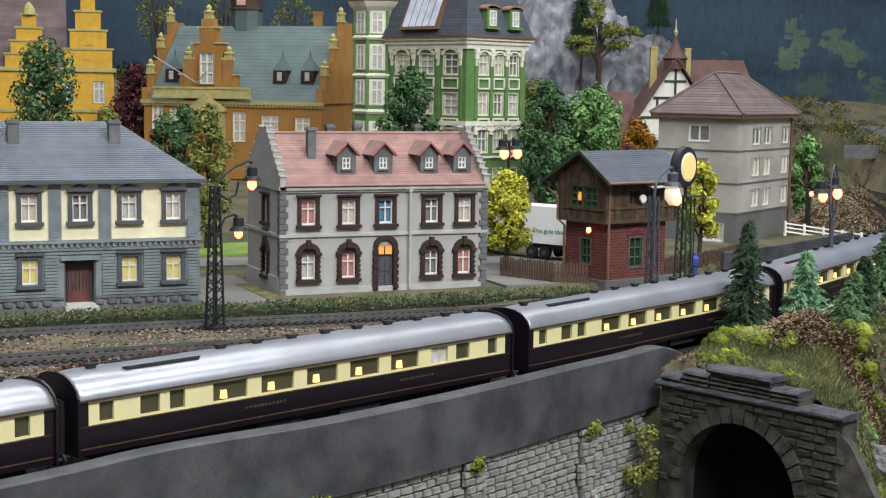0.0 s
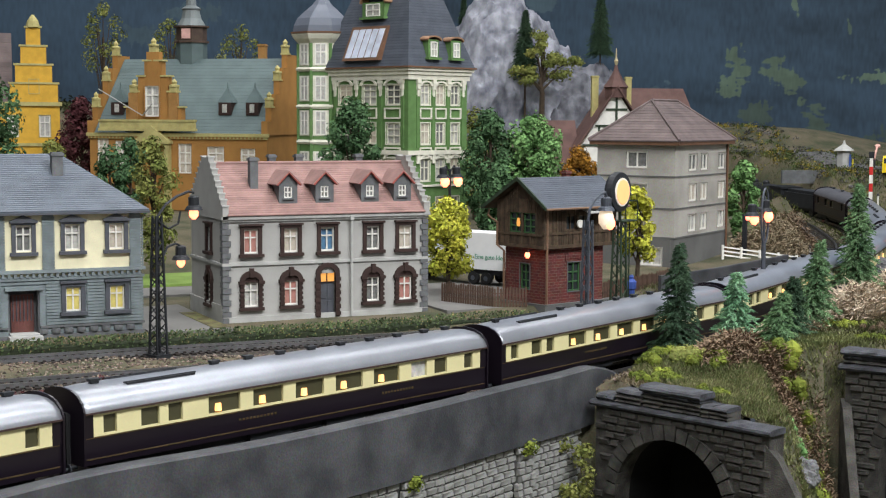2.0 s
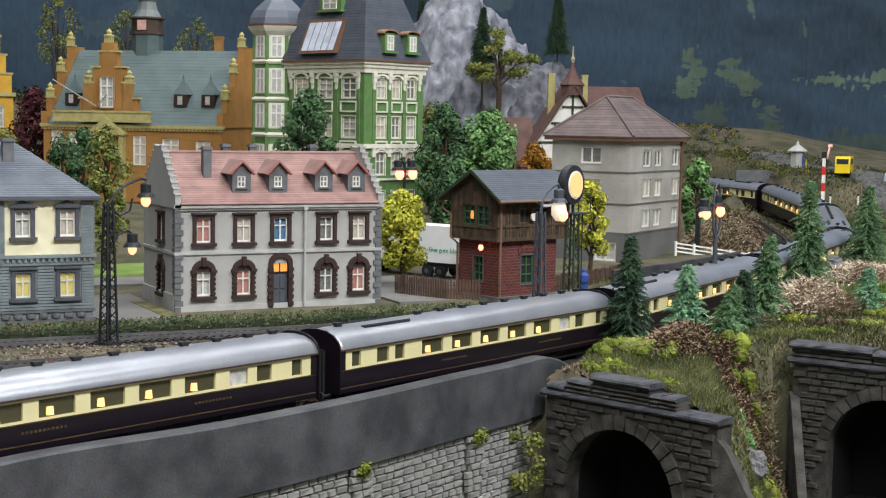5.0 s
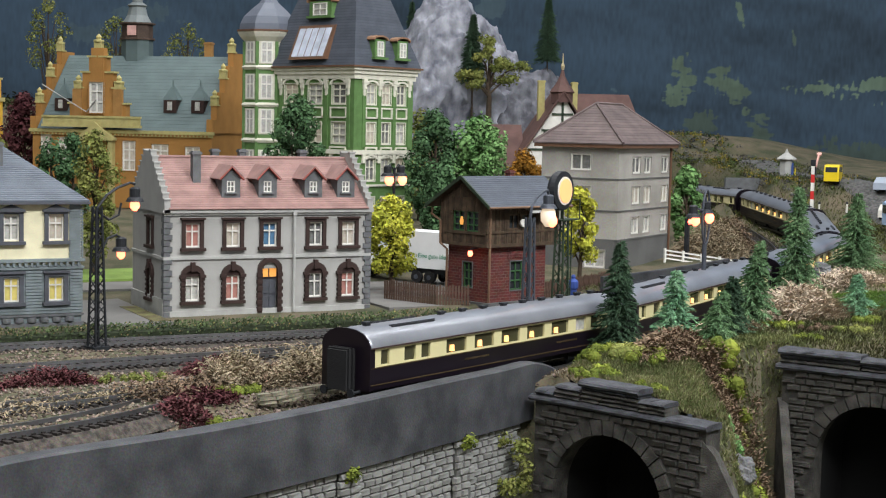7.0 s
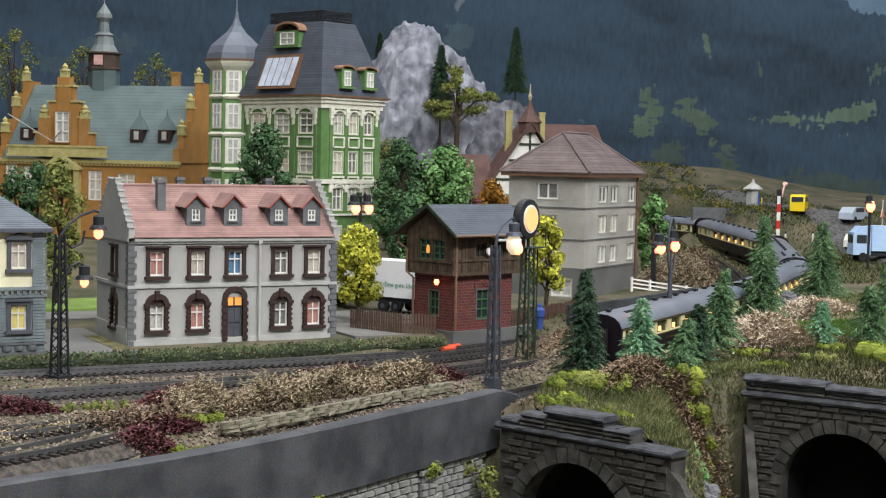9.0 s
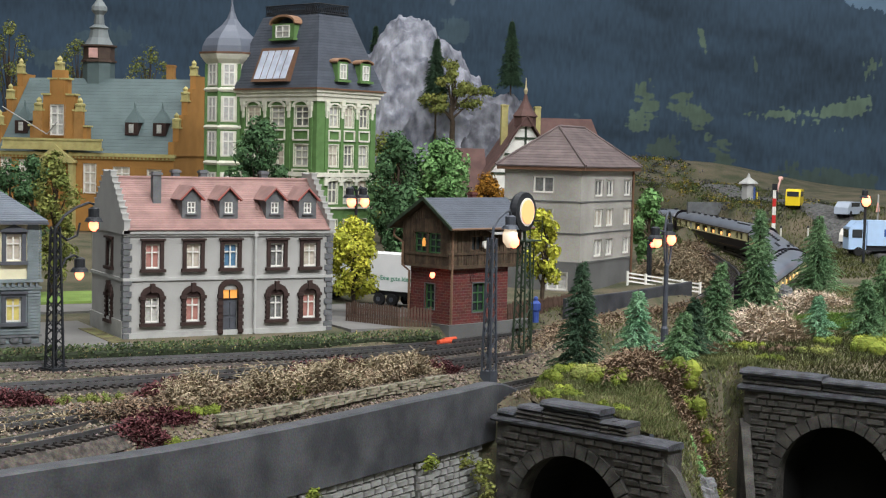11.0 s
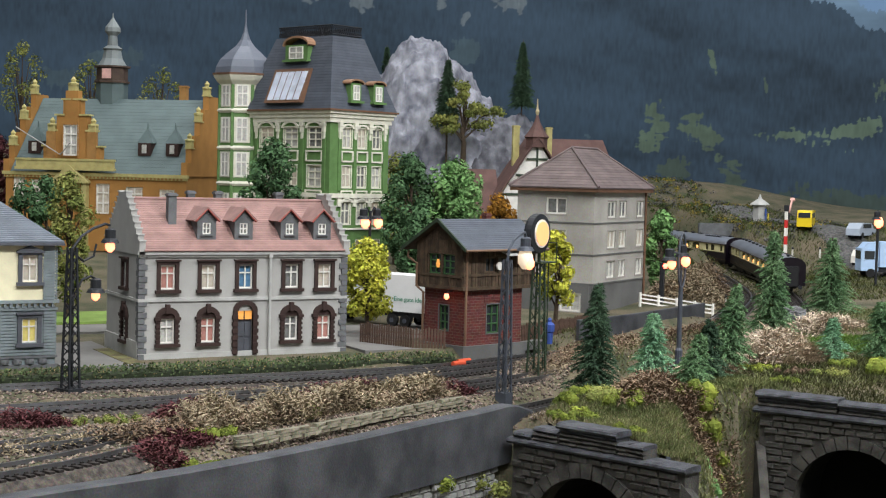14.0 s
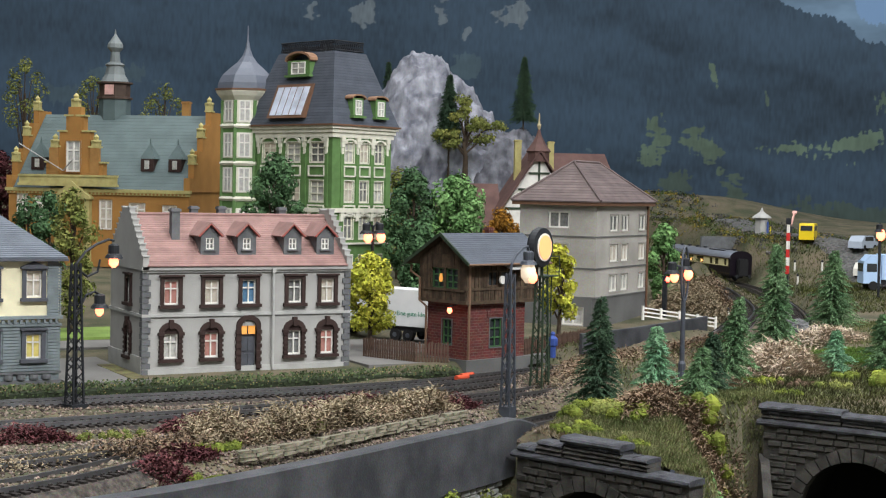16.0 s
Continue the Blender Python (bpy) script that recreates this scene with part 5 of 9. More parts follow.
# ---- green palace with white stucco ----
def green_palace():
    root = thing("palace", 29.85, 34.1, 2.5, 20, "green town palace with cream stucco and dark mansard roof", "house", "houses of the model town")
    W, D = 8.6, 12.6
    g0 = 2.5
    floors = [(16.42 - g0, 18.5 - g0), (12.36 - g0, 14.57 - g0), (8.57 - g0, 10.9 - g0), (4.6 - g0, 6.9 - g0)]
    cols = [(1.79, 3.1), (4.0, 5.25), (6.18, 7.45)]
    H = 20.2 - g0
    part("wall", Mesh().wall(W, H, 0.3, [(a, b, za, zb) for a, b in cols for za, zb in floors]), GREEN, root, "green painted front wall")
    lc = [(1.25, 3.3), (4.85, 6.95), (8.6, 10.7)]
    part("wall", Mesh().at(0, D, 0, -90).wall(D - 0.3, H, 0.3, [(D - b, D - a, za, zb) for a, b in lc for za, zb in floors]), GREEN, root, "green painted side wall")
    part("wall", Mesh().box(W - 0.3, W, 0.3, D, 0, H).box(0.3, W - 0.3, D - 0.3, D, 0, H), GREEN, root)
    for k, (za, zb) in enumerate(floors):
        for j, (a, b) in enumerate(cols):
            window(root, (a + b) / 2, za, round(b - a, 2), round(zb - za, 2), GREENW, [CUR_W, LIT_W, CUR_D][(k + j) % 3], GREENW, "bare", bar=0.13, cross=(0.6,))
        for j, (a, b) in enumerate(lc):
            window(root, D - (a + b) / 2, za, round(b - a, 2), round(zb - za, 2), GREENW, [CUR_D, CUR_W, LIT_W][(k + j) % 3], GREENW, "bare", rz=-90, ox=0, oy=D, bar=0.13, cross=(0.4, 0.72))
    # arches, panels and columns
    for wall_i, (cc, rz, ln) in enumerate(((cols, 0, W), (lc, -90, D))):
        for za, zb in (floors[0], floors[2]):
            for a, b in cc:
                m = Mesh().at(0, 0, 0) if rz == 0 else Mesh().at(0, D, 0, -90)
                a_, b_ = (a, b) if rz == 0 else (D - b, D - a)
                w = b_ - a_
                c_ = (a_ + b_) / 2
                for k in range(8):
                    a0, a1 = 180 - 22.5 * k, 157.5 - 22.5 * k
                    m.prism([(c_ + r * math.cos(radians(q)), zb - 0.1 + 0.55 * r * math.sin(radians(q))) for r, q in ((w / 2 + 0.28, a0), (w / 2 - 0.02, a0), (w / 2 - 0.02, a1), (w / 2 + 0.28, a1))], -0.2, 0)
                part("window_arch", m, GREENW, root, "cream stucco window arch")
        for za, zb in (floors[0], floors[1]):
            for a, b in cc:
                a_, b_ = (a, b) if rz == 0 else (D - b, D - a)
                m = Mesh().at(0, 0, 0) if rz == 0 else Mesh().at(0, D, 0, -90)
                t, q = za - 0.45, za - 1.45
                m.box(a_ - 0.2, b_ + 0.2, -0.14, 0, t, t + 0.16).box(a_ - 0.2, b_ + 0.2, -0.14, 0, q, q + 0.16).box(a_ - 0.2, a_ - 0.06, -0.14, 0, q, t).box(b_ + 0.06, b_ + 0.2, -0.14, 0, q, t)
                part("stucco_panel", m, GREENW, root, "cream framed panel")
        edges = [cc[0][0] - 0.45] + [(cc[k][1] + cc[k + 1][0]) / 2 for k in range(len(cc) - 1)] + [cc[-1][1] + 0.5]
        for x in edges:
            x_ = x if rz == 0 else D - x
            m = Mesh().at(0, 0, 0) if rz == 0 else Mesh().at(0, D, 0, -90)
            m.box(x_ - 0.26, x_ + 0.26, -0.32, 0, 18.6 - g0, 19.0 - g0).box(x_ - 0.2, x_ + 0.2, -0.26, 0, 18.0 - g0, 18.6 - g0).box(x_ - 0.13, x_ + 0.13, -0.18, 0, 17.3 - g0, 18.0 - g0)
            part("console", m, GREENW, root, "cream stucco console")
            lw_ = Mesh().at(0, 0, 0) if rz == 0 else Mesh().at(0, D, 0, -90)
            part("bracket", lw_.box(x_ - 0.2, x_ + 0.2, -0.2, 0, 10.4 - g0, 11.3 - g0), GREENW, root, "cream stucco bracket")
            m2 = Mesh().at(0, 0, 0) if rz == 0 else Mesh().at(0, D, 0, -90)
            m2.box(x_ - 0.2, x_ + 0.2, -0.12, 0, 12.0 - g0, 17.4 - g0)
            part("pilaster", m2, GREEN, root)
    co = Mesh()
    for zl, zh, o in ((19.0, 19.5, 0.2), (19.5, 19.9, 0.35), (19.9, 20.2, 0.55)):
        co.box(-o, W + o, -o, D + o, zl - g0, zh - g0)
    part("cornice", co, GREENW, root, "cream moulded cornice")
    part("string_course", Mesh().box(-0.25, W + 0.25, -0.25, D + 0.2, 11.3 - g0, 11.75 - g0).box(-0.18, W + 0.18, -0.18, D + 0.2, 8.0 - g0, 8.2 - g0), GREENW, root)
    zb, zt, i_ = 20.3 - g0, 28.0 - g0, 2.6
    # the mansard is cut off flat by its cresting
    full = Mesh()
    rows = 26
    for k in range(rows):
        u0, u1 = k / rows, min(1, (k + 1.1) / rows)
        z_0, z_1 = zb + (zt - zb) * u0, zb + (zt - zb) * u1
        r0 = [(-0.6 + i_ * u0, -0.6 + i_ * u0), (W + 0.6 - i_ * u0, -0.6 + i_ * u0), (W + 0.6 - i_ * u0, D + 0.6 - i_ * u0), (-0.6 + i_ * u0, D + 0.6 - i_ * u0)]
        r1 = [(-0.6 + i_ * u1, -0.6 + i_ * u1), (W + 0.6 - i_ * u1, -0.6 + i_ * u1), (W + 0.6 - i_ * u1, D + 0.6 - i_ * u1), (-0.6 + i_ * u1, D + 0.6 - i_ * u1)]
        vs = [(x, y, z_0 - 0.03) for x, y in r0] + [(x, y, z_0 + 0.05) for x, y in r0] + [(x, y, z_1) for x, y in r1]
        full.add(vs, [(i, (i + 1) % 4, (i + 1) % 4 + 4, i + 4) for i in range(4)] + [(i + 4, (i + 1) % 4 + 4, (i + 1) % 4 + 8, i + 8) for i in range(4)])
    full.box(-0.6 + i_, W + 0.6 - i_, -0.6 + i_, D + 0.6 - i_, zt - 0.2, zt)
    part("mansard_roof", full, DSLATE, root, "dark blue-grey slate mansard roof", kind="stuff")
    part("gutter", Mesh().box(-0.75, W + 0.75, -0.75, D + 0.75, zb - 0.12, zb + 0.06), GUTTER, root, "brown gutter")
    cr = Mesh()
    a, b, c, d = -0.4 + i_, W + 0.4 - i_, -0.4 + i_, D + 0.4 - i_
    for (xa, ya), (xb, yb) in (((a, c), (b, c)), ((b, c), (b, d)), ((b, d), (a, d)), ((a, d), (a, c))):
        cr.tube([(xa, ya, zt + 1.15), (xb, yb, zt + 1.15)], 0.07, 5).tube([(xa, ya, zt + 0.2), (xb, yb, zt + 0.2)], 0.07, 5)
        n = int(math.hypot(xb - xa, yb - ya) / 0.28)
        for k in range(n):
            x, y = xa + (xb - xa) * k / n, ya + (yb - ya) * k / n
            x2, y2 = xa + (xb - xa) * (k + 1) / n, ya + (yb - ya) * (k + 1) / n
            cr.tube([(x, y, zt + 0.2), (x2, y2, zt + 1.15)], 0.045, 4).tube([(x2, y2, zt + 0.2), (x, y, zt + 1.15)], 0.045, 4)
    part("roof_cresting", cr, BLACK, root, "black iron roof cresting")
    part("roof_urns", Mesh().lathe(b, d - 3, [(0.35, zt), (0.35, zt + 1.6)], 8).lathe(b - 0.9, d - 3, [(0.3, zt), (0.3, zt + 1.5)], 8), BLACK, root, "black roof chimneys")

    def slope(y, z):
        u = (z - zb) / (zt - zb)
        return -0.6 + i_ * u
    # studio skylight on the side towards the pink roof
    sk = Mesh().at(0, D, 0, -90)
    x0, x1 = D - 9.2, D - 3.6
    za, zt2 = 21.0 - g0, 24.6 - g0
    oa, ob_ = slope(0, za) - 0.55, slope(0, zt2) - 0.2
    sk.add([(x0, oa, za), (x1, oa, za), (x1, ob_, zt2), (x0, ob_, zt2), (x0, oa + 0.7, za), (x1, oa + 0.7, za), (x1, ob_ + 0.7, zt2), (x0, ob_ + 0.7, zt2)], [(0, 1, 2, 3), (4, 7, 6, 5), (0, 4, 5, 1), (1, 5, 6, 2), (2, 6, 7, 3), (3, 7, 4, 0)])
    sky = part("skylight", sk, GUTTER, root, "brown framed studio skylight")
    n = 5
    for k in range(n):
        xa, xb = x0 + 0.3 + (x1 - x0 - 0.6) * k / n + 0.08, x0 + 0.3 + (x1 - x0 - 0.6) * (k + 1) / n - 0.08
        f = lambda z: oa + (ob_ - oa) * (z - za) / (zt2 - za) - 0.05
        p_ = Mesh().at(0, D, 0, -90)
        zl, zh = za + 0.3, zt2 - 0.3
        p_.add([(xa, f(zl), zl), (xb, f(zl), zl), (xb, f(zh), zh), (xa, f(zh), zh), (xa, f(zl) + 0.1, zl), (xb, f(zl) + 0.1, zl), (xb, f(zh) + 0.1, zh), (xa, f(zh) + 0.1, zh)], [(0, 1, 2, 3), (4, 7, 6, 5), (0, 4, 5, 1), (1, 5, 6, 2), (2, 6, 7, 3), (3, 7, 4, 0)])
        part("skylight_pane", p_, mat("pale_skylight_glass", (0.62, 0.67, 0.78), 0.1, 0.25, 90, 0.0, spec=0.7) if k == 0 else bpy.data.materials["pale_skylight_glass"], sky)

    def eyebrow(x, z, w, h, rz, name, lab):
        m = Mesh().at(0, D, 0, -90) if rz else Mesh()
        y = slope(0, z) - 0.3
        d = part(name, m.box(x - w / 2, x + w / 2, y, y + 1.8, z, z + h), GREEN, root, lab)
        r = Mesh().at(0, D, 0, -90) if rz else Mesh()
        pts = [(x + (w / 2 + 0.3) * math.cos(radians(q)), z + h + 0.55 * w / 2 * math.sin(radians(q))) for q in range(0, 181, 20)]
        pin = [(x + (w / 2 + 0.3) * math.cos(radians(q)) * 0.92, z + h - 0.12 + 0.5 * w / 2 * math.sin(radians(q))) for q in range(180, -1, -20)]
        r.prism(pts + pin, y - 0.2, y + 2.2)
        part("dormer_hood", r, mat("copper_brown_hood", (0.30, 0.17, 0.10), 0.5, 0.2) if "copper_brown_hood" not in bpy.data.materials else bpy.data.materials["copper_brown_hood"], d)
        s = Mesh().at(0, D, 0, -90) if rz else Mesh()
        q = sash_mesh(w * 0.62, h * 0.8, 0.1, (0.5,))
        s.add([(a_ + x, b_ + y - 0.12, c_ + z + 0.15) for a_, b_, c_ in q.v], q.f)
        part("dormer_sash", s, WHITE, d)
        t = Mesh().at(0, D, 0, -90) if rz else Mesh()
        part("dormer_pane", t.box(x - w * 0.3, x + w * 0.3, y - 0.02, y + 0.02, z + 0.16, z + h * 0.9), CUR_W, d)
        u = Mesh().at(0, D, 0, -90) if rz else Mesh()
        part("dormer_sill", u.box(x - w / 2 - 0.2, x + w / 2 + 0.2, y - 0.3, y + 0.4, z - 0.15, z + 0.08), GREEN, d)
    eyebrow(D - 6.2, 25.5 - g0, 3.4, 1.6, 1, "roof_dormer", "green dormer with round hood")
    eyebrow(3.0, 21.2 - g0, 1.5, 1.9, 0, "roof_dormer", "green dormer with round hood")
    eyebrow(6.3, 21.2 - g0, 1.5, 1.9, 0, "roof_dormer", "green dormer with round hood")
    # corner turret with a bell roof
    tx, ty, R = 0.9, D + 1.8, 2.75
    body = Mesh().lathe(tx, ty, [(R, 0), (R, 23.0 - g0)], 8, math.pi / 8)
    part("turret_wall", body, GREEN, root, "green corner turret")
    for k in range(8):
        a0 = radians(22.5 + 45 * k)
        part("turret_rib", Mesh().tube([(tx + R * math.cos(a0), ty + R * math.sin(a0), 0), (tx + R * math.cos(a0), ty + R * math.sin(a0), 23.0 - g0)], 0.2, 5), GREEN, root, "green corner rib")
    for k in range(8):
        a0 = k * 45 + 0.0
        if 100 < a0 < 330:
            for za, zb_ in ((20.7, 23.0), (16.9, 19.5), (13.2, 15.8), (9.2, 11.4)):
                w = 1.25
                m = Mesh().at(tx + R * 0.924 * math.cos(radians(a0)), ty + R * 0.924 * math.sin(radians(a0)), za - g0, a0 + 90)
                m.box(-w / 2 - 0.22, w / 2 + 0.22, -0.02, 0.12, -0.1, zb_ - za + 0.05)
                t_ = part("turret_bay", m, GREENW, root)
                q = sash_mesh(w, zb_ - za, 0.14, (0.6,))
                s = Mesh().at(tx + R * 0.924 * math.cos(radians(a0)), ty + R * 0.924 * math.sin(radians(a0)), za - g0, a0 + 90)
                part("turret_sash", s.add([(a_, b_ - 0.1, c_) for a_, b_, c_ in q.v], q.f), WHITE, t_)
                p_ = Mesh().at(tx + R * 0.924 * math.cos(radians(a0)), ty + R * 0.924 * math.sin(radians(a0)), za - g0, a0 + 90)
                part("turret_pane", p_.box(-w / 2 + 0.1, w / 2 - 0.1, -0.05, -0.03, 0.1, zb_ - za - 0.1), CUR_W, t_)
    for z in (12.2, 16.0, 20.0):
        part("turret_band", Mesh().lathe(tx, ty, [(R + 0.12, z - g0), (R + 0.3, z + 0.25 - g0), (R + 0.12, z + 0.5 - g0)], 8, math.pi / 8), GREENW, root)
    part("turret_cornice", Mesh().lathe(tx, ty, [(R, 23.0 - g0), (R + 0.5, 23.5 - g0), (R + 0.75, 23.9 - g0), (R + 0.75, 24.1 - g0)], 8, math.pi / 8), GREENW, root)
    part("turret_gutter", Mesh().lathe(tx, ty, [(R + 0.85, 24.05 - g0), (R + 0.85, 24.25 - g0)], 8, math.pi / 8), GUTTER, root)
    part("turret_roof", Mesh().lathe(tx, ty, [(R + 0.6, 24.2 - g0), (R + 0.5, 24.9 - g0), (R + 0.1, 25.7 - g0), (R - 0.75, 26.5 - g0), (1.15, 27.2 - g0), (0.6, 27.9 - g0), (0.28, 28.7 - g0), (0.12, 29.6 - g0), (0.05, 31.2 - g0)], 8, math.pi / 8), mat("grey_lead_roof", (0.13, 0.145, 0.18), 0.4, 0.15, 40), root, "grey lead bell roof with eight sides")


green_palace()


# ---- ochre town hall with stepped gables ----
def steps(m, c, w, z0, z1, n, y0, y1, top_w):
    """A stepped gable front: n steps narrowing from w to top_w."""
    for k in range(n):
        ww = w + (top_w - w) * k / (n - 1)
        za, zb = z0 + (z1 - z0) * k / n, z0 + (z1 - z0) * (k + 1) / n
        m.box(c - ww / 2, c + ww / 2, y0, y1, za, zb)
    return m


def finial(m, x, y, z, w, h):
    m.box(x - w / 2, x + w / 2, y, y + w, z, z + h)
    m.lathe(x, y + w / 2, [(w * 0.75, z + h), (w * 0.75, z + h + 0.2), (w * 0.3, z + h + 0.3), (w * 0.42, z + h + 0.6), (0.05, z + h + 0.95)], 8)


def town_hall():
    base = 4.0
    root = thing("town_hall", 23.71, 60.9, base, -40, "ochre town hall with stepped gables and copper-green roof", "house", "houses of the model town")
    L, D, H = 20.3, 14.0, 9.1
    wins = [(-19.4, -18.1, 5.4, 8.5), (-17.3, -15.9, 5.3, 8.2), (-10.0, -8.5, 4.4, 7.9), (-6.7, -4.8, 5.0, 7.6), (-2.95, -1.3, 5.0, 7.4)]
    part("wall", Mesh().at(-L, 0, 0).wall(L, H, 0.4, [(a + L, b + L, za, zb) for a, b, za, zb in wins]), OCHRE, root, "ochre rendered front wall")
    part("wall", Mesh().box(-0.4, 0, 0.4, D, 0, H).box(-L, -L + 0.4, 0.4, D, 0, H).box(-L + 0.4, -0.4, D - 0.4, D, 0, H), OCHRE, root)
    for k, (a, b, za, zb) in enumerate(wins):
        window(root, (a + b) / 2, za, round(b - a, 2), round(zb - za, 2), OCHRED, LIT_W, WHITE, "bare", bar=0.16, cross=(0.35, 0.7))
    part("cornice", Mesh().box(-L - 0.3, 0.3, -0.35, 0, 8.75, 9.15).box(-L - 0.15, 0.15, -0.2, 0, 8.45, 8.75), PALEY, root, "pale yellow cornice")
    dn = Mesh()
    for k in range(48):
        dn.box(-L + k * 0.42, -L + k * 0.42 + 0.2, -0.28, 0, 8.5, 8.72)
    part("dentils", dn, OCHRED, root, kind="stuff")
    ridge_y, ridge_z = 8.0, 18.2
    rf = Mesh()
    gable_courses(rf, -L + 0.6, -0.6, -0.2, 9.1, ridge_y, ridge_z, 22)
    gable_courses(rf, -L + 0.6, -0.6, D + 4, 9.1, ridge_y, ridge_z, 8)
    rf.add([(-L + 0.6, -0.1, 9.0), (-0.6, -0.1, 9.0), (-0.6, ridge_y, ridge_z - 0.1), (-L + 0.6, ridge_y, ridge_z - 0.1)], [(0, 1, 2, 3)])
    part("roof", rf, COPPER, root, "grey-green copper roof", kind="stuff")
    # end gables with steps
    for xa, nm in ((-0.5, "r"), (-L - 0.15, "l")):
        g = Mesh()
        n = 6
        for k in range(n):
            ya, yb = -0.3 + ridge_y * k / n, 2 * ridge_y + 0.3 - ridge_y * k / n
            g.box(xa, xa + 0.65, ya, yb, 9.0 + 9.6 * k / n, 9.0 + 9.6 * (k + 1) / n)
        part("stepped_gable", g, OCHRE, root, "ochre stepped gable")
        for k in (1, 3, 5):
            f = Mesh()
            finial(f, xa + 0.3, -0.3 + ridge_y * k / n, 9.0 + 9.6 * (k + 1) / n, 0.7, 0.9)
            f.box(xa - 0.1, xa + 0.75, -0.4 + ridge_y * k / n, 0.6 + ridge_y * k / n, 9.0 + 9.6 * (k + 1) / n, 9.15 + 9.6 * (k + 1) / n)
            part("finial", f, PALEY, root, "pale stone finial")
    # front cross gable with the window and balcony
    c = -12.6
    fg = steps(Mesh(), c, 6.4, 10.3, 17.6, 4, -0.5, 0.6, 2.0)
    fg.box(c - 0.7, c + 0.7, -0.6, 0.5, 9.2, 18.7)
    part("front_gable", fg, OCHRE, root, "ochre stepped front gable")
    cap = Mesh()
    for k in range(4):
        ww = 6.4 + (2.0 - 6.4) * k / 3
        z = 10.3 + 7.3 * (k + 1) / 4
        cap.box(c - ww / 2 - 0.2, c - ww / 2 + 0.9, -0.65, 0.7, z, z + 0.2).box(c + ww / 2 - 0.9, c + ww / 2 + 0.2, -0.65, 0.7, z, z + 0.2)
    for x, z in ((c, 18.7), (c - 2.3, 13.9), (c + 2.3, 13.9)):
        finial(cap, x, -0.6, z, 0.8, 0.7)
    part("gable_coping", cap, PALEY, root)
    for x in (c - 2.3, c + 2.3):
        part("gable_pier", Mesh().box(x - 0.5, x + 0.5, -0.7, -0.5, 10.3, 13.9), OCHRED, root)
    window(root, c, 11.1, 1.6, 3.6, OCHRED, CUR_W, WHITE, "bare", y=-0.9, bar=0.17, cross=(0.35, 0.7))
    bal = Mesh().box(c - 6.3, c + 5.0, -0.9, -0.5, 9.4, 9.7).box(c - 6.3, c + 5.0, -0.85, -0.55, 10.5, 10.75)
    bal.box(c - 6.2, c + 4.9, -0.75, -0.6, 9.7, 10.5)
    part("balustrade", bal, PALEY, root, "pale yellow carved balustrade")
    part("pediment", Mesh().prism([(c - 2.2, 7.9), (c + 2.0, 7.9), (c + 2.0, 8.15), (c - 0.1, 10.0), (c - 2.2, 8.15)], -1.1, 0).box(c - 2.0, c - 1.5, -0.9, 0, 0, 7.9).box(c + 1.3, c + 1.8, -0.9, 0, 0, 7.9), PALEY, root, "pale stone portal pediment")
    part("flag_pole", Mesh().tube([(c - 1.1, -0.9, 11.2), (c - 5.2, -3.0, 14.3)], 0.065, 6).tube([(c - 1.1, -0.9, 11.2), (c + 0.5, -2.0, 12.6)], 0.065, 6), PTRIM, root, "white flag poles")
    for x in (-17.8, -5.3, -2.2):
        d = part("roof_dormer", Mesh().box(x - 0.7, x + 0.7, 1.6, 4.0, 11.3, 12.8), BROWN, root, "small dark dormer with pointed roof")
        part("dormer_roof", Mesh().lathe(x, 2.6, [(1.25, 12.8), (0.5, 13.9), (0.12, 14.5), (0.04, 15.2)], 4, math.pi / 4), COPPER, d)
        part("dormer_pane", Mesh().box(x - 0.25, x + 0.25, 1.5, 1.6, 11.6, 12.6), CUR_W, d)
    # ridge turret
    x, y = -12.0, ridge_y + 1
    tw = part("ridge_turret", Mesh().lathe(x, y, [(1.75, 12.5), (1.75, 20.2), (1.5, 20.5)], 8, math.pi / 8), COPPER, root, "copper ridge turret with clock")
    part("turret_balcony", Mesh().lathe(x, y, [(1.95, 20.2), (1.95, 20.45), (1.7, 20.5), (1.7, 22.0), (2.0, 22.1), (2.0, 22.3)], 8, math.pi / 8), mat("dark_brown_belfry", (0.09, 0.06, 0.045), 0.7, 0.3), tw)
    part("clock_face", Mesh().box(x - 0.5, x + 0.5, y - 1.72, y - 1.55, 20.7, 21.9), mat("pale_red_clock_panel", (0.75, 0.45, 0.40), 0.6, 0.2), tw, "pale red clock panel")
    part("turret_spire", Mesh().lathe(x, y, [(1.65, 22.3), (1.15, 23.2), (0.95, 24.2), (1.15, 24.4), (0.6, 24.8), (0.5, 26.0), (0.9, 26.5), (0.85, 27.0), (0.4, 27.7), (0.1, 28.2), (0.04, 28.8)], 10), mat("weathered_lead_spire", (0.20, 0.225, 0.225), 0.55, 0.2, 50), tw, "grey lead spire")
    chimney(root, -3.6, ridge_y + 1, 17.0, 20.0, 0.8, OCHRED)
    root.scale.x *= 1.12


town_hall()


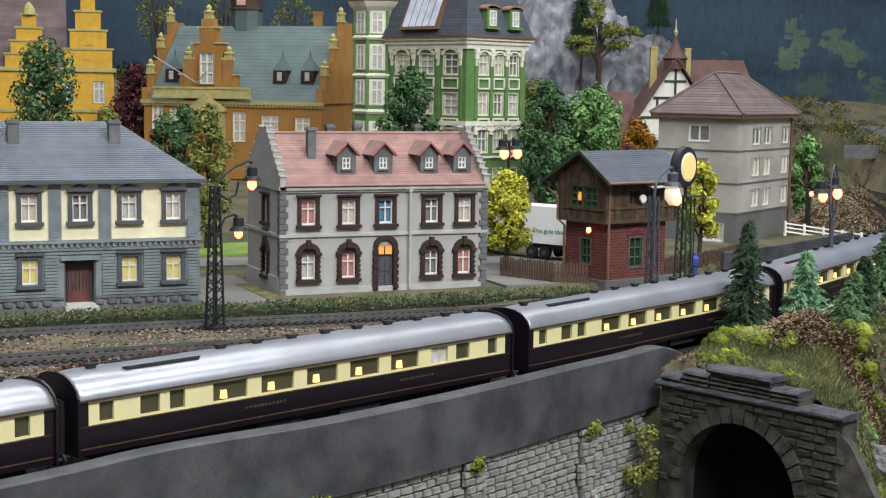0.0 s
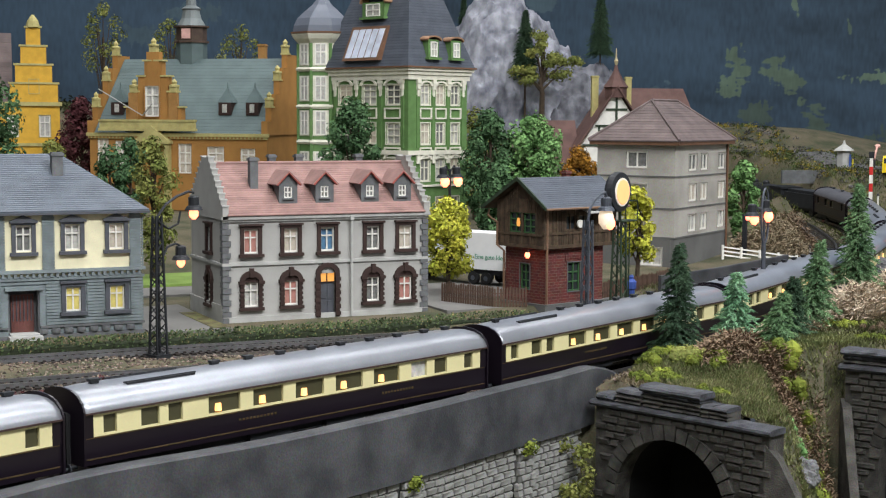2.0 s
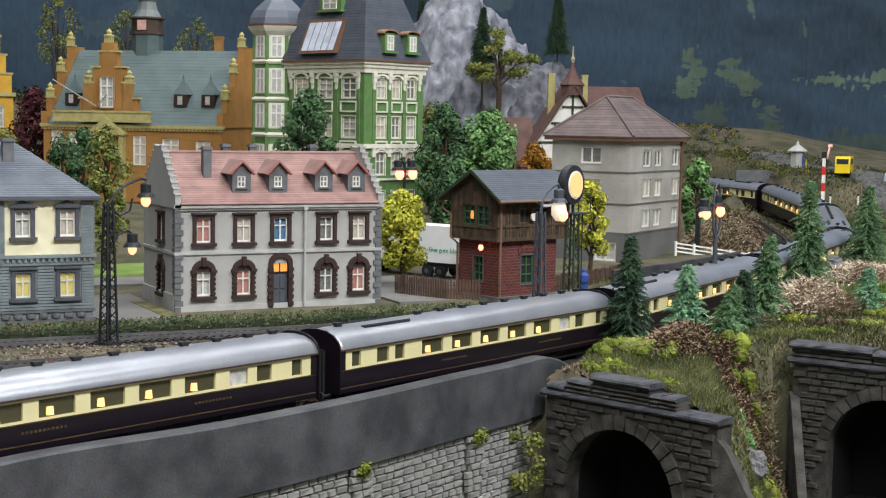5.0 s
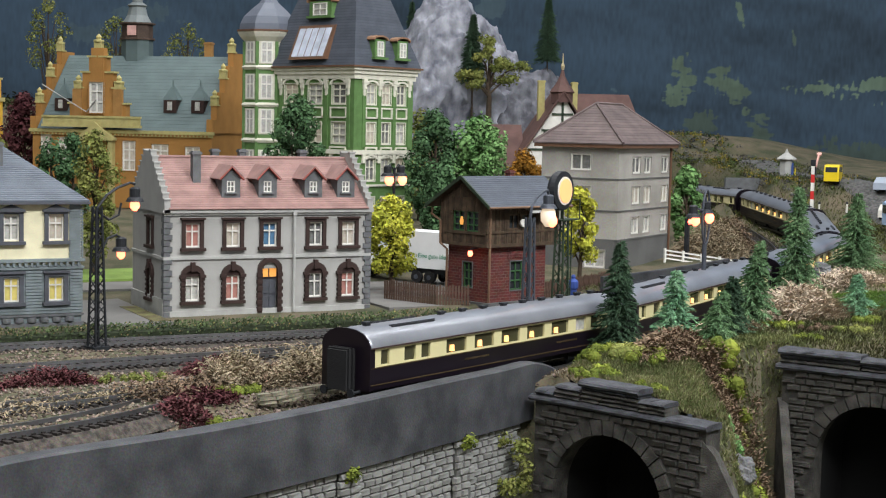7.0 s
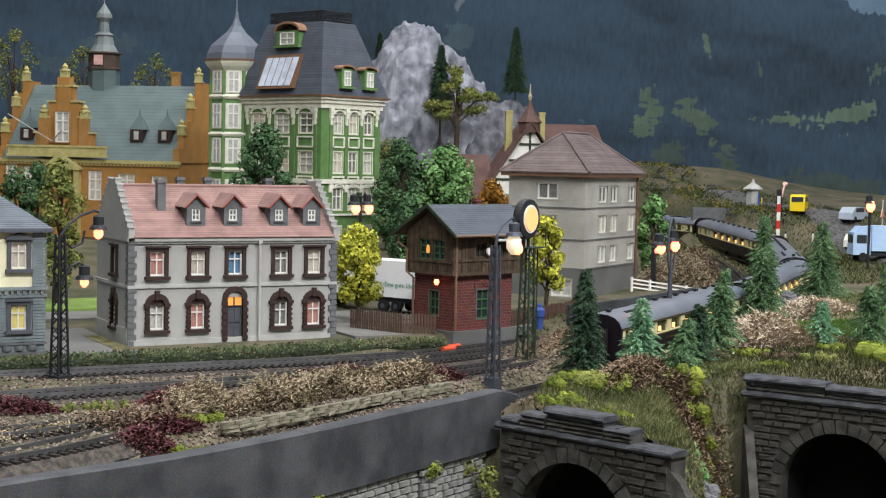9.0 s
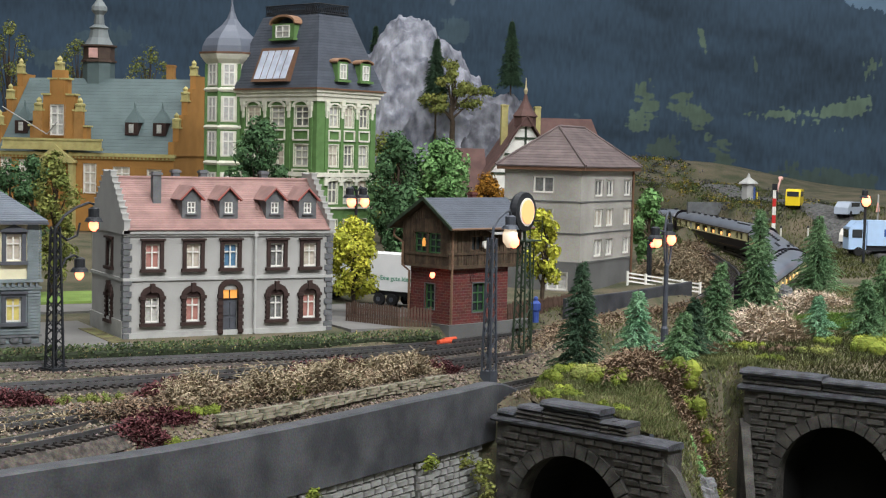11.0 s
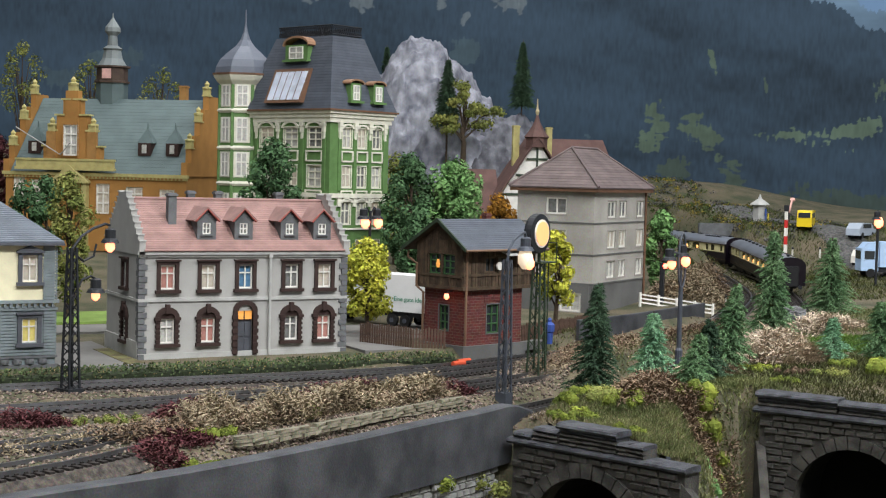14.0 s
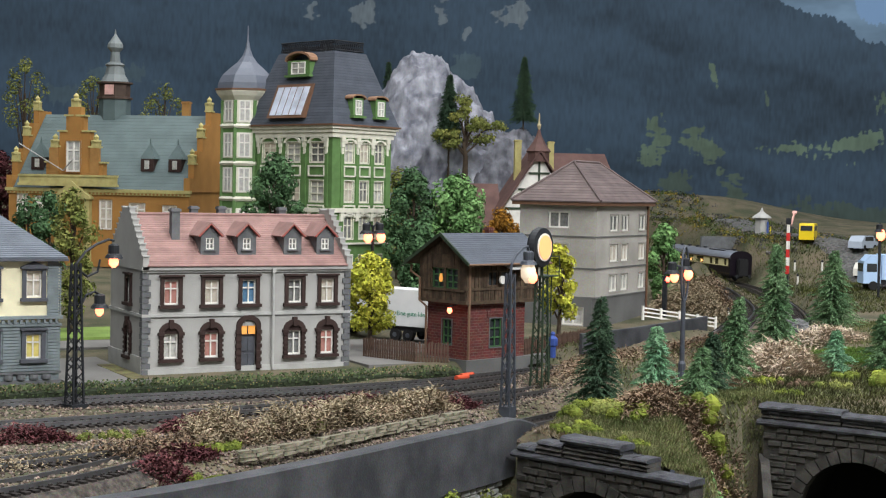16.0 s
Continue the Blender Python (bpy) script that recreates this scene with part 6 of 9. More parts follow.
# ---- yellow gabled house, far left ----
def yellow_house():
    root = thing("gabled_house", 5.9, 92.0, 4.0, -8, "bright yellow gabled house with stepped front and brown roof", "house", "houses of the model town")
    W = 15.0
    ops = [(-2.6, -1.2, 3.4, 6.2), (-2.6, -1.2, 8.4, 11.2), (-6.6, -5.2, 3.4, 6.2), (-6.6, -5.2, 8.4, 11.2), (-10.6, -9.2, 8.4, 11.2)]
    part("wall", Mesh().at(-W, 0, 0).wall(W, 12.6, 0.4, [(a + W, b + W, z, zz) for a, b, z, zz in ops]), YELLOW, root, "bright yellow front wall")
    part("wall", Mesh().box(-0.4, 0, 0.4, 12, 0, 12.6).box(-W, -W + 0.4, 0.4, 12, 0, 12.6), YELLOW, root)
    for a, b, z, zz in ops:
        window(root, (a + b) / 2, z, 1.4, 2.8, PALEY, LIT_W if z < 5 else CUR_W, WHITE, "bare", bar=0.16)
    part("string_course", Mesh().box(-W, 0.2, -0.25, 0, 7.2, 7.6).box(-W, 0.3, -0.35, 0, 12.4, 12.9), PALEY, root)
    for c, top_, w in ((-3.2, 22.5, 6.0), (-10.5, 19.5, 6.0)):
        g = steps(Mesh(), c, w, 12.9, top_, 4, -0.3, 0.5, 1.8)
        part("stepped_gable", g, YELLOW, root, "yellow stepped gable")
        cp = Mesh()
        for k in range(4):
            ww = w + (1.8 - w) * k / 3
            z = 12.9 + (top_ - 12.9) * (k + 1) / 4
            cp.box(c - ww / 2 - 0.2, c + ww / 2 + 0.2, -0.45, 0.6, z - 0.1, z + 0.15)
        cp.lathe(c, 0, [(0.9, top_), (0.7, top_ + 0.8), (0.15, top_ + 1.6)], 8)
        part("gable_coping", cp, PALEY, root)
        window(root, c, 14.0, 1.2, 1.8, PALEY, CUR_D, WHITE, "bare", y=-0.32, bar=0.14)
    rf = Mesh()
    gable_courses(rf, -W - 3, -5.8, 0.3, 12.9, 6, 22, 14)
    part("roof", rf, TOWERROOF, root, "brown tiled roof", kind="stuff")


yellow_house()


# ---- half-timbered house behind the tenement ----
def timber_house():
    root = thing("timbered_house", 70.6, 68.5, 4.4, -20, "half-timbered house with red-brown roof and spire", "house", "houses of the model town")
    W, D = 9.5, 8.0
    part("wall", Mesh().wall(W, 7.2, 0.4), WHITE, root, "white half-timbered gable wall")
    gp = [(0, 7.2), (W, 7.2), (W * 0.5, 14.6)]
    part("gable_wall", Mesh().prism(gp, 0, 0.4), WHITE, root)
    part("wall", Mesh().box(W - 0.4, W, 0.4, D, 0, 7.2).box(0, 0.4, 0.4, D, 0, 7.2), WHITE, root)
    for (xa, za), (xb, zb) in (((0.2, 7.2), (9.3, 7.2)), ((1.9, 9.8), (7.6, 9.8)), ((3.3, 12.0), (6.2, 12.0)), ((2.4, 7.2), (2.4, 9.8)), ((4.75, 7.2), (4.75, 14)), ((7.1, 7.2), (7.1, 9.8)), ((2.4, 7.3), (4.7, 9.7)), ((7.1, 7.3), (4.8, 9.7)), ((0.2, 0), (0.2, 7.2)), ((3, 0), (3, 7.2)), ((6, 0), (6, 7.2)), ((0.2, 4), (9.3, 4)), ((3, 4.1), (6, 7.1))):
        part("timber", Mesh().tube([(xa, -0.02, za), (xb, -0.02, zb)], 0.2, 4), GREENIRON, root)
    rf = Mesh()
    for sx in (0, 1):
        xe, xr = (-0.9 if sx == 0 else W + 0.9), W / 2
        vs = [(xe, -0.9, 6.4), (xe, D, 6.4), (xr, D, 14.9), (xr, -0.9, 14.9), (xe, -0.9, 6.7), (xe, D, 6.7), (xr, D, 15.25), (xr, -0.9, 15.25)]
        rf.add(vs, [(0, 1, 2, 3), (4, 7, 6, 5), (0, 3, 7, 4), (0, 4, 5, 1)])
    RB = mat("red_brown_roof_tile", (0.135, 0.075, 0.065), 0.8, 0.3, 60)
    part("roof", rf, RB, root, "red-brown tiled roof")
    part("roof", Mesh().add([(4.7, 3, 9.5), (17, 3, 9.5), (15.5, 6.5, 15.0), (4.7, 6.5, 15.0), (17, 10, 9.5), (4.7, 10, 9.5)], [(0, 1, 2, 3), (3, 2, 4, 5), (1, 4, 2)]), RB, root)
    part("wing_wall", Mesh().box(9.5, 16.4, 3.4, 9.6, 0, 9.5), WHITE, root)
    part("roof", Mesh().add([(-9.0, 1.5, 4.5), (0.2, 1.5, 4.5), (0.2, 6, 10.5), (-6.0, 6, 10.5)], [(0, 1, 2, 3)]), RB, root)
    part("annex_wall", Mesh().box(-8.2, 0, 2, 8, -1, 4.6), WHITE, root)
    sp = part("spire", Mesh().lathe(W / 2, 0.6, [(1.5, 13.6), (1.5, 14.8), (1.75, 15.0), (1.0, 16.0), (0.4, 17.1), (0.15, 18.0)], 6), RB, root, "small red-brown spire")
    part("spire_tip", Mesh().lathe(W / 2, 0.6, [(0.1, 17.8), (0.3, 18.5), (0.12, 18.9), (0.05, 20.2)], 8), mat("pale_brass_tip", (0.5, 0.42, 0.25), 0.5, 0.2), sp)
    chimney(root, 2.4, 3.4, 10.0, 16.6, 0.9, PALEY)
    chimney(root, 7.2, 4.2, 12.5, 16.5, 0.8, PALEY)


timber_house()


# ---- plants ----
def leaf_cloud(m, clumps, per, size, r, flat=1.0):
    """Small bent leaf patches round the centres of clumps (x, y, z, radius)."""
    for cx, cy, cz, cr in clumps:
        for _ in range(per):
            d = Vector((r.gauss(0, 1), r.gauss(0, 1), r.gauss(0, 1) * flat)).normalized() * cr * r.uniform(0.55, 1.08)
            p = Vector((cx, cy, cz)) + d
            n = (d.normalized() + Vector((r.uniform(-1, 1), r.uniform(-1, 1), r.uniform(-0.4, 1.0))) * 0.7).normalized()
            a = n.orthogonal().normalized()
            a.rotate(Matrix.Rotation(r.uniform(0, 6.28), 3, n))
            b = n.cross(a)
            s = size * r.uniform(0.6, 1.4)
            q = [p - a * s * 0.5, p + b * s * 0.34 + n * s * 0.12, p + a * s * 0.55, p - b * s * 0.34 + n * s * 0.12]
            m.add([tuple(v) for v in q], [(0, 1, 2), (0, 2, 3)])
    return m


def tree(name, x, y, z, h, crown_r, material, label, seed, size=0.42, per=95, n=16, low=0.35, squash=1.0, group="broadleaf trees"):
    r = random.Random(seed)
    size, per = size * 0.66, int(per * 1.9)
    root = thing(name, x, y, z, r.uniform(0, 360), label, "tree", group)
    t = Mesh()
    lean = (r.uniform(-0.4, 0.4), r.uniform(-0.4, 0.4))
    t.tube([(0, 0, -0.6), (lean[0] * 0.3, lean[1] * 0.3, h * 0.3), (lean[0], lean[1], h * 0.75)], max(0.16, h * 0.03), 7, max(0.05, h * 0.008))
    clumps = []
    for k in range(n):
        a, u = 2.4 * k + r.uniform(-0.4, 0.4), (k + 0.5) / n
        zz = h * (low + (1 - low) * u) - crown_r * 0.2
        prof = math.sin(math.pi * min(1, 0.12 + 0.9 * u)) ** 0.6
        rr = crown_r * 0.72 * prof * r.uniform(0.55, 1.1)
        c = (rr * math.cos(a), rr * math.sin(a), zz)
        cr = crown_r * r.uniform(0.30, 0.46) * squash
        clumps.append((*c, cr))
        t.tube([(lean[0] * u, lean[1] * u, h * (0.2 + 0.45 * u)), (c[0] * 0.6, c[1] * 0.6, zz - cr * 0.3), c], 0.09, 5, 0.03)
    part("trunk", t, BARK, root, "brown trunk and limbs")
    part("crown", leaf_cloud(Mesh(), clumps, per, size, r), material, root, "leafy crown with gaps")
    return root


def conifer(x, y, z, h, rad, material, label, seed, lean=0.0, bare=0.05):
    r = random.Random(seed)
    root = thing("spruce", x, y, z - 0.2, 0, label, "tree", "spruces on the hill")
    part("trunk", Mesh().tube([(0, 0, -0.3), (lean * 0.5, 0, h * 0.5), (lean, 0, h)], 0.2, 6, 0.03), BARK, root)
    m = Mesh()
    count = int(h * 46)
    for k in range(count):
        u = (k / count) ** 1.15
        zz = h * (bare + (0.97 - bare) * u) + r.uniform(-0.12, 0.12)
        L = (rad * (1 - u) ** 0.8 + 0.16) * r.uniform(0.62, 1.12) * (1 + 0.12 * math.sin(zz * 2.7 + seed))
        a = 2.39996 * k + r.uniform(-0.4, 0.4)
        ca, sa = math.cos(a), math.sin(a)
        droop, rise = r.uniform(0.25, 0.6), r.uniform(0.05, 0.35)
        num = 10 + int(L * 7)
        for i in range(num):
            f = (i + r.random()) / num
            x0, y0, z0 = lean * zz / h + ca * L * f, sa * L * f, zz + L * (rise * f - droop * f * f) + r.uniform(-0.04, 0.04)
            s_ = (0.24 + 0.16 * (1 - f)) * r.uniform(0.7, 1.3)
            da = a + r.uniform(-1.0, 1.0)
            dz = r.uniform(-0.75, 0.25)
            ex, ey, ez = x0 + math.cos(da) * s_, y0 + math.sin(da) * s_, z0 + dz * s_
            w = 0.048
            wx, wy = -math.sin(da) * w, math.cos(da) * w
            m.add([(x0 - wx, y0 - wy, z0), (x0 + wx, y0 + wy, z0 + 0.03), (ex, ey, ez)], [(0, 1, 2)])
            m.add([(x0, y0, z0 - w), (x0, y0, z0 + w), (ex, ey, ez)], [(0, 1, 2)])
    part("needles", m, material, root, "needle branches in tiers")
    return root


for k, (x, y, z, h, rad, mm, lab, ln) in enumerate((
        (23.2, -24.2, 0.1, 7.2, 1.75, FIRD, "dark green model spruce on the mossy bank", 0.1), (26.8, -25.6, 0.0, 5.5, 1.7, FIRL, "light green model spruce on the mossy bank", 0.0),
        (36.8, -20.9, 0.8, 6.0, 1.9, FIR, "leaning green model spruce on the bank", 0.8), (30.2, -25.2, 0.2, 3.7, 1.7, FIR, "low bushy green model spruce", 0.9),
        (33.0, -23.4, 0.4, 4.2, 1.6, FIRD, "dark bushy model spruce", 0.3), (52.2, -7.9, 1.4, 8.9, 2.1, FIR, "tall green model spruce beside the curve", 0.0),
        (67.0, 1.0, 1.8, 7.4, 2.8, FIR, "broad green model spruce beside the curve", 0.0), (47.8, -19.9, -0.3, 4.4, 1.9, FIRL, "small green model spruce above the portal", 0.0),
        (52.0, -20.6, 0.2, 5.2, 2.0, FIR, "green model spruce above the portal", 0.0), (57.5, -17.0, 0.4, 6.4, 2.1, FIR, "green model spruce above the portal", 0.0))):
    conifer(x, y, z, h, rad, mm, lab, 20 + k, ln)
for k, (x, y, z, h, rad, bare) in enumerate(((92.5, 100, 18.0, 18.2, 2.1, 0.42), (74.1, 112, 20, 15, 1.9, 0.2), (77.6, 97.5, 15, 17.4, 2.3, 0.4))):
    conifer(x, y, z, h, rad, FIRD, "dark slender spruce with a bare brown stem before the backdrop", 50 + k, 0.0, bare)


tree("maple_tree", 22.0, 7.9, 0, 8.4, 2.5, LEAFY, "yellow-green model tree beside the grey house", 1, 0.5, 130, 18, 0.32)
tree("maple_tree", 37.0, 2.2, 0.7, 8.6, 2.0, LEAFY, "yellow-green model tree beside the signal box", 2, 0.55, 90, 13, 0.38)
tree("linden_tree", 41.0, 28.0, 2.6, 12.6, 3.5, LEAFB, "bright green round-crowned model tree", 3, 0.62, 150, 20, 0.42)
tree("oak_tree", 37.0, 30.0, 2.6, 13.4, 3.2, LEAFD, "dark green model tree behind the signal box", 4, 0.6, 140, 20, 0.18)
tree("oak_tree", 35.0, 24.0, 1.6, 9.0, 2.6, LEAFD, "dark green model tree behind the signal box", 14, 0.6, 120, 16, 0.15)
tree("oak_tree", 21.0, 27.3, 1.2, 15.8, 2.9, LEAFD, "dark green model tree behind the grey house", 5, 0.6, 120, 16, 0.5)
tree("birch_tree", 1.4, 26.2, 0.2, 13.0, 2.4, LEAFO, "olive green model tree between the houses", 6, 0.5, 120, 17, 0.2)
tree("birch_tree", -2.0, 28.0, 0.2, 12.2, 2.2, LEAFD, "dark green slim model tree between the houses", 7, 0.5, 110, 16, 0.2)
tree("oak_tree", -8.6, 53.0, 3.5, 15.8, 4.2, LEAFD, "dark green model tree before the yellow house", 8, 0.7, 120, 18, 0.2)
tree("oak_tree", -3.2, 48.0, 3.0, 9.6, 2.4, LEAFO, "olive green model tree before the yellow house", 9, 0.6, 110, 14, 0.15)
tree("oak_tree", 5.6, 52.0, 3.2, 9.6, 2.4, LEAFD, "dark green model tree before the town hall", 19, 0.6, 110, 14, 0.15)
tree("copper_beech", 6.6, 82.0, 4.0, 13.5, 3.6, LEAFR, "dark red copper beech beside the town hall", 10, 0.7, 130, 18, 0.2)
tree("cherry_tree", 60.0, 51.0, 4.2, 7.4, 2.6, LEAFOR, "orange autumn model tree", 11, 0.6, 110, 14, 0.2)
tree("linden_tree", 67.8, 28.6, 1.2, 9.4, 2.1, LEAFB, "green model tree beside the tenement", 12, 0.6, 130, 16, 0.2)
tree("cherry_tree", 44.0, 47.0, 4.0, 12.0, 3.4, LEAFO, "olive yellow model tree behind the palace", 13, 0.6, 110, 15, 0.2)
for k, (x, y, z, h) in enumerate(((26, 112, 10, 20), (16, 112, 10, 22), (36, 110, 10, 19))):
    tree("scots_pine", x, y, z, h, 4.6, LEAFO, "ragged pine with bare lower trunk", 32 + k, 0.55, 45, 13, 0.6, 0.6, "ragged pines")


def spreading_pine(x, y, z, seed):
    """A crooked pine whose limbs reach far out and carry flat tufts."""
    r = random.Random(seed)
    root = thing("scots_pine", x, y, z, 0, "crooked spreading pine with flat olive tufts", "tree", "ragged pines")
    t = Mesh().tube([(0, 0, -3), (0.1, 0, 1.8), (-0.3, 0, 3.4), (0.5, 0.2, 6.5), (0.2, 0, 9.8)], 0.5, 8, 0.12)
    clumps = []
    for ex, ez, n in ((-5.6, 5.0, 5), (-3.2, 3.8, 3), (-2.2, 7.6, 3), (0.3, 10.4, 3), (2.4, 7.4, 3), (5.6, 6.6, 5), (3.6, 4.6, 4), (0.6, 6.2, 3), (-1.0, 9.0, 2)):
        ey = r.uniform(-2.0, 2.0)
        t.tube([(0, 0, min(ez * 0.5, 5)), (ex * 0.5, ey * 0.5, ez - 0.7), (ex, ey, ez)], 0.2, 6, 0.06)
        for q in range(n):
            f = 1 - 0.16 * q
            clumps.append((ex * f + r.uniform(-0.5, 0.5), ey * f + r.uniform(-0.6, 0.6), ez + r.uniform(-0.25, 0.5), r.uniform(0.7, 1.15)))
    part("trunk", t, BARK, root, "brown crooked trunk and limbs")
    part("crown", leaf_cloud(Mesh(), clumps, 110, 0.42, r, 0.55), LEAFO, root, "flat olive needle tufts")


spreading_pine(78.6, 94.0, 17.2, 8)


def strands(name, spots, material, label, length, thick, up, seed, per=5, kind="stuff", cat="dry shrub", base=None):
    """Springy dry fibres: thin bent strips heaped on the ground."""
    r = random.Random(seed)
    m = Mesh()
    zs = heights(spots)
    for i, ((x, y), z) in enumerate(zip(spots, zs)):
        for _ in range(per):
            a = r.uniform(0, 6.28)
            L = length * r.uniform(0.5, 1.3)
            p = Vector((x + r.gauss(0, 0.2), y + r.gauss(0, 0.2), z + (base(x, y) * r.random() if base else r.uniform(0, up))))
            d = Vector((math.cos(a), math.sin(a), r.uniform(-0.2, 1.1))).normalized()
            s = Vector((-d.y, d.x, 0)) * thick
            e = p + d * L * 0.5
            d2 = (d + Vector((r.uniform(-1, 1), r.uniform(-1, 1), r.uniform(-0.9, 0.3))) * 0.8).normalized()
            f = e + d2 * L * 0.5
            k = Vector((0, 0, thick * 1.2))
            m.add([tuple(p - s), tuple(p + s + k), tuple(e + s), tuple(e - s + k), tuple(f)], [(0, 1, 2, 3), (3, 2, 4)])
    return solo(name, m, material, label, cat, kind)


def patch(x0, y0, x1, y1, wid, n, seed):
    r = random.Random(seed)
    out = []
    d = Vector((x1 - x0, y1 - y0))
    c = Vector((-d.y, d.x)).normalized()
    for _ in range(n):
        u, w = r.random(), r.uniform(-1, 1) * wid * (0.6 + 0.4 * math.sin(8 * r.random()))
        out.append((x0 + d.x * u + c.x * w, y0 + d.y * u + c.y * w))
    return out


def disc(x, y, rx, ry, n, seed):
    r = random.Random(seed)
    return [(x + rx * math.sqrt(q) * math.cos(a), y + ry * math.sqrt(q) * math.sin(a)) for q, a in ((r.random(), r.uniform(0, 6.28)) for _ in range(n))]


def dome(cx, cy, rx, ry, h):
    return lambda x, y: max(0.1, h * (1 - ((x - cx) / rx) ** 2 - ((y - cy) / ry) ** 2))


# the overgrown bank between the tracks and the wall
strands("dry_undergrowth", patch(-5, -26.3, 15, -17.6, 1.9, 2600, 1), TAN, "tan dry fibre undergrowth on the bank", 0.55, 0.038, 1.25, 1, 5, "stuff", "dry shrub", lambda x, y: 0.35 + 1.7 * max(0.0, 0.5 + noise.noise(Vector((x * 0.45, y * 0.45, 1.0)))))
strands("brown_undergrowth", patch(-10, -28.5, 16, -16.5, 2.4, 1200, 2), RUST, "brown dry fibre undergrowth on the bank", 0.5, 0.045, 0.9, 2, 4)
strands("tan_tufts", patch(-40, -37.5, -6, -25.5, 2.0, 1100, 3), TAN, "tan dry tufts between the rails", 0.4, 0.04, 0.35, 3, 4)
for k, (x, y, rx, ry, h, n) in enumerate(((-6.4, -28.6, 2.0, 1.0, 0.75, 280), (-13, -21.5, 3.0, 0.9, 0.9, 260), (-2.8, -20.0, 2.4, 1.0, 1.2, 300), (10.5, -15.6, 2.6, 0.9, 1.2, 260), (-18, -22.3, 2.4, 0.9, 0.7, 200), (16.6, -17.6, 1.3, 0.8, 0.9, 140), (7.0, -17.0, 1.6, 0.8, 1.3, 160), (-7.9, -30.9, 1.4, 0.7, 0.8, 150))):
    strands("heather_shrub", disc(x, y, rx, ry, n, 60 + k), LEAFR, "dark red heather shrub beside the track", 0.42, 0.05, 0.8, 60 + k, 5, "", "shrub", dome(x, y, rx, ry, h))
strands("trackside_tufts", patch(27, -11.5, 60, 3.0, 1.8, 1100, 5), RUST, "brown dry tufts along the track", 0.45, 0.045, 0.6, 5, 4)
strands("trackside_weeds", patch(26, -13.5, 62, 2.0, 2.4, 500, 6), TAN, "tan weeds along the track", 0.4, 0.04, 0.5, 6, 4)
for k, (x, y, rx, ry, h, n, mm, lab, L) in enumerate((
        (43.5, -18.6, 3.8, 2.6, 2.3, 1000, ROOTS, "pale tan heap of dry roots", 1.2), (58.0, -8.0, 4.0, 2.4, 1.2, 420, ROOTS, "pale tan heap of dry roots", 1.0),
        (34.5, -21.8, 2.6, 1.2, 0.8, 260, ROOTS, "pale tan heap of dry roots", 0.8),
        (66.0, 21.0, 5.5, 3.0, 3.8, 1100, TAN, "tan lichen bush beside the tenement", 0.7), (72.5, 26.5, 4.2, 3.0, 3.2, 700, RUST, "brown lichen bush beside the curve", 0.7),
        (25.3, -27.6, 2.8, 1.8, 1.5, 900, RUST, "brown fibre scrub on the bank", 0.6), (28.4, -29.6, 2.2, 2.1, 1.5, 800, RUST, "brown fibre scrub on the bank", 0.6),
        (31.5, -29.6, 1.2, 1.5, 1.0, 260, RUST, "brown fibre scrub on the bank", 0.6))):
    strands("dry_shrub", disc(x, y, rx, ry, n, 80 + k), mm, lab, L, 0.05, 0.8, 80 + k, 5, "", "shrub", dome(x, y, rx, ry, h))


def foam(x, y, rx, ry, h, mm, label, seed, size=0.12, n=12, per=210):
    r = random.Random(seed)
    z = height(x, y)
    cl = []
    for _ in range(n):
        a, q = r.uniform(0, 6.28), math.sqrt(r.random())
        px, py = x + rx * q * math.cos(a), y + ry * q * math.sin(a)
        cl.append((px, py, height(px, py) + h * 0.3, h * r.uniform(0.45, 0.75)))
    m = leaf_cloud(Mesh(), cl, per, size, r)
    for px, py, pz, cr in cl:
        vs = []
        for q in range(7):
            th = math.pi * q / 6
            for w in range(9):
                ph = 6.2832 * w / 9
                d = Vector((math.sin(th) * math.cos(ph), math.sin(th) * math.sin(ph), math.cos(th)))
                k = cr * (0.82 + 0.22 * noise.noise(d * 2.2 + Vector((px, py, pz))))
                vs.append((px + d.x * k, py + d.y * k, pz + d.z * k))
        m.add(vs, [(q * 9 + w, (q + 1) * 9 + w, (q + 1) * 9 + (w + 1) % 9, q * 9 + (w + 1) % 9) for q in range(6) for w in range(9)])
    return solo("moss_bush", m, mm, label, "shrub", group="foam bushes on the bank")


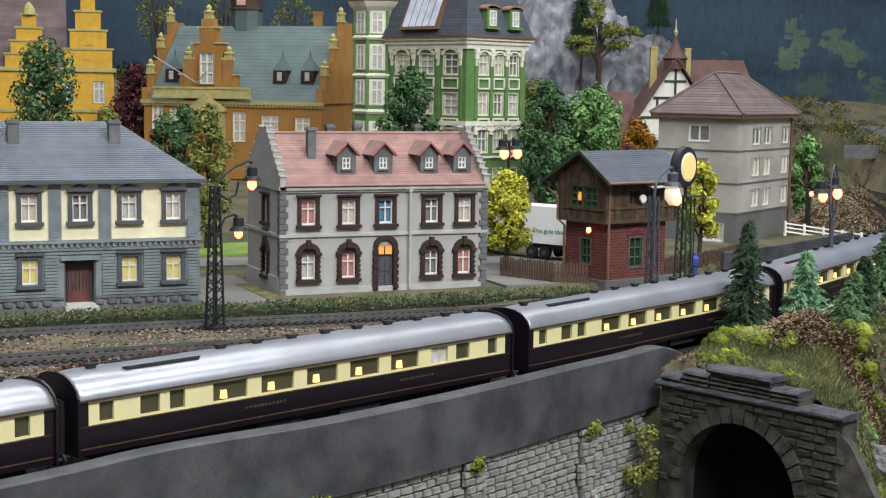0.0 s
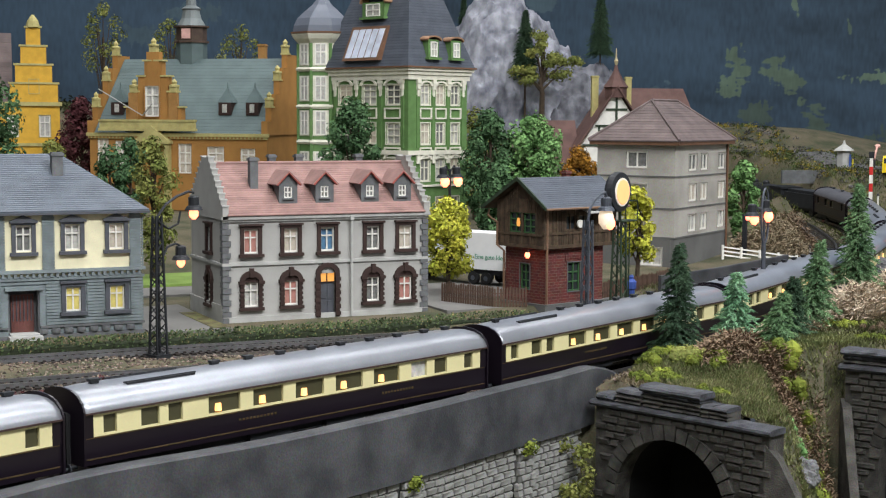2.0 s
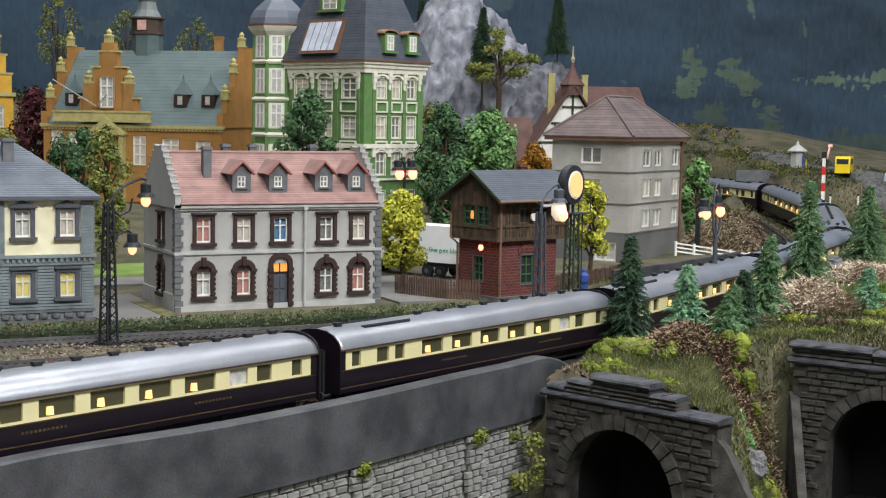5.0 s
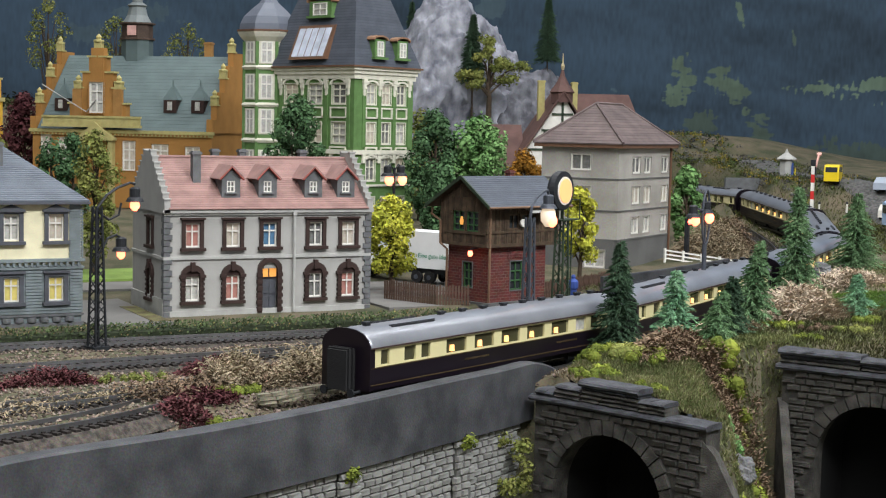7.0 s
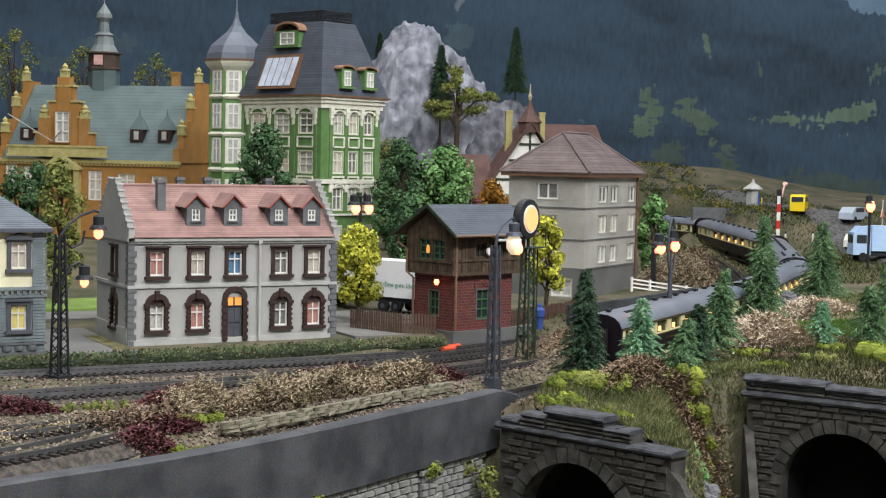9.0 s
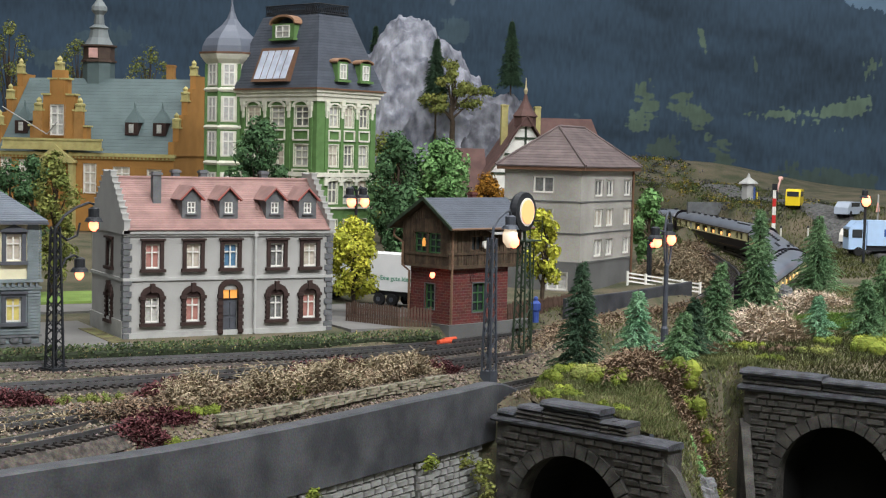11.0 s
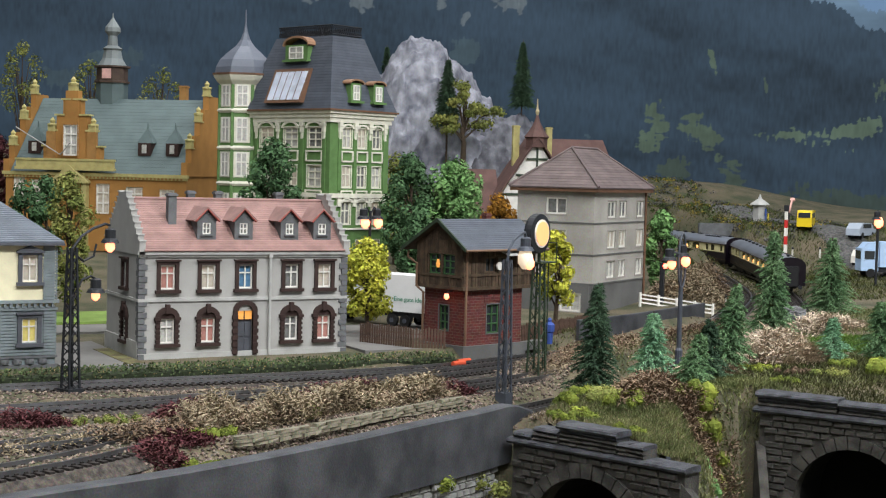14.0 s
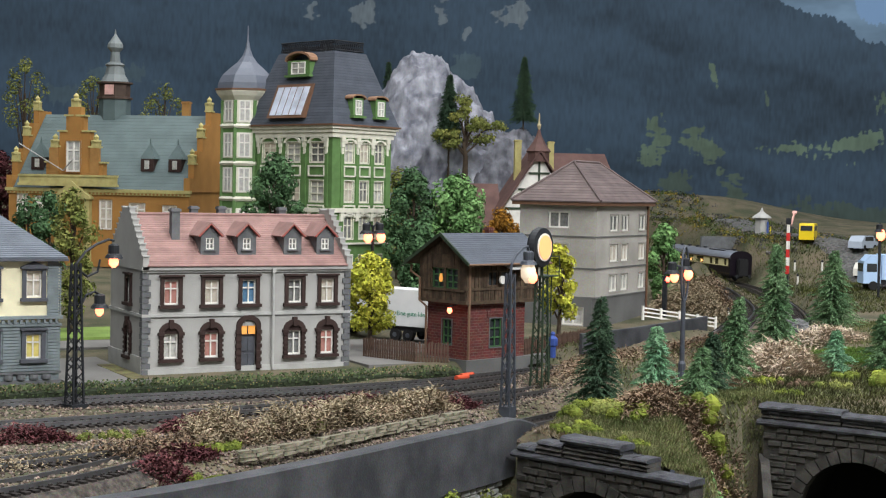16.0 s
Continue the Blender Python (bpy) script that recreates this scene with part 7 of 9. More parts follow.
for k, (x, y, rx, ry, h, mm) in enumerate(((20.6, -26.2, 1.5, 0.9, 0.75, MOSS), (23.0, -28.2, 1.6, 0.8, 0.75, MOSS), (28.6, -33.0, 1.2, 1.4, 0.8, MOSS), (30.4, -30.5, 0.8, 0.9, 0.9, MOSS), (27.0, -31.8, 1.0, 1.0, 0.7, LEAFB), (49.5, -24.5, 1.6, 1.4, 1.0, MOSS), (52.5, -25, 1.8, 1.4, 1.2, MOSS), (46.5, -22.5, 1.0, 0.9, 0.6, MOSS), (38.8, -22.0, 2.0, 1.0, 0.5, MOSS), (54.5, -22, 1.6, 1.4, 1.3, LEAFB), (19.2, -28.8, 0.9, 1.2, 0.5, MOSS), (17.6, -29.2, 0.8, 1.4, 0.45, MOSS), (19.6, -33.0, 0.7, 1.5, 0.4, MOSS), (24.8, -36.6, 0.9, 0.9, 0.7, MOSS), (27.6, -36.4, 0.8, 0.8, 0.7, LEAFB), (31.2, -33.2, 0.7, 0.8, 0.6, MOSS), (40.5, -24.0, 1.6, 0.9, 0.4, RUST), (37.6, -26.0, 1.2, 0.8, 0.4, MOSS))):
    foam(x, y, rx, ry, h, mm, {MOSS: "yellow-green foam bush on the bank", RUST: "brown foam bush on the bank"}.get(mm, "bright green foam bush on the bank"), 120 + k)


def blades(name, spots, material, label, h, seed):
    r = random.Random(seed)
    m = Mesh()
    for (x, y), z in zip(spots, heights(spots)):
        a, s = r.uniform(0, 6.28), h * r.uniform(0.5, 1.5)
        w = 0.05
        tx, ty = r.gauss(-0.35, 0.5) * s, r.gauss(-0.45, 0.5) * s
        m.add([(x - w * math.cos(a), y - w * math.sin(a), z - 0.05), (x + w * math.cos(a), y + w * math.sin(a), z - 0.05), (x + tx, y + ty, z + s)], [(0, 1, 2)])
    return solo(name, m, material, label, "grass", "stuff")


for k, (x, y, rx, ry, h, mm) in enumerate(((-5.6, -31.0, 1.4, 0.7, 0.5, MOSS), (-4.2, -27.6, 1.2, 0.6, 0.6, MOSS), (3.0, -22.6, 1.2, 0.7, 0.9, LEAFO), (8.0, -21.0, 1.3, 0.7, 0.9, HEDGE), (12.6, -17.4, 1.8, 0.8, 1.2, HEDGE), (-9.0, -21.4, 2.6, 0.7, 0.5, LEAFO), (21.8, -27.2, 1.3, 0.8, 0.8, LEAFO), (26.2, -27.4, 1.4, 0.9, 0.9, LEAFO), (29.2, -28.6, 1.0, 1.2, 1.1, MOSS), (47.5, -26.0, 1.5, 1.1, 1.2, MOSS), (50.5, -27.5, 1.8, 1.3, 1.4, MOSS), (43.0, -24.6, 1.6, 0.8, 0.5, LEAFO))):
    foam(x, y, rx, ry, h, mm, {MOSS: "yellow-green foam bush on the bank", LEAFO: "olive foam bush on the bank"}.get(mm, "dark green foam bush on the bank"), 160 + k)
rg = random.Random(9)
def clear_of_bores(pts):
    out = []
    for x, y in pts:
        ok = True
        for px_, py_, head, ox in ((14.55, -28.51, -71, 5.6), (33.85, -28.2, -62, 6.4)):
            c, s = math.cos(radians(head)), math.sin(radians(head))
            lx, ly = (x - px_) * c + (y - py_) * s, -(x - px_) * s + (y - py_) * c
            ok = ok and not (-0.6 < lx < 13.4 and -2 < ly < 1.5)
        if ok:
            out.append((x, y))
    return out


slope_spots = clear_of_bores([(rg.uniform(18, 36), rg.uniform(-43, -22)) for _ in range(42000)] + [(rg.uniform(18.5, 35.5), rg.uniform(-41.5, -26)) for _ in range(46000)])
blades("slope_grass", slope_spots, GRASS, "dull green static grass on the slope between the portals", 0.24, 11)
blades("hill_grass", [(rg.uniform(34, 75), rg.uniform(-28, 4)) for _ in range(30000)], GRASS, "dull green static grass on the hill", 0.3, 12)
blades("lawn_grass", disc(53.0, -14.0, 5.0, 3.6, 16000, 13), leaf_mat("fresh_green_grass", (0.24, 0.38, 0.09), (0.14, 0.26, 0.06)), "fresh green grass patch on the hill", 0.25, 13)
blades("portal_top_grass", clear_of_bores([(rg.uniform(36, 62), rg.uniform(-46, -20)) for _ in range(26000)]), leaf_mat("dark_olive_grass", (0.13, 0.135, 0.055), (0.06, 0.06, 0.03)), "dark olive grass above the portal", 0.3, 16)
rl = spline([(101, 24), (106, 34), (110.5, 42), (113, 51), (114, 62), (113, 74)], 8)
rd = Mesh()
for i, p in enumerate(rl):
    d = (rl[min(i + 1, len(rl) - 1)] - rl[max(i - 1, 0)]).normalized()
    for k in range(7):
        q = p + Vector((-d.y, d.x, 0)) * (3 - k) * 0.95
        rd.v.append((q.x, q.y, height(q.x, q.y) + (0.42 if 0 < k < 6 else -0.4)))
    if i:
        rd.f += [(7 * i - 7 + k, 7 * i - 6 + k, 7 * i + 1 + k, 7 * i + k) for k in range(6)]
solo("road_far", rd, mat("grey_gravel_road", (0.16, 0.158, 0.152), 0.95, 0.5, 250, 0.9, col2=(0.06, 0.06, 0.058)), "grey gravel road climbing beyond the curve", kind="structure", smooth=True)
blades("bank_scatter", clear_of_bores([(rg.uniform(16, 30), rg.uniform(-38, -22)) for _ in range(15000)]), TAN, "tan straw scatter on the bank", 0.22, 14)
blades("far_grass", [(rg.uniform(76, 122), rg.uniform(14, 84)) for _ in range(60000)], leaf_mat("mixed_far_grass", (0.17, 0.19, 0.06), (0.07, 0.08, 0.035), 0.7), "green and brown grass beyond the curve", 0.32, 15)
r3 = random.Random(31)
for nm_, cols_, num_, lab_ in (("yellow_scrub", ((0.30, 0.24, 0.05), (0.15, 0.12, 0.03)), 900, "yellow-olive scatter on the back hillside"), ("grey_scrub", ((0.16, 0.155, 0.15), (0.06, 0.06, 0.06)), 1500, "grey stony scatter on the back hillside"), ("green_scrub", ((0.10, 0.14, 0.045), (0.045, 0.065, 0.025)), 1100, "dark green scatter on the back hillside")):
    scrub = [(r3.uniform(60, 122), r3.uniform(50, 112)) for _ in range(num_)]
    scrub = [(x, y) for x, y in scrub if (x - 100 > 3.2 or x < 88 or y > 96) and noise.noise(Vector((x * 0.11, y * 0.11, num_))) > -0.25]
    sm_ = Mesh()
    for (x, y), z in zip(scrub, heights(scrub)):
        leaf_cloud(sm_, [(x, y, z + 0.1, r3.uniform(0.35, 0.9))], 22, 0.3, r3, 0.6)
    solo(nm_, sm_, leaf_mat(nm_ + "_leaves", *cols_, 0.7), lab_, "scrub", "stuff")
scrub = [(r3.uniform(-60, 118), r3.uniform(96, 134)) for _ in range(520)]
sm_ = Mesh()
for x, y in scrub:
    up_ = float(smooth01((y - 88 - max(0, x - 60) * 0.28) / 22))
    leaf_cloud(sm_, [(x, y, 2.0 + 14 * up_ + 0.6, r3.uniform(0.8, 1.9))], 24, 0.7, r3, 0.8)
solo("back_scrub", sm_, leaf_mat("dark_olive_scrub", (0.075, 0.085, 0.035), (0.035, 0.045, 0.025)), "dark olive scrub below the backdrop", "scrub", "stuff")


def hedge(pts, w, h, label, seed):
    r = random.Random(seed)
    m, core = Mesh(), Mesh()
    line = spline(pts, 14)
    for a, b in zip(line, line[1:]):
        for _ in range(int((b - a).length * 130)):
            p = a.lerp(b, r.random())
            d = (b - a).normalized()
            o = r.uniform(-1, 1)
            q = p + Vector((-d.y, d.x, 0)) * o * w
            z = h * (1 - 0.35 * o * o) * r.uniform(0.15, 1.08)
            n = Vector((r.uniform(-1, 1), r.uniform(-1.6, 0.4), r.uniform(0, 1))).normalized()
            e = n.orthogonal().normalized() * 0.10 * r.uniform(0.7, 1.4)
            f = n.cross(e)
            c = Vector((q.x, q.y, z))
            m.add([tuple(c - e), tuple(c + f * 0.7), tuple(c + e), tuple(c - f * 0.7)], [(0, 1, 2, 3)])
    root = thing("hedge", 0, 0, -0.62, 0, label, "hedge")
    # filler core, leaf green darkened to stand for shade between the leaves
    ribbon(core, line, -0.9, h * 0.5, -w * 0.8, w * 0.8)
    part("hedge_core", core, mat("hedge_shade_core", (0.03, 0.04, 0.02), 0.95, 0.3), root)
    part("hedge_leaves", m, HEDGE, root, kind="stuff")
    dry = Mesh()
    for v in range(0, len(m.v) - 4, 24):
        q = [Vector(p) for p in m.v[v:v + 4]]
        q = [q[0].lerp(p, 0.62) for p in q]
        dry.add([tuple(p + Vector((0.05, -0.12, 0.05))) for p in q], [(0, 1, 2, 3)])
    part("dry_leaves", dry, leaf_mat("dry_hedge_leaf", (0.34, 0.27, 0.12), (0.16, 0.13, 0.06)), root, "dry tan leaves in the hedge", kind="stuff")
    return root


hedge([(-45, -4.7), (-24, -4.7), (-10, -4.7), (2, -4.6), (12, -4.4), (19, -3.9), (23.5, -4.4)], 0.85, 0.9, "dark clipped hedge along the track", 5)


# ---- rocks ----
def crag(x, y, z, parts_, label, seed, material=None):
    r = random.Random(seed)
    m = Mesh()
    for ox, oy, oz, sx, sy, sz in parts_:
        nu, nv = 26, 18
        vs = []
        for j in range(nv + 1):
            th = math.pi * j / nv
            for i in range(nu):
                ph = 2 * math.pi * i / nu
                d = Vector((math.sin(th) * math.cos(ph), math.sin(th) * math.sin(ph), math.cos(th)))
                k = 1 + 0.34 * noise.fractal(d * 1.7 + Vector((seed, ox, oy)), 0.9, 2.2, 5) + 0.10 * noise.noise(Vector((d.x * 4, d.y * 4, d.z * 14)))
                vs.append((ox + d.x * sx * k, oy + d.y * sy * k, oz + d.z * sz * k))
        fs = [(j * nu + i, (j + 1) * nu + i, (j + 1) * nu + (i + 1) % nu, j * nu + (i + 1) % nu) for j in range(nv) for i in range(nu)]
        m.add(vs, fs)
    ob = solo("rock", m, material or ROCK, label, "rock", group="rocks")
    ob.location = (x * CM, y * CM, z * CM)
    return ob


def massif(profile, yc, half, base, material, label, seed, rough):
    """A lumpy plaster rock: a ridge whose heights are given along x, rounded to both sides."""
    xs_, hs_ = zip(*profile)
    nu, nv = 110, 70
    m = Mesh()
    for i in range(nu + 1):
        x = xs_[0] + (xs_[-1] - xs_[0]) * i / nu
        top_ = float(np.interp(x, xs_, hs_)) - base
        for j in range(nv + 1):
            a = math.pi * j / nv
            n = Vector((0.0, -math.cos(a), math.sin(a)))
            p = Vector((x, yc - half * math.cos(a), base + top_ * math.sin(a) ** 0.75))
            q = Vector((x * 0.16, p.y * 0.16, p.z * 0.16 + seed))
            lump = (1 - 2 * abs(noise.noise(q))) * 0.9 + (1 - 2 * abs(noise.noise(q * 2.3))) * 0.55 + noise.fractal(q * 4, 0.8, 2.1, 4) * 0.7
            p += (n + Vector((0.35 * noise.noise(q * 1.7), 0, 0))) * (lump - 0.6) * rough
            m.v.append(tuple(p))
    m.f = [(i * (nv + 1) + j, (i + 1) * (nv + 1) + j, (i + 1) * (nv + 1) + j + 1, i * (nv + 1) + j + 1) for i in range(nu) for j in range(nv)]
    return solo("crag", m, material, label, "rock", group="rocks", smooth=True)


massif([(68, 12), (70, 24), (72, 31), (74.5, 35), (78, 35.4), (82, 32.5), (85, 30), (88, 26.5), (91, 22), (94, 14)], 106, 8, 9, ROCK, "pale blue-grey craggy plaster rock before the backdrop", 3.0, 1.3)
massif([(80, 10), (83, 19), (87, 23.5), (92, 24.2), (96, 22), (100, 19), (105, 14), (108, 9)], 102.5, 7, 8, ROCKG, "grey lower shoulder of plaster rock", 8.0, 1.1)
BOULDER = mat("dark_grey_boulder", (0.16, 0.16, 0.165), 0.95, 0.35, 80, 0.6)
crag(62.5, 1.0, 1.4, [(0, 0, 0.2, 1.3, 1.0, 0.9)], "small grey boulder beside the curve", 5, BOULDER)
crag(26.4, -33.4, height(26.4, -33.4) - 0.2, [(0, 0, 0, 0.95, 0.9, 1.0)], "small grey boulder above the portal", 6, BOULDER)


# ---- streets and yards ----
def slab(name, pts, z0, z1, material, label):
    m = Mesh()
    n = len(pts)
    m.add([(x, y, z0) for x, y in pts] + [(x, y, z1) for x, y in pts], [tuple(range(n - 1, -1, -1)), tuple(range(n, 2 * n))] + [(i, (i + 1) % n, (i + 1) % n + n, i + n) for i in range(n)])
    return solo(name, m, material, label, kind="structure")


slab("road", [(-60, 15), (20, 15), (20, 20.5), (-60, 20.5)], -0.6, 0.42, STREET, "grey model street behind the houses")
slab("pavement", [(-6.2, -3.6), (-0.4, -3.6), (-0.4, 15), (-6.2, 15)], -0.6, 0.1, STREET, "grey yard between the two houses")
slab("lawn", [(-6.2, 21), (20, 21), (20, 30), (-6.2, 30)], -0.6, 0.62, LAWN, "light green lawn beyond the street")
slab("yard", [(17.2, -2.0), (24.2, -2.0), (33, 6), (33, 16), (17.2, 16)], -0.8, 0.28, STREET, "grey yard beside the grey house")
solo("lawn_patch", Mesh().box(-1.7, -0.45, -3.0, 6.0, -0.3, 0.14), mat("mossy_brown_lawn", (0.20, 0.20, 0.08), 0.95, 0.5, 90, 0.8, col2=(0.10, 0.08, 0.045)), "narrow green lawn beside the grey house", kind="structure")


# ---- lamps ----
def lattice(m, x, y, z0, z1, w0, w1, bays):
    cs = [(-1, -1), (1, -1), (1, 1), (-1, 1)]
    for a, b in cs:
        m.tube([(x + a * w0, y + b * w0, z0), (x + a * w1, y + b * w1, z1)], 0.085, 4)
    for k in range(bays):
        u, v = k / bays, (k + 1) / bays
        wa, wb = w0 + (w1 - w0) * u, w0 + (w1 - w0) * v
        za, zb = z0 + (z1 - z0) * u, z0 + (z1 - z0) * v
        for i in range(4):
            (a, b), (c, d) = cs[i], cs[(i + 1) % 4]
            if k % 2:
                a, b, c, d = c, d, a, b
            m.tube([(x + a * wa, y + b * wa, za), (x + c * wb, y + d * wb, zb)], 0.045, 4)
    return m


def bulb(parent, x, y, z, r=0.2):
    return part("bulb", Mesh().lathe(x, y, [(r * 0.35, z - r * 1.5), (r * 0.95, z - r * 0.8), (r, z), (r * 0.6, z + r * 0.9)], 12), BULB, parent, "warm glowing bulb", smooth=True)


def shade(parent, x, y, z, material=None):
    return part("lamp_shade", Mesh().lathe(x, y, [(0.62, z), (0.5, z + 0.22), (0.36, z + 0.32), (0.36, z + 0.85), (0.2, z + 0.95)], 14), material or BLACK, parent, "dark lamp housing")


def yard_lamp():
    root = thing("lattice_lamp", -7.2, -9.1, -0.8, 22, "dark lattice lamp mast with two lit lamps", "street lamp", "lamps of the layout")
    part("mast", lattice(Mesh(), 0, 0, 0, 9.4, 0.42, 0.2, 16), BLACK, root)
    part("mast_foot", Mesh().box(-0.6, 0.6, -0.6, 0.6, -0.3, 0.3), BLACK, root)
    part("arm", Mesh().tube([(0, 0, 9.3), (0.7, 0, 10.1), (1.6, 0, 10.6), (2.6, 0, 10.9), (3.0, 0, 10.8)], 0.09, 6).tube([(0.15, 0, 9.0), (0.9, 0, 8.5), (1.7, 0, 8.8), (1.9, 0, 9.6)], 0.08, 6), BLACK, root)
    part("arm", Mesh().tube([(0, 0, 6.2), (0.4, 0, 6.6), (0.8, 0, 7.3), (1.5, 0, 7.5), (1.9, 0, 7.3)], 0.08, 6), BLACK, root)
    s = shade(root, 3.0, 0, 9.65)
    bulb(s, 3.0, 0, 9.5, 0.32)
    s = shade(root, 1.9, 0, 6.4)
    bulb(s, 1.9, 0, 6.3, 0.28)


yard_lamp()


def track_lamp():
    root = thing("lattice_lamp", 19.3, -19.3, -0.9, 25, "blue-grey lattice mast with a lit yard lamp", "street lamp", "lamps of the layout")
    part("mast", lattice(Mesh(), 0, 0, 0, 9.2, 0.34, 0.2, 11), STEEL, root)
    part("mast_foot", Mesh().box(-0.42, 0.42, -0.42, 0.42, -0.5, 0.3), STEEL, root)
    part("arm", Mesh().tube([(0, 0, 9.1), (0.15, 0, 9.9), (0.7, 0, 10.5), (1.5, 0, 10.9), (2.0, 0, 11.0), (2.15, 0, 10.7)], 0.1, 6), STEEL, root)
    s = shade(root, 2.15, 0, 9.75, STEEL)
    part("globe", Mesh().lathe(2.15, 0, [(0.2, 8.5), (0.5, 8.9), (0.52, 9.4), (0.38, 9.8)], 12), mat("milky_glass_globe", (0.75, 0.7, 0.6), 0.2, 0.05, 50, 0, glow=(1.0, 0.75, 0.5), power=0.6), s, smooth=True)
    bulb(s, 2.15, -0.35, 9.0, 0.34)


track_lamp()


def distant_signal():
    root = thing("disc_signal", 26.1, -12.4, -0.9, 28, "green lattice distant signal with an orange disc", "railway signal")
    part("mast", lattice(Mesh(), 0, 0, 0, 8.6, 0.5, 0.3, 12), GREENIRON, root)
    ld = Mesh().tube([(0.95, 0, 0), (0.95, 0, 8.6)], 0.05, 4).tube([(1.45, 0, 0), (1.45, 0, 8.6)], 0.05, 4)
    for k in range(18):
        ld.tube([(0.95, 0, 0.4 + k * 0.46), (1.45, 0, 0.4 + k * 0.46)], 0.035, 4)
    part("ladder", ld, GREENIRON, root, "thin green ladder")
    pf = Mesh().box(-0.7, 1.7, -0.5, 0.5, 8.5, 8.6)
    for a, b in ((-0.7, -0.5), (1.7, -0.5), (1.7, 0.5), (-0.7, 0.5)):
        pf.tube([(a, b, 8.6), (a, b, 10.0)], 0.04, 4)
    pf.tube([(-0.7, -0.5, 10.0), (1.7, -0.5, 10.0), (1.7, 0.5, 10.0)], 0.04, 4)
    part("platform", pf, GREENIRON, root)
    part("pole", Mesh().tube([(0, 0, 8.5), (0, 0, 11.8)], 0.12, 6), GREENIRON, root)
    part("disc_rim", Mesh().at(-0.7, 0, 10.7, 0, 90).lathe(0, 0, [(1.36, -0.12), (1.46, 0.1), (1.42, 0.5), (1.04, 0.56)], 28), BLACK, root, "black disc rim")
    part("disc", Mesh().at(-0.7, 0, 10.7, 0, 90).lathe(0, 0, [(1.0, 0.1), (1.02, 0.62)], 28), WHITE, root, "white outer ring")
    # the disc is no lamp: its emission stands for lamplight falling on it
    part("disc", Mesh().at(-0.7, 0, 10.7, 0, 90).lathe(0, 0, [(0.86, 0.1), (0.88, 0.68)], 28), mat("orange_signal_disc", (0.75, 0.30, 0.10), 0.5, 0.1, 60, 0, glow=(1.0, 0.48, 0.22), power=0.9), root, "orange disc with lamplight put in as glow")


distant_signal()


def ring_lamp(x, y, z, h, label):
    root = thing("ring_lamp", x, y, z, 25, label, "street lamp", "lamps of the layout")
    part("post", Mesh().lathe(0, 0, [(0.3, -0.5), (0.3, 0.6), (0.2, 0.8), (0.18, h)], 10), STEEL, root)
    a = Mesh()
    pts = [(0.95 * math.cos(q) * 0.62 + 0.1, 0, h + 2.0 + 2.15 * math.sin(q)) for q in [6.283 * k / 26 for k in range(27)]]
    part("ring", a.tube(pts, 0.09, 6), STEEL, root, "oval iron ring")
    part("arm", Mesh().tube([(-0.5, 0, h + 2.6), (-1.4, 0, h + 2.75), (-2.0, 0, h + 2.4)], 0.08, 6).tube([(0, 0, h), (0, 0, h + 3.6)], 0.09, 6), STEEL, root)
    s = shade(root, 0.1, 0, h + 2.35)
    bulb(s, 0.1, -0.3, h + 2.1, 0.36)
    s = shade(root, -2.0, 0, h + 2.1)
    bulb(s, -2.0, -0.2, h + 1.95, 0.34)


ring_lamp(40.0, -11.2, 0.0, 5.6, "grey post lamp with an oval ring and two lit bulbs")


def post_lamp(x, y, z, h, arms, label, s_=1.0):
    root = thing("post_lamp", x, y, z, 25, label, "street lamp", "lamps of the layout")
    part("post", Mesh().tube([(0, 0, -0.5), (0, 0, h)], 0.13 * s_, 8), BLACK, root)
    for ax in arms:
        part("arm", Mesh().tube([(0, 0, h - 0.3), (ax * 0.6, 0, h + 0.3), (ax, 0, h + 0.1)], 0.07, 6), BLACK, root)
        s = shade(root, ax, 0, h - 0.75)
        bulb(s, ax, -0.2, h - 0.95, 0.4 * s_)


post_lamp(24.6, 13.2, 0.2, 10.4, (-0.9, 0.9), "black street lamp with two lit heads")
post_lamp(93.5, 22.0, 2.2, 8.6, (-0.3,), "black street lamp beside the far road", 1.3)
post_lamp(104.5, 27.5, 3.0, 9.2, (1.6,), "black street lamp beside the far road", 1.5)


# ---- semaphore ----
def semaphore():
    root = thing("semaphore_signal", 96.2, 40.6, 2.0, 40, "red and white banded semaphore signal with raised arm", "railway signal")
    RED = mat("signal_red_paint", (0.55, 0.03, 0.025), 0.5, 0.1)
    for k in range(8):
        part("mast_band", Mesh().box(-0.26, 0.26, -0.2, 0.2, k * 1.05 - (1 if k == 0 else 0), (k + 1) * 1.05), [RED, WHITE][k % 2] if k > 1 else BLACK, root)
    part("lamp_box", Mesh().box(-0.1, 0.7, -0.35, 0.35, 7.4, 8.3).box(-0.3, 0.3, -0.3, 0.3, 8.4, 9.2), BLACK, root)
    part("arm", Mesh().at(0, -0.3, 8.3, 0, 0, -32).box(0, 3.0, -0.08, 0.08, -0.2, 0.2).lathe(3.0, 0, [(0.32, -0.1), (0.32, 0.1)], 12), mat("pale_pink_signal_arm", (0.75, 0.42, 0.36), 0.5, 0.15), root, "pale red signal arm")


semaphore()


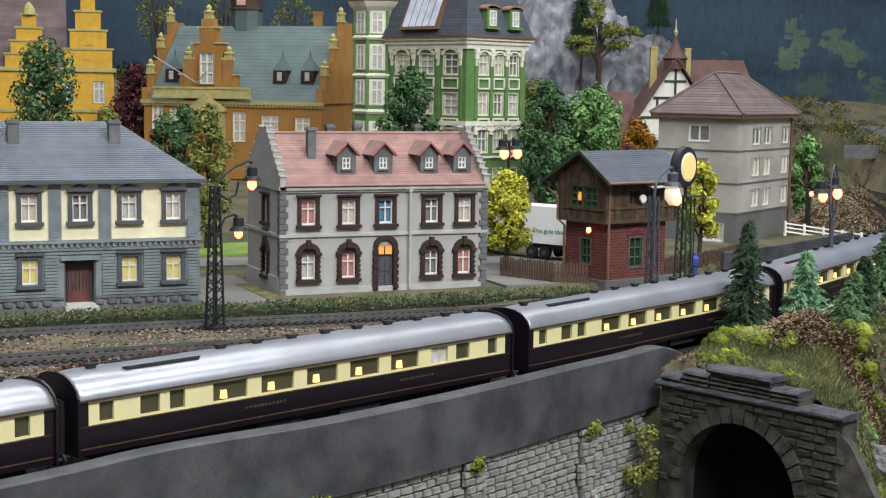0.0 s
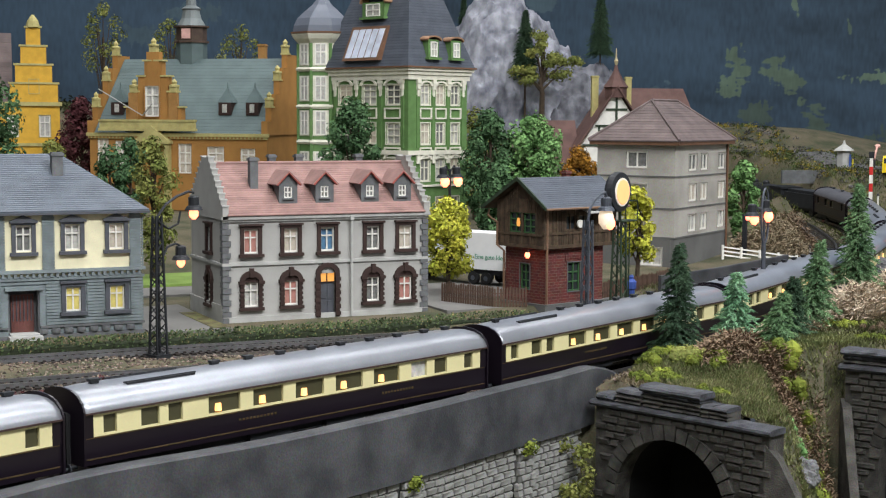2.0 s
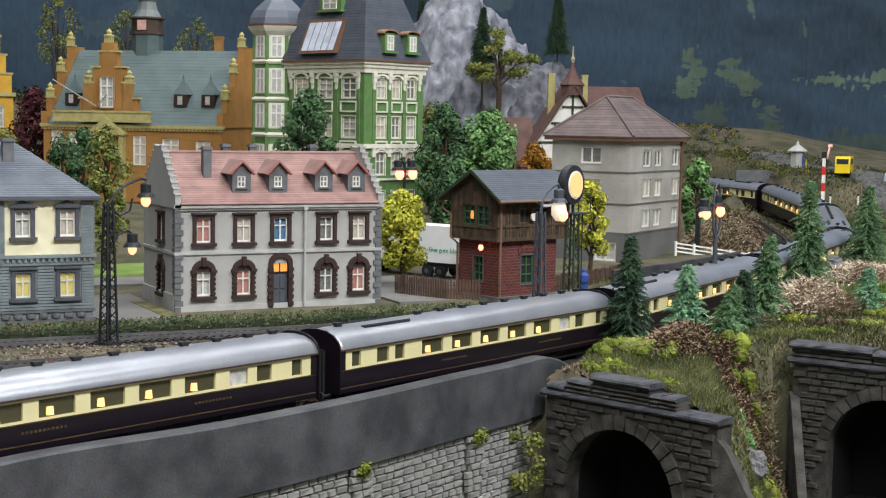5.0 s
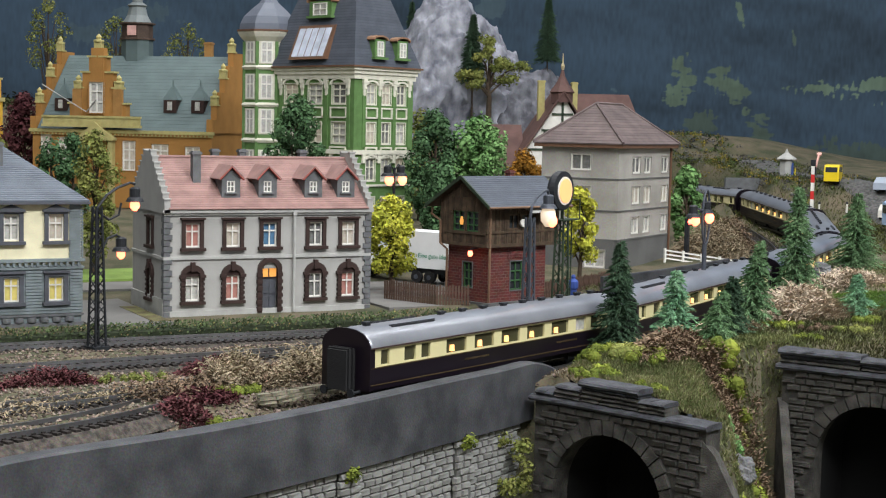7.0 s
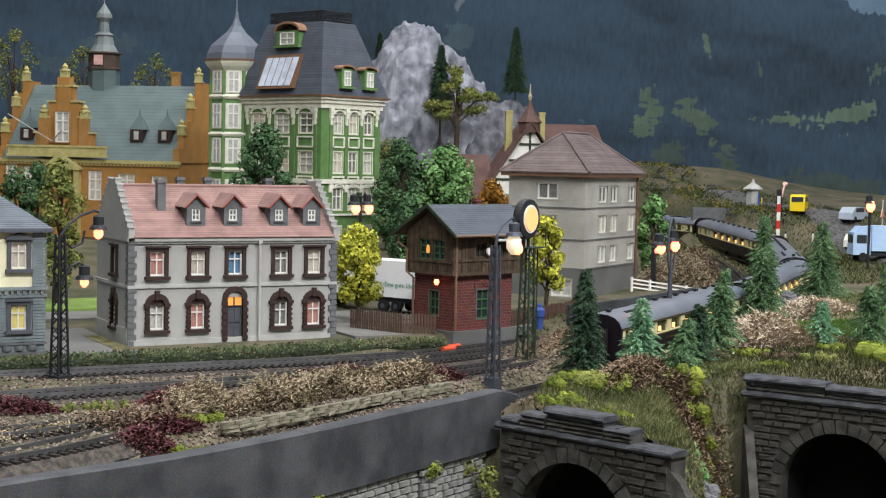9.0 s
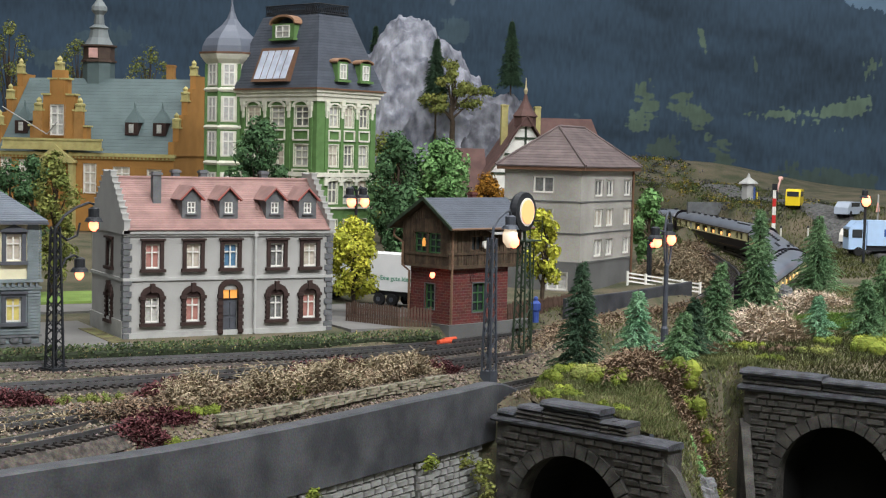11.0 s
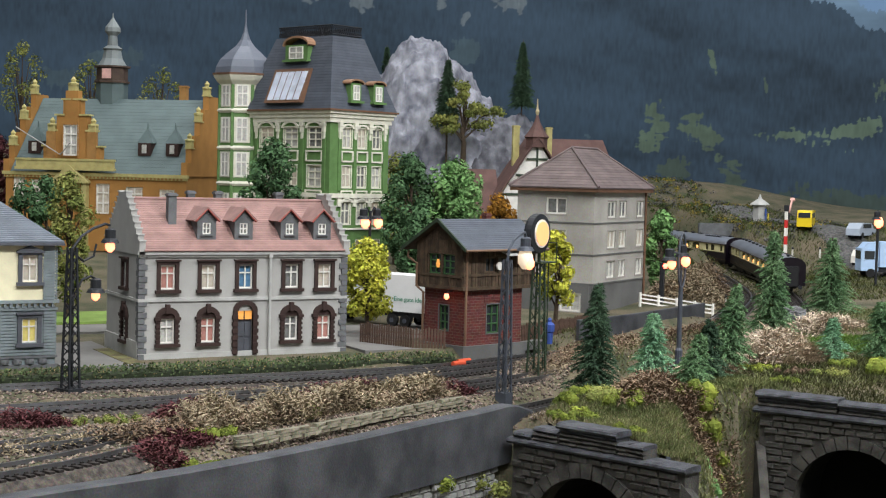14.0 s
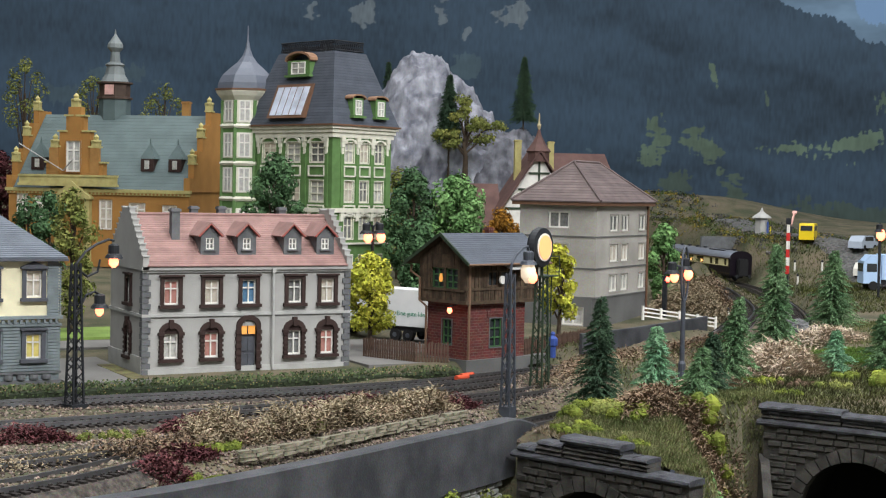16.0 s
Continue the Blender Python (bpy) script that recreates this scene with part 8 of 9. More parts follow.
# ---- vehicles ----
def trailer_truck():
    root = thing("box_trailer", 27.9, 11.6, 0.35, -62, "white box trailer with green lettering parked in the yard", "truck", "parked road vehicles")
    part("box", Mesh().box(-9.8, 2.0, 0, 2.7, 1.35, 4.6), TRUCKW, root)
    part("chassis", Mesh().box(-9.6, 1.9, 0.3, 2.4, 0.9, 1.35), BLACK, root)
    for x in (-0.6, -2.0, -8.5):
        for y in (0.25, 2.45):
            w = part("wheel", Mesh().tube([(x, y - 0.2, 0.55), (x, y + 0.2, 0.55)], 0.55, 16), RUBBER, root)
            part("hub", Mesh().tube([(x, y - 0.24, 0.55), (x, y + 0.24, 0.55)], 0.22, 10), STEEL, w)
    cu = bpy.data.curves.new("lettering", "FONT")
    cu.body, cu.size, cu.extrude = "h. Eine gute Idee", 0.0058, 0.0001
    cu.materials.append(mat("green_lettering", (0.03, 0.24, 0.13), 0.5, 0.05))
    t = new("lettering", cu)
    t.parent = root
    t.matrix_local = pose(-2.35 * CM, -0.02 * CM, 2.3 * CM, 90, 0, 0)
    tagged(t, "green slogan lettering")
    return root


trailer_truck()


def blue_truck():
    root = thing("delivery_truck", 96.5, 27.5, height(101, 25) + 0.1, -28, "pale blue box truck on the far road", "truck", "parked road vehicles")
    LB = mat("pale_blue_truck_paint", (0.42, 0.58, 0.80), 0.45, 0.08)
    part("box", Mesh().box(2.2, 11, 0, 2.7, 1.3, 4.3), LB, root)
    part("cab", Mesh().box(0, 2.1, 0.1, 2.6, 0.8, 3.5).prism([(0.2, 3.5), (2.1, 3.5), (2.1, 4.2), (0.8, 4.2)], 0.2, 2.5), LB, root)
    part("cab_window", Mesh().box(-0.04, 0.04, 0.3, 2.4, 2.2, 3.2).box(0.4, 1.6, 0.06, 0.12, 2.2, 3.2), PANE, root)
    b = Mesh()
    for k in range(6):
        b.box(4.2 + k * 0.55, 4.6 + k * 0.55, -0.03, 0.0, 2.4, 3.0 + 0.3 * (k in (0, 3)))
    part("lettering", b, mat("dark_blue_letter_bars", (0.03, 0.08, 0.3), 0.5, 0.05), root, "dark blue lettering bars")
    part("emblem", Mesh().box(8.2, 9.6, -0.03, 0, 2.3, 3.5), bpy.data.materials["dark_blue_letter_bars"], root)
    part("chassis", Mesh().box(0.3, 10.8, 0.3, 2.4, 0.7, 1.3), BLACK, root)
    for x in (1.2, 8.0, 9.4):
        for y in (0.2, 2.5):
            part("wheel", Mesh().tube([(x, y - 0.2, 0.55), (x, y + 0.2, 0.55)], 0.55, 14), RUBBER, root)


blue_truck()


def small_car(name, x, y, z, rz, col, label):
    root = thing(name, x, y, z, rz, label, "car", "parked road vehicles")
    p = mat("car_paint_" + name, col, 0.35, 0.05)
    part("body", Mesh().prism([(0, 0.3), (5, 0.3), (5, 1.1), (4.2, 1.25), (3.6, 1.95), (1.0, 1.95), (0.1, 1.2)] if name != "van" else [(0, 0.35), (4.8, 0.35), (4.8, 2.4), (4.4, 2.6), (0.6, 2.6), (0, 1.6)], 0, 2.0), p, root)
    part("window", Mesh().box(1.1, 3.5, -0.03, 2.03, 1.3, 1.85) if name != "van" else Mesh().box(-0.03, 0.4, 0.2, 1.8, 1.6, 2.3).box(0.6, 4.2, -0.03, 2.03, 1.6, 2.3), PANE, root)
    for wx in (1.0, 4.0):
        for wy in (0.1, 1.9):
            part("wheel", Mesh().tube([(wx, wy - 0.12, 0.38), (wx, wy + 0.12, 0.38)], 0.38, 12), RUBBER, root)


small_car("van", 109.9, 51.0, height(111, 52) + 0.2, 42, (0.75, 0.55, 0.02), "bright yellow van on the far embankment")
small_car("car", 108.0, 38.5, height(109, 39) + 0.3, 30, (0.6, 0.58, 0.52), "pale grey car on the far road")
small_car("car", 112.0, 44.0, height(113, 45) + 0.6, 20, (0.35, 0.40, 0.47), "blue-grey car on the far road")


def kiosk():
    z = height(110, 62)
    root = thing("kiosk", 110, 62, z + 0.2, 40, "small stone kiosk with pyramid roof and blue posters", "kiosk")
    part("wall", Mesh().lathe(0, 0, [(0.95, -0.3), (0.95, 2.4)], 6), PTRIM, root)
    part("roof", Mesh().lathe(0, 0, [(1.5, 2.4), (1.35, 2.6), (0.3, 3.3), (0.08, 3.9)], 6), PTRIM, root)
    part("poster", Mesh().box(-0.8, 0.1, -1.0, -0.9, 0.2, 1.9), mat("blue_poster", (0.05, 0.12, 0.45), 0.5, 0.2), root, "blue poster")
    part("poster", Mesh().box(0.5, 1.2, -1.2, -1.1, -0.1, 1.2), mat("yellow_poster", (0.75, 0.6, 0.03), 0.5, 0.1), root, "yellow poster")
    solo("embankment_wall", Mesh().at(104, 66, z - 0.9, -20).box(-3, 16, -5.0, -4.4, -1.0, 0.8), QUOIN, "low grey embankment parapet", "wall")


kiosk()


# ---- fences ----
def pickets(pts, label, h=1.55, gap=0.24, material=None):
    root = thing("picket_fence", 0, 0, 0, 0, label, "fence", "fences")
    r = random.Random(4)
    me = Mesh().prism([(-0.085, 0), (0.085, 0), (0.085, h), (0, h + 0.12), (-0.085, h)], -0.03, 0.03).data("picket")
    line = [Vector((*p, 0)) for p in pts]
    for a, b in zip(line, line[1:]):
        n = int((b - a).length / gap)
        ang = math.degrees(math.atan2(b.y - a.y, b.x - a.x))
        for k in range(n):
            p = a.lerp(b, k / n)
            part("picket", me, material or FENCEW, root, at=(p.x, p.y, 0.2 + r.uniform(-0.12, 0.08)), rz=ang + r.uniform(-5, 5))
        d = (b - a).normalized()
        c = Vector((-d.y, d.x, 0)) * 0.06
        for z in (0.65, 1.35):
            part("fence_rail", Mesh().tube([tuple(a + c + Vector((0, 0, z))), tuple(b + c + Vector((0, 0, z)))], 0.05, 4), material or FENCEW, root)


pickets([(19.4, 3.6), (21.6, -1.4), (24.0, -2.6)], "weathered brown picket fence round the yard")
pickets([(31.8, -1.0), (36.0, 1.2), (40.0, 3.6), (45.5, 8.0)], "weathered brown picket fence behind the signal box")


def white_fence(pts, label):
    root = thing("white_fence", 0, 0, 0, 0, label, "fence", "fences")
    line = [Vector((*p, height(*p) + 0.1)) for p in pts]
    for a, b in zip(line, line[1:]):
        for z in (0.35, 0.75, 1.15):
            part("fence_rail", Mesh().tube([tuple(a + Vector((0, 0, z))), tuple(b + Vector((0, 0, z)))], 0.1, 4), WHITE, root)
        n = max(1, int((b - a).length / 1.6))
        for k in range(n + 1):
            p = a.lerp(b, k / n)
            part("fence_post", Mesh().box(p.x - 0.1, p.x + 0.1, p.y - 0.1, p.y + 0.1, p.z - 0.6, p.z + 1.35), WHITE, root)


white_fence([(56.8, 17.2), (63.5, 14.0)], "white three-rail fence beside the tenement")
white_fence([(84.5, 9.5), (89.5, 12.0), (92.5, 10.0)], "white three-rail fence beside the far road")
bal = thing("dark_barrier", 0, 0, 0, 0, "dark grey barrier wall along the track", "wall")
bm_ = Mesh()
ribbon(bm_, spline([(39, 1.6), (47, 5.2), (55, 9.6), (62, 13.6)], 5), 0.0, 1.75, -0.15, 0.15)
part("barrier_panel", bm_, PARAPET, bal)

# ---- trackside details ----
MARK = mat("orange_red_paint", (0.6, 0.09, 0.04), 0.5, 0.1)
for x, y in ((23.0, -6.2), (24.0, -5.2)):
    lv = thing("point_lever", x, y, -0.75, 20, "orange-red weighted point lever beside the rails", "point lever", "point levers")
    part("weight", Mesh().tube([(-0.6, 0, 0.35), (0.75, 0, 0.35)], 0.2, 10), MARK, lv)
    part("lever_base", Mesh().box(-0.35, 0.35, -0.25, 0.25, -0.3, 0.25), BLACK, lv)
gl = thing("point_lantern", 19.6, -10.4, -0.8, 0, "low point lantern glowing orange on the ballast", "lantern")
part("lantern_body", Mesh().box(-0.3, 0.3, -0.22, 0.22, -0.3, 0.35), BLACK, gl)
part("lantern_lens", Mesh().box(-0.22, 0.22, -0.27, -0.22, 0.0, 0.28), LIT_O, gl, "orange glowing lens")
solo("walkway", Mesh().at(19.0, -11.3, -0.62, 22).box(-4.0, 4.2, -0.7, 0.7, -0.3, 0.0), mat("brown_plank_crossing", (0.12, 0.08, 0.055), 0.8, 0.3), "brown plank crossing between the rails", "crossing")
fig = Mesh().lathe(0, 0, [(0.26, 0), (0.3, 0.9), (0.4, 1.0), (0.42, 1.55), (0.24, 1.72), (0.16, 1.78), (0.19, 1.95), (0.1, 2.1)], 10)
fo = solo("figurine", fig, mat("blue_figure_paint", (0.04, 0.08, 0.30), 0.6, 0.2), "small blue painted figurine beside the signal box", "figurine")
fo.location = (33.0 * CM, -3.3 * CM, 0.45 * CM)
for x, y in ((68.5, 22.0), (70.0, 20.0), (86, 31), (88, 35), (101, 44), (104, 48), (107, 46)):
    z = height(x, y)
    mk = thing("marker_post", x, y, z, 0, "white marker post with dark tip", "post", "marker posts")
    part("post", Mesh().tube([(0, 0, -0.3), (0, 0, 1.2)], 0.13, 6), WHITE, mk)
    part("tip", Mesh().lathe(0, 0, [(0.15, 1.15), (0.18, 1.35), (0.05, 1.5)], 6), BLACK, mk)
sg = thing("road_sign", 106.5, 33.0, 3.0, 30, "triangular warning sign on a post", "road sign")
part("post", Mesh().tube([(0, 0, -0.3), (0, 0, 7.2)], 0.1, 6), PTRIM, sg)
part("plate", Mesh().prism([(-0.8, 5.0), (0.8, 5.0), (0, 6.3)], -0.06, 0.06), mat("pale_red_sign", (0.7, 0.35, 0.28), 0.5, 0.1), sg)
red = thing("shunting_signal", 60.5, 18.6, height(60.5, 18.6), 30, "small dark signal showing a red light", "railway signal")
part("post", Mesh().box(-0.2, 0.2, -0.2, 0.2, -0.4, 4.2), BLACK, red)
part("red_light", Mesh().lathe(0, -0.28, [(0.2, 3.6), (0.26, 3.85), (0.2, 4.1)], 10), REDLAMP, red, "glowing red light")

# low dry-stone edging of the bank: loose slabs
dr = random.Random(12)
edge_root = thing("dry_stone_edging", 0, 0, 0, 0, "low dry-stone edging of pale slabs on the bank", "wall")
el = spline([(-3.9, -29.6), (-1.4, -28.9), (4.1, -26.3), (9.0, -23.8), (15.2, -20.9)], 10)
kinds = []
for k in range(9):
    w, d_, h = 0.55 + 0.09 * k, dr.uniform(0.28, 0.4), dr.uniform(0.16, 0.2)
    q = Mesh()
    vs = [(x * w / 2 + dr.uniform(-0.05, 0.05), y * d_ / 2 + dr.uniform(-0.05, 0.05), z * h + dr.uniform(-0.025, 0.025)) for z in (0, 1) for y in (-1, 1) for x in (-1, 1)]
    q.add(vs, [(0, 2, 3, 1), (4, 5, 7, 6), (0, 1, 5, 4), (1, 3, 7, 5), (3, 2, 6, 7), (2, 0, 4, 6)])
    kinds.append((w, q.data("slab")))
SLABM = mat("weathered_pale_slab", (0.30, 0.275, 0.205), 0.9, 0.4, 110, 0.6, col2=(0.12, 0.11, 0.075))
ed = [0.0]
for a, b in zip(el, el[1:]):
    ed.append(ed[-1] + (b - a).length)
for c in range(3):
    u = dr.uniform(0, 0.4)
    while u < ed[-1] - 0.3:
        w, me = dr.choice(kinds)
        i = min(max(int(np.searchsorted(ed, u + w / 2)) - 1, 0), len(el) - 2)
        p = el[i].lerp(el[i + 1], (u + w / 2 - ed[i]) / (ed[i + 1] - ed[i]))
        d = el[i + 1] - el[i]
        if c < 2 or dr.random() < 0.85:
            part("slab", me, SLABM, edge_root, at=(p.x + dr.uniform(-0.05, 0.05), p.y + dr.uniform(-0.08, 0.08) + 0.03 * c, -1.02 + c * 0.2), rz=math.degrees(math.atan2(d.y, d.x)) + dr.uniform(-4, 4))
        u += w + 0.03


# ---- wing walls and stone courses, piece by piece ----
wing = thing("wing_wall", 18.5, -40.1, 0, -58, "sloping dark stone wing wall of the portal", "wall", "wing walls")
part("wing_face", Mesh().prism([(-0.3, LOW), (4.4, LOW), (4.0, -9.8), (0.5, -3.4), (-0.3, -2.6)], 0, 0.8), DARKSTONE, wing)
wing2 = thing("wing_wall", 33.9, -28.2, 0, -118, "sloping dark stone wing wall of the portal", "wall", "wing walls")
part("wing_face", Mesh().prism([(-0.2, LOW), (4.2, LOW), (3.6, -9.5), (0.5, -3.8), (-0.2, -3.3)], -0.3, 0.3), DARKSTONE, wing2)

courses(portal1, 0.0, 12.2, -10.4, -2.15, P1["ox"], P1["orad"], P1["zspring"], 0.46, 5, DARKSTONE)
courses(portal2, 0.0, 13.5, -9.6, -1.4, P2["ox"], P2["orad"], P2["zspring"], 0.46, 6, DARKSTONE)

# pale stones of the retaining wall
sr = random.Random(21)
shapes = []
for w in (0.62, 0.8, 1.0):
    for k in range(3):
        q = Mesh()
        hgt = 0.37
        vs = []
        for yy, sh in ((0.12, 0.0), (-0.1, 0.05)):
            for zz in (0, hgt):
                for xx in (-w / 2, w / 2):
                    vs.append((xx + (sh if xx < 0 else -sh) + sr.uniform(-0.02, 0.02), yy + (sr.uniform(-0.05, 0.04) if yy < 0 else 0), zz + (sh if zz == 0 else -sh) + sr.uniform(-0.015, 0.015)))
        q.add(vs, [(4, 5, 7, 6), (0, 1, 5, 4), (1, 3, 7, 5), (3, 2, 6, 7), (2, 0, 4, 6)])
        shapes.append((w, q))
datas = {id(q): q.data("stone") for _, q in shapes}
low_line = [p for p in spline(WALL, 30) if p.x < 14.4]
acc = [0.0]
for a, b in zip(low_line, low_line[1:]):
    acc.append(acc[-1] + (b - a).length)


def along(s):
    i = min(max(int(np.searchsorted(acc, s)) - 1, 0), len(acc) - 2)
    u = (s - acc[i]) / (acc[i + 1] - acc[i])
    p = low_line[i].lerp(low_line[i + 1], u)
    d = (low_line[i + 1] - low_line[i]).normalized()
    return p, d


rest, count = Mesh(), 0
end_s = acc[-1]
PIL = [6.5, 16.8, 27.5]
for row in range(18):
    z = -4.02 - row * 0.41
    s = end_s - 0.1 - (0.4 if row % 2 else 0.0)
    while s > end_s - 62:
        w, q = sr.choice(shapes)
        p, d = along(s - w / 2)
        c = Vector((-d.y, d.x, 0))
        depth = 0.40 if not any(abs((end_s - s + w / 2) - pl) < 0.75 for pl in PIL) else 0.12
        o = p + c * depth
        ang = math.degrees(math.atan2(d.y, d.x))
        if count < 300 and row < 10 and s > end_s - 30:
            part("stone", datas[id(q)], STONEW, rw, at=(o.x, o.y, z), rz=ang)
            count += 1
        else:
            rest.at(o.x, o.y, z, ang).add(q.v, q.f)
        s -= w + 0.035
part("stone_courses", rest, STONEW, rw, "pale grey stone courses", kind="stuff")
for pl in PIL:
    p, d = along(end_s - pl)
    c = Vector((-d.y, d.x, 0))
    o = p + c * 0.3
    m = Mesh().at(o.x, o.y, 0, math.degrees(math.atan2(d.y, d.x))).box(-0.7, 0.7, -0.15, 0.6, LOW, -3.7)
    part("pilaster", m, mat("pilaster_mortar", (0.16, 0.16, 0.15), 0.95, 0.3) if pl == PIL[0] else bpy.data.materials["pilaster_mortar"], rw)
    q = p + c * -0.1
    r = random.Random(int(pl))
    solo("moss_tuft", leaf_cloud(Mesh(), [(q.x + r.uniform(-0.4, 0.4), q.y, -3.85 + r.uniform(-0.1, 0.25), 0.4) for _ in range(5)], 60, 0.2, r), MOSS, "yellow-green moss tuft on the wall pilaster", "moss", group="moss tufts")
p, d = along(end_s - 1.6)
r = random.Random(77)
solo("creeper", leaf_cloud(Mesh(), [(p.x + r.uniform(-0.9, 0.8), p.y - 0.5 + r.uniform(-0.3, 0.2), r.uniform(-7.6, -4.2), 0.5) for _ in range(14)], 60, 0.24, r), LEAFO, "olive green creeper in the wall corner", "creeper")


# ---- the train ----
def coach(name, label, cream=True, length=26.4):
    root = thing(name, 0, 0, 0, 0, label, "railway coach", "coaches of the cream and violet train")
    L, W = length / 2, 1.62
    zb, zw, zc = 0.95, 2.18, 3.28
    body = Mesh().box(-L, L, -W, W, zb, zw)
    part("body", body, PURPLE, root)
    for e in (-L, L - 0.12):
        part("end_wall", Mesh().box(e, e + 0.12, -W, W, zw, zc), PURPLE, root)
    part("partition", Mesh().box(-L + 0.12, L - 0.12, -0.05, 0.05, zw, zc), BROWN, root)
    part("underframe", Mesh().box(-L + 1, L - 1, -1.1, 1.1, 0.55, zb), BLACK, root)
    wins = [(-12.2, -11.5), (-10.2, -9.2), (-8.7, -7.9), (-6.4, -4.5), (-3.7, -1.8), (-1.0, 0.9), (1.7, 3.6), (4.4, 6.3), (7.2, 8.4), (9.0, 10.0), (11.4, 12.1)]
    if not cream:
        wins = [(-5.6, -4.9), (-1.4, -0.2), (1.0, 2.2), (4.8, 5.6)]
    k = L / 13.2 if cream else 1.0
    wins = [(a * k, b * k) for a, b in wins]
    band_mat = COACHC if cream else PURPLE
    for side in (-1, 1):
        m = Mesh()
        m.at(-L * 1, -W, 0) if side < 0 else m.at(L, W, 0, 180)
        m.wall(2 * L - 0.02, zc, 0.14, [((a if side < 0 else -b) + L, (b if side < 0 else -a) + L, 2.28, 3.10) for a, b in wins], zw)
        part("window_band", m, band_mat, root, "cream upper panel" if cream else "")
        ln = Mesh()
        for z in (zw - 0.02, 1.22):
            ln.box(-L + 0.1, L - 0.1, side * (W + 0.012) - 0.012, side * (W + 0.012) + 0.012, z - 0.03, z + 0.03)
        part("lining", ln, GOLD, root, "thin gold lining")
        if cream:
            tx = Mesh()
            for x0 in (-4.6, 5.0):
                for j in range(11):
                    tx.box(x0 + j * 0.22, x0 + j * 0.22 + 0.13, side * (W + 0.012) - 0.012, side * (W + 0.012) + 0.012, 1.70, 1.81)
            part("lettering", tx, GOLD, root, "small gold lettering bars")
        for j, (a, b) in enumerate(wins):
            y = side * (W - 0.16)
            part("window_pane", Mesh().box(a - 0.05, b + 0.05, y - 0.02, y + 0.02, 2.24, 3.14), COACHPANE if not (cream and j in (8,)) else CUR_W, root)
    if cream:
        for j, (a, b) in enumerate(wins):
            if 3 <= j <= 7:
                for side in (-1, 1):
                    sh = Mesh().lathe((a + b) / 2 - 0.3, side * 1.46, [(0.2, 2.36), (0.17, 2.72)], 8)
                    part("table_lamp", sh, TABLELAMP, root, "orange glowing table lamp")
    for e in (-1, 1):
        for side in (-1, 1):
            xa, ya = e * (L - 0.2), side * (W - 0.05)
            part("corner_panel", Mesh().box(xa - 0.26, xa + 0.26, ya - 0.09, ya + 0.09, zw, zc), PURPLE, root, "dark violet corner panel")
        arch_ = [(W + 0.14, zb), (W + 0.14, zc + 0.1), (1.6, zc + 0.45), (1.22, zc + 0.77), (0.7, zc + 0.95), (0, zc + 1.01)]
        arch_ = arch_ + [(-a, b) for a, b in arch_[-2::-1]]
        part("end_frame", Mesh().at(0, 0, 0, 90).prism(arch_, -e * (L + 0.04) - 0.05, -e * (L + 0.04) + 0.05), PURPLE, root, "dark violet coach end")
    roof = Mesh()
    prof = [(W + 0.1, zc - 0.04), (W + 0.1, zc + 0.08), (1.55, zc + 0.42), (1.2, zc + 0.72), (0.7, zc + 0.9), (0.0, zc + 0.96)]
    prof = prof + [(-a, b) for a, b in prof[-2::-1]]
    st = [(-L - 0.01, 0.9), (-L + 0.3, 0.94), (-L + 1.1, 1.0), (L - 1.1, 1.0), (L - 0.3, 0.94), (L + 0.01, 0.9)]
    n = len(prof)
    vs = [(x, y, zc - 0.04 + (z - zc + 0.04) * q) for x, q in st for y, z in prof]
    fs = [(i * n + j, (i + 1) * n + j, (i + 1) * n + j + 1, i * n + j + 1) for i in range(len(st) - 1) for j in range(n - 1)]
    fs += [tuple(range(n)), tuple((len(st) - 1) * n + j for j in range(n - 1, -1, -1))]
    part("roof", roof.add(vs, fs), SILVER if cream else mat("dark_grey_van_roof", (0.09, 0.09, 0.10), 0.6, 0.2), root, "silver-grey rounded roof" if cream else "dark grey roof", smooth=True)
    rim = Mesh()
    for side in (-1, 1):
        rim.box(-L, L, side * (W + 0.12) - 0.03, side * (W + 0.12) + 0.03, zc - 0.06, zc + 0.02)
    part("gutter", rim, BROWN, root)
    vents = [(-11.6, 0), (-4.6, 0.25), (-2.5, 0.25), (-0.4, 0.25), (1.7, 0.25), (3.8, 0.25), (5.9, 0.25), (8.0, 0.25), (10.1, 0.25), (11.8, 0.25)] if cream else [(-4, 0), (0, 0), (4, 0)]
    for x, y in vents:
        z = zc + 0.94 - abs(y) * 0.12
        part("roof_vent", Mesh().box(x - 0.2, x + 0.2, y - 0.13, y + 0.13, z - 0.12, z + 0.2).box(x - 0.26, x + 0.26, y - 0.17, y + 0.17, z + 0.13, z + 0.24), BLACK, root)
    if cream:
        for y in (-0.75, 0.75):
            z = zc + 0.86
            part("roof_grille", Mesh().box(-10.4, -6.6, y - 0.13, y + 0.13, z - 0.14, z + 0.08).box(-10.5, -6.5, y - 0.04, y + 0.04, z + 0.06, z + 0.12), BLACK, root, "long dark roof grille")
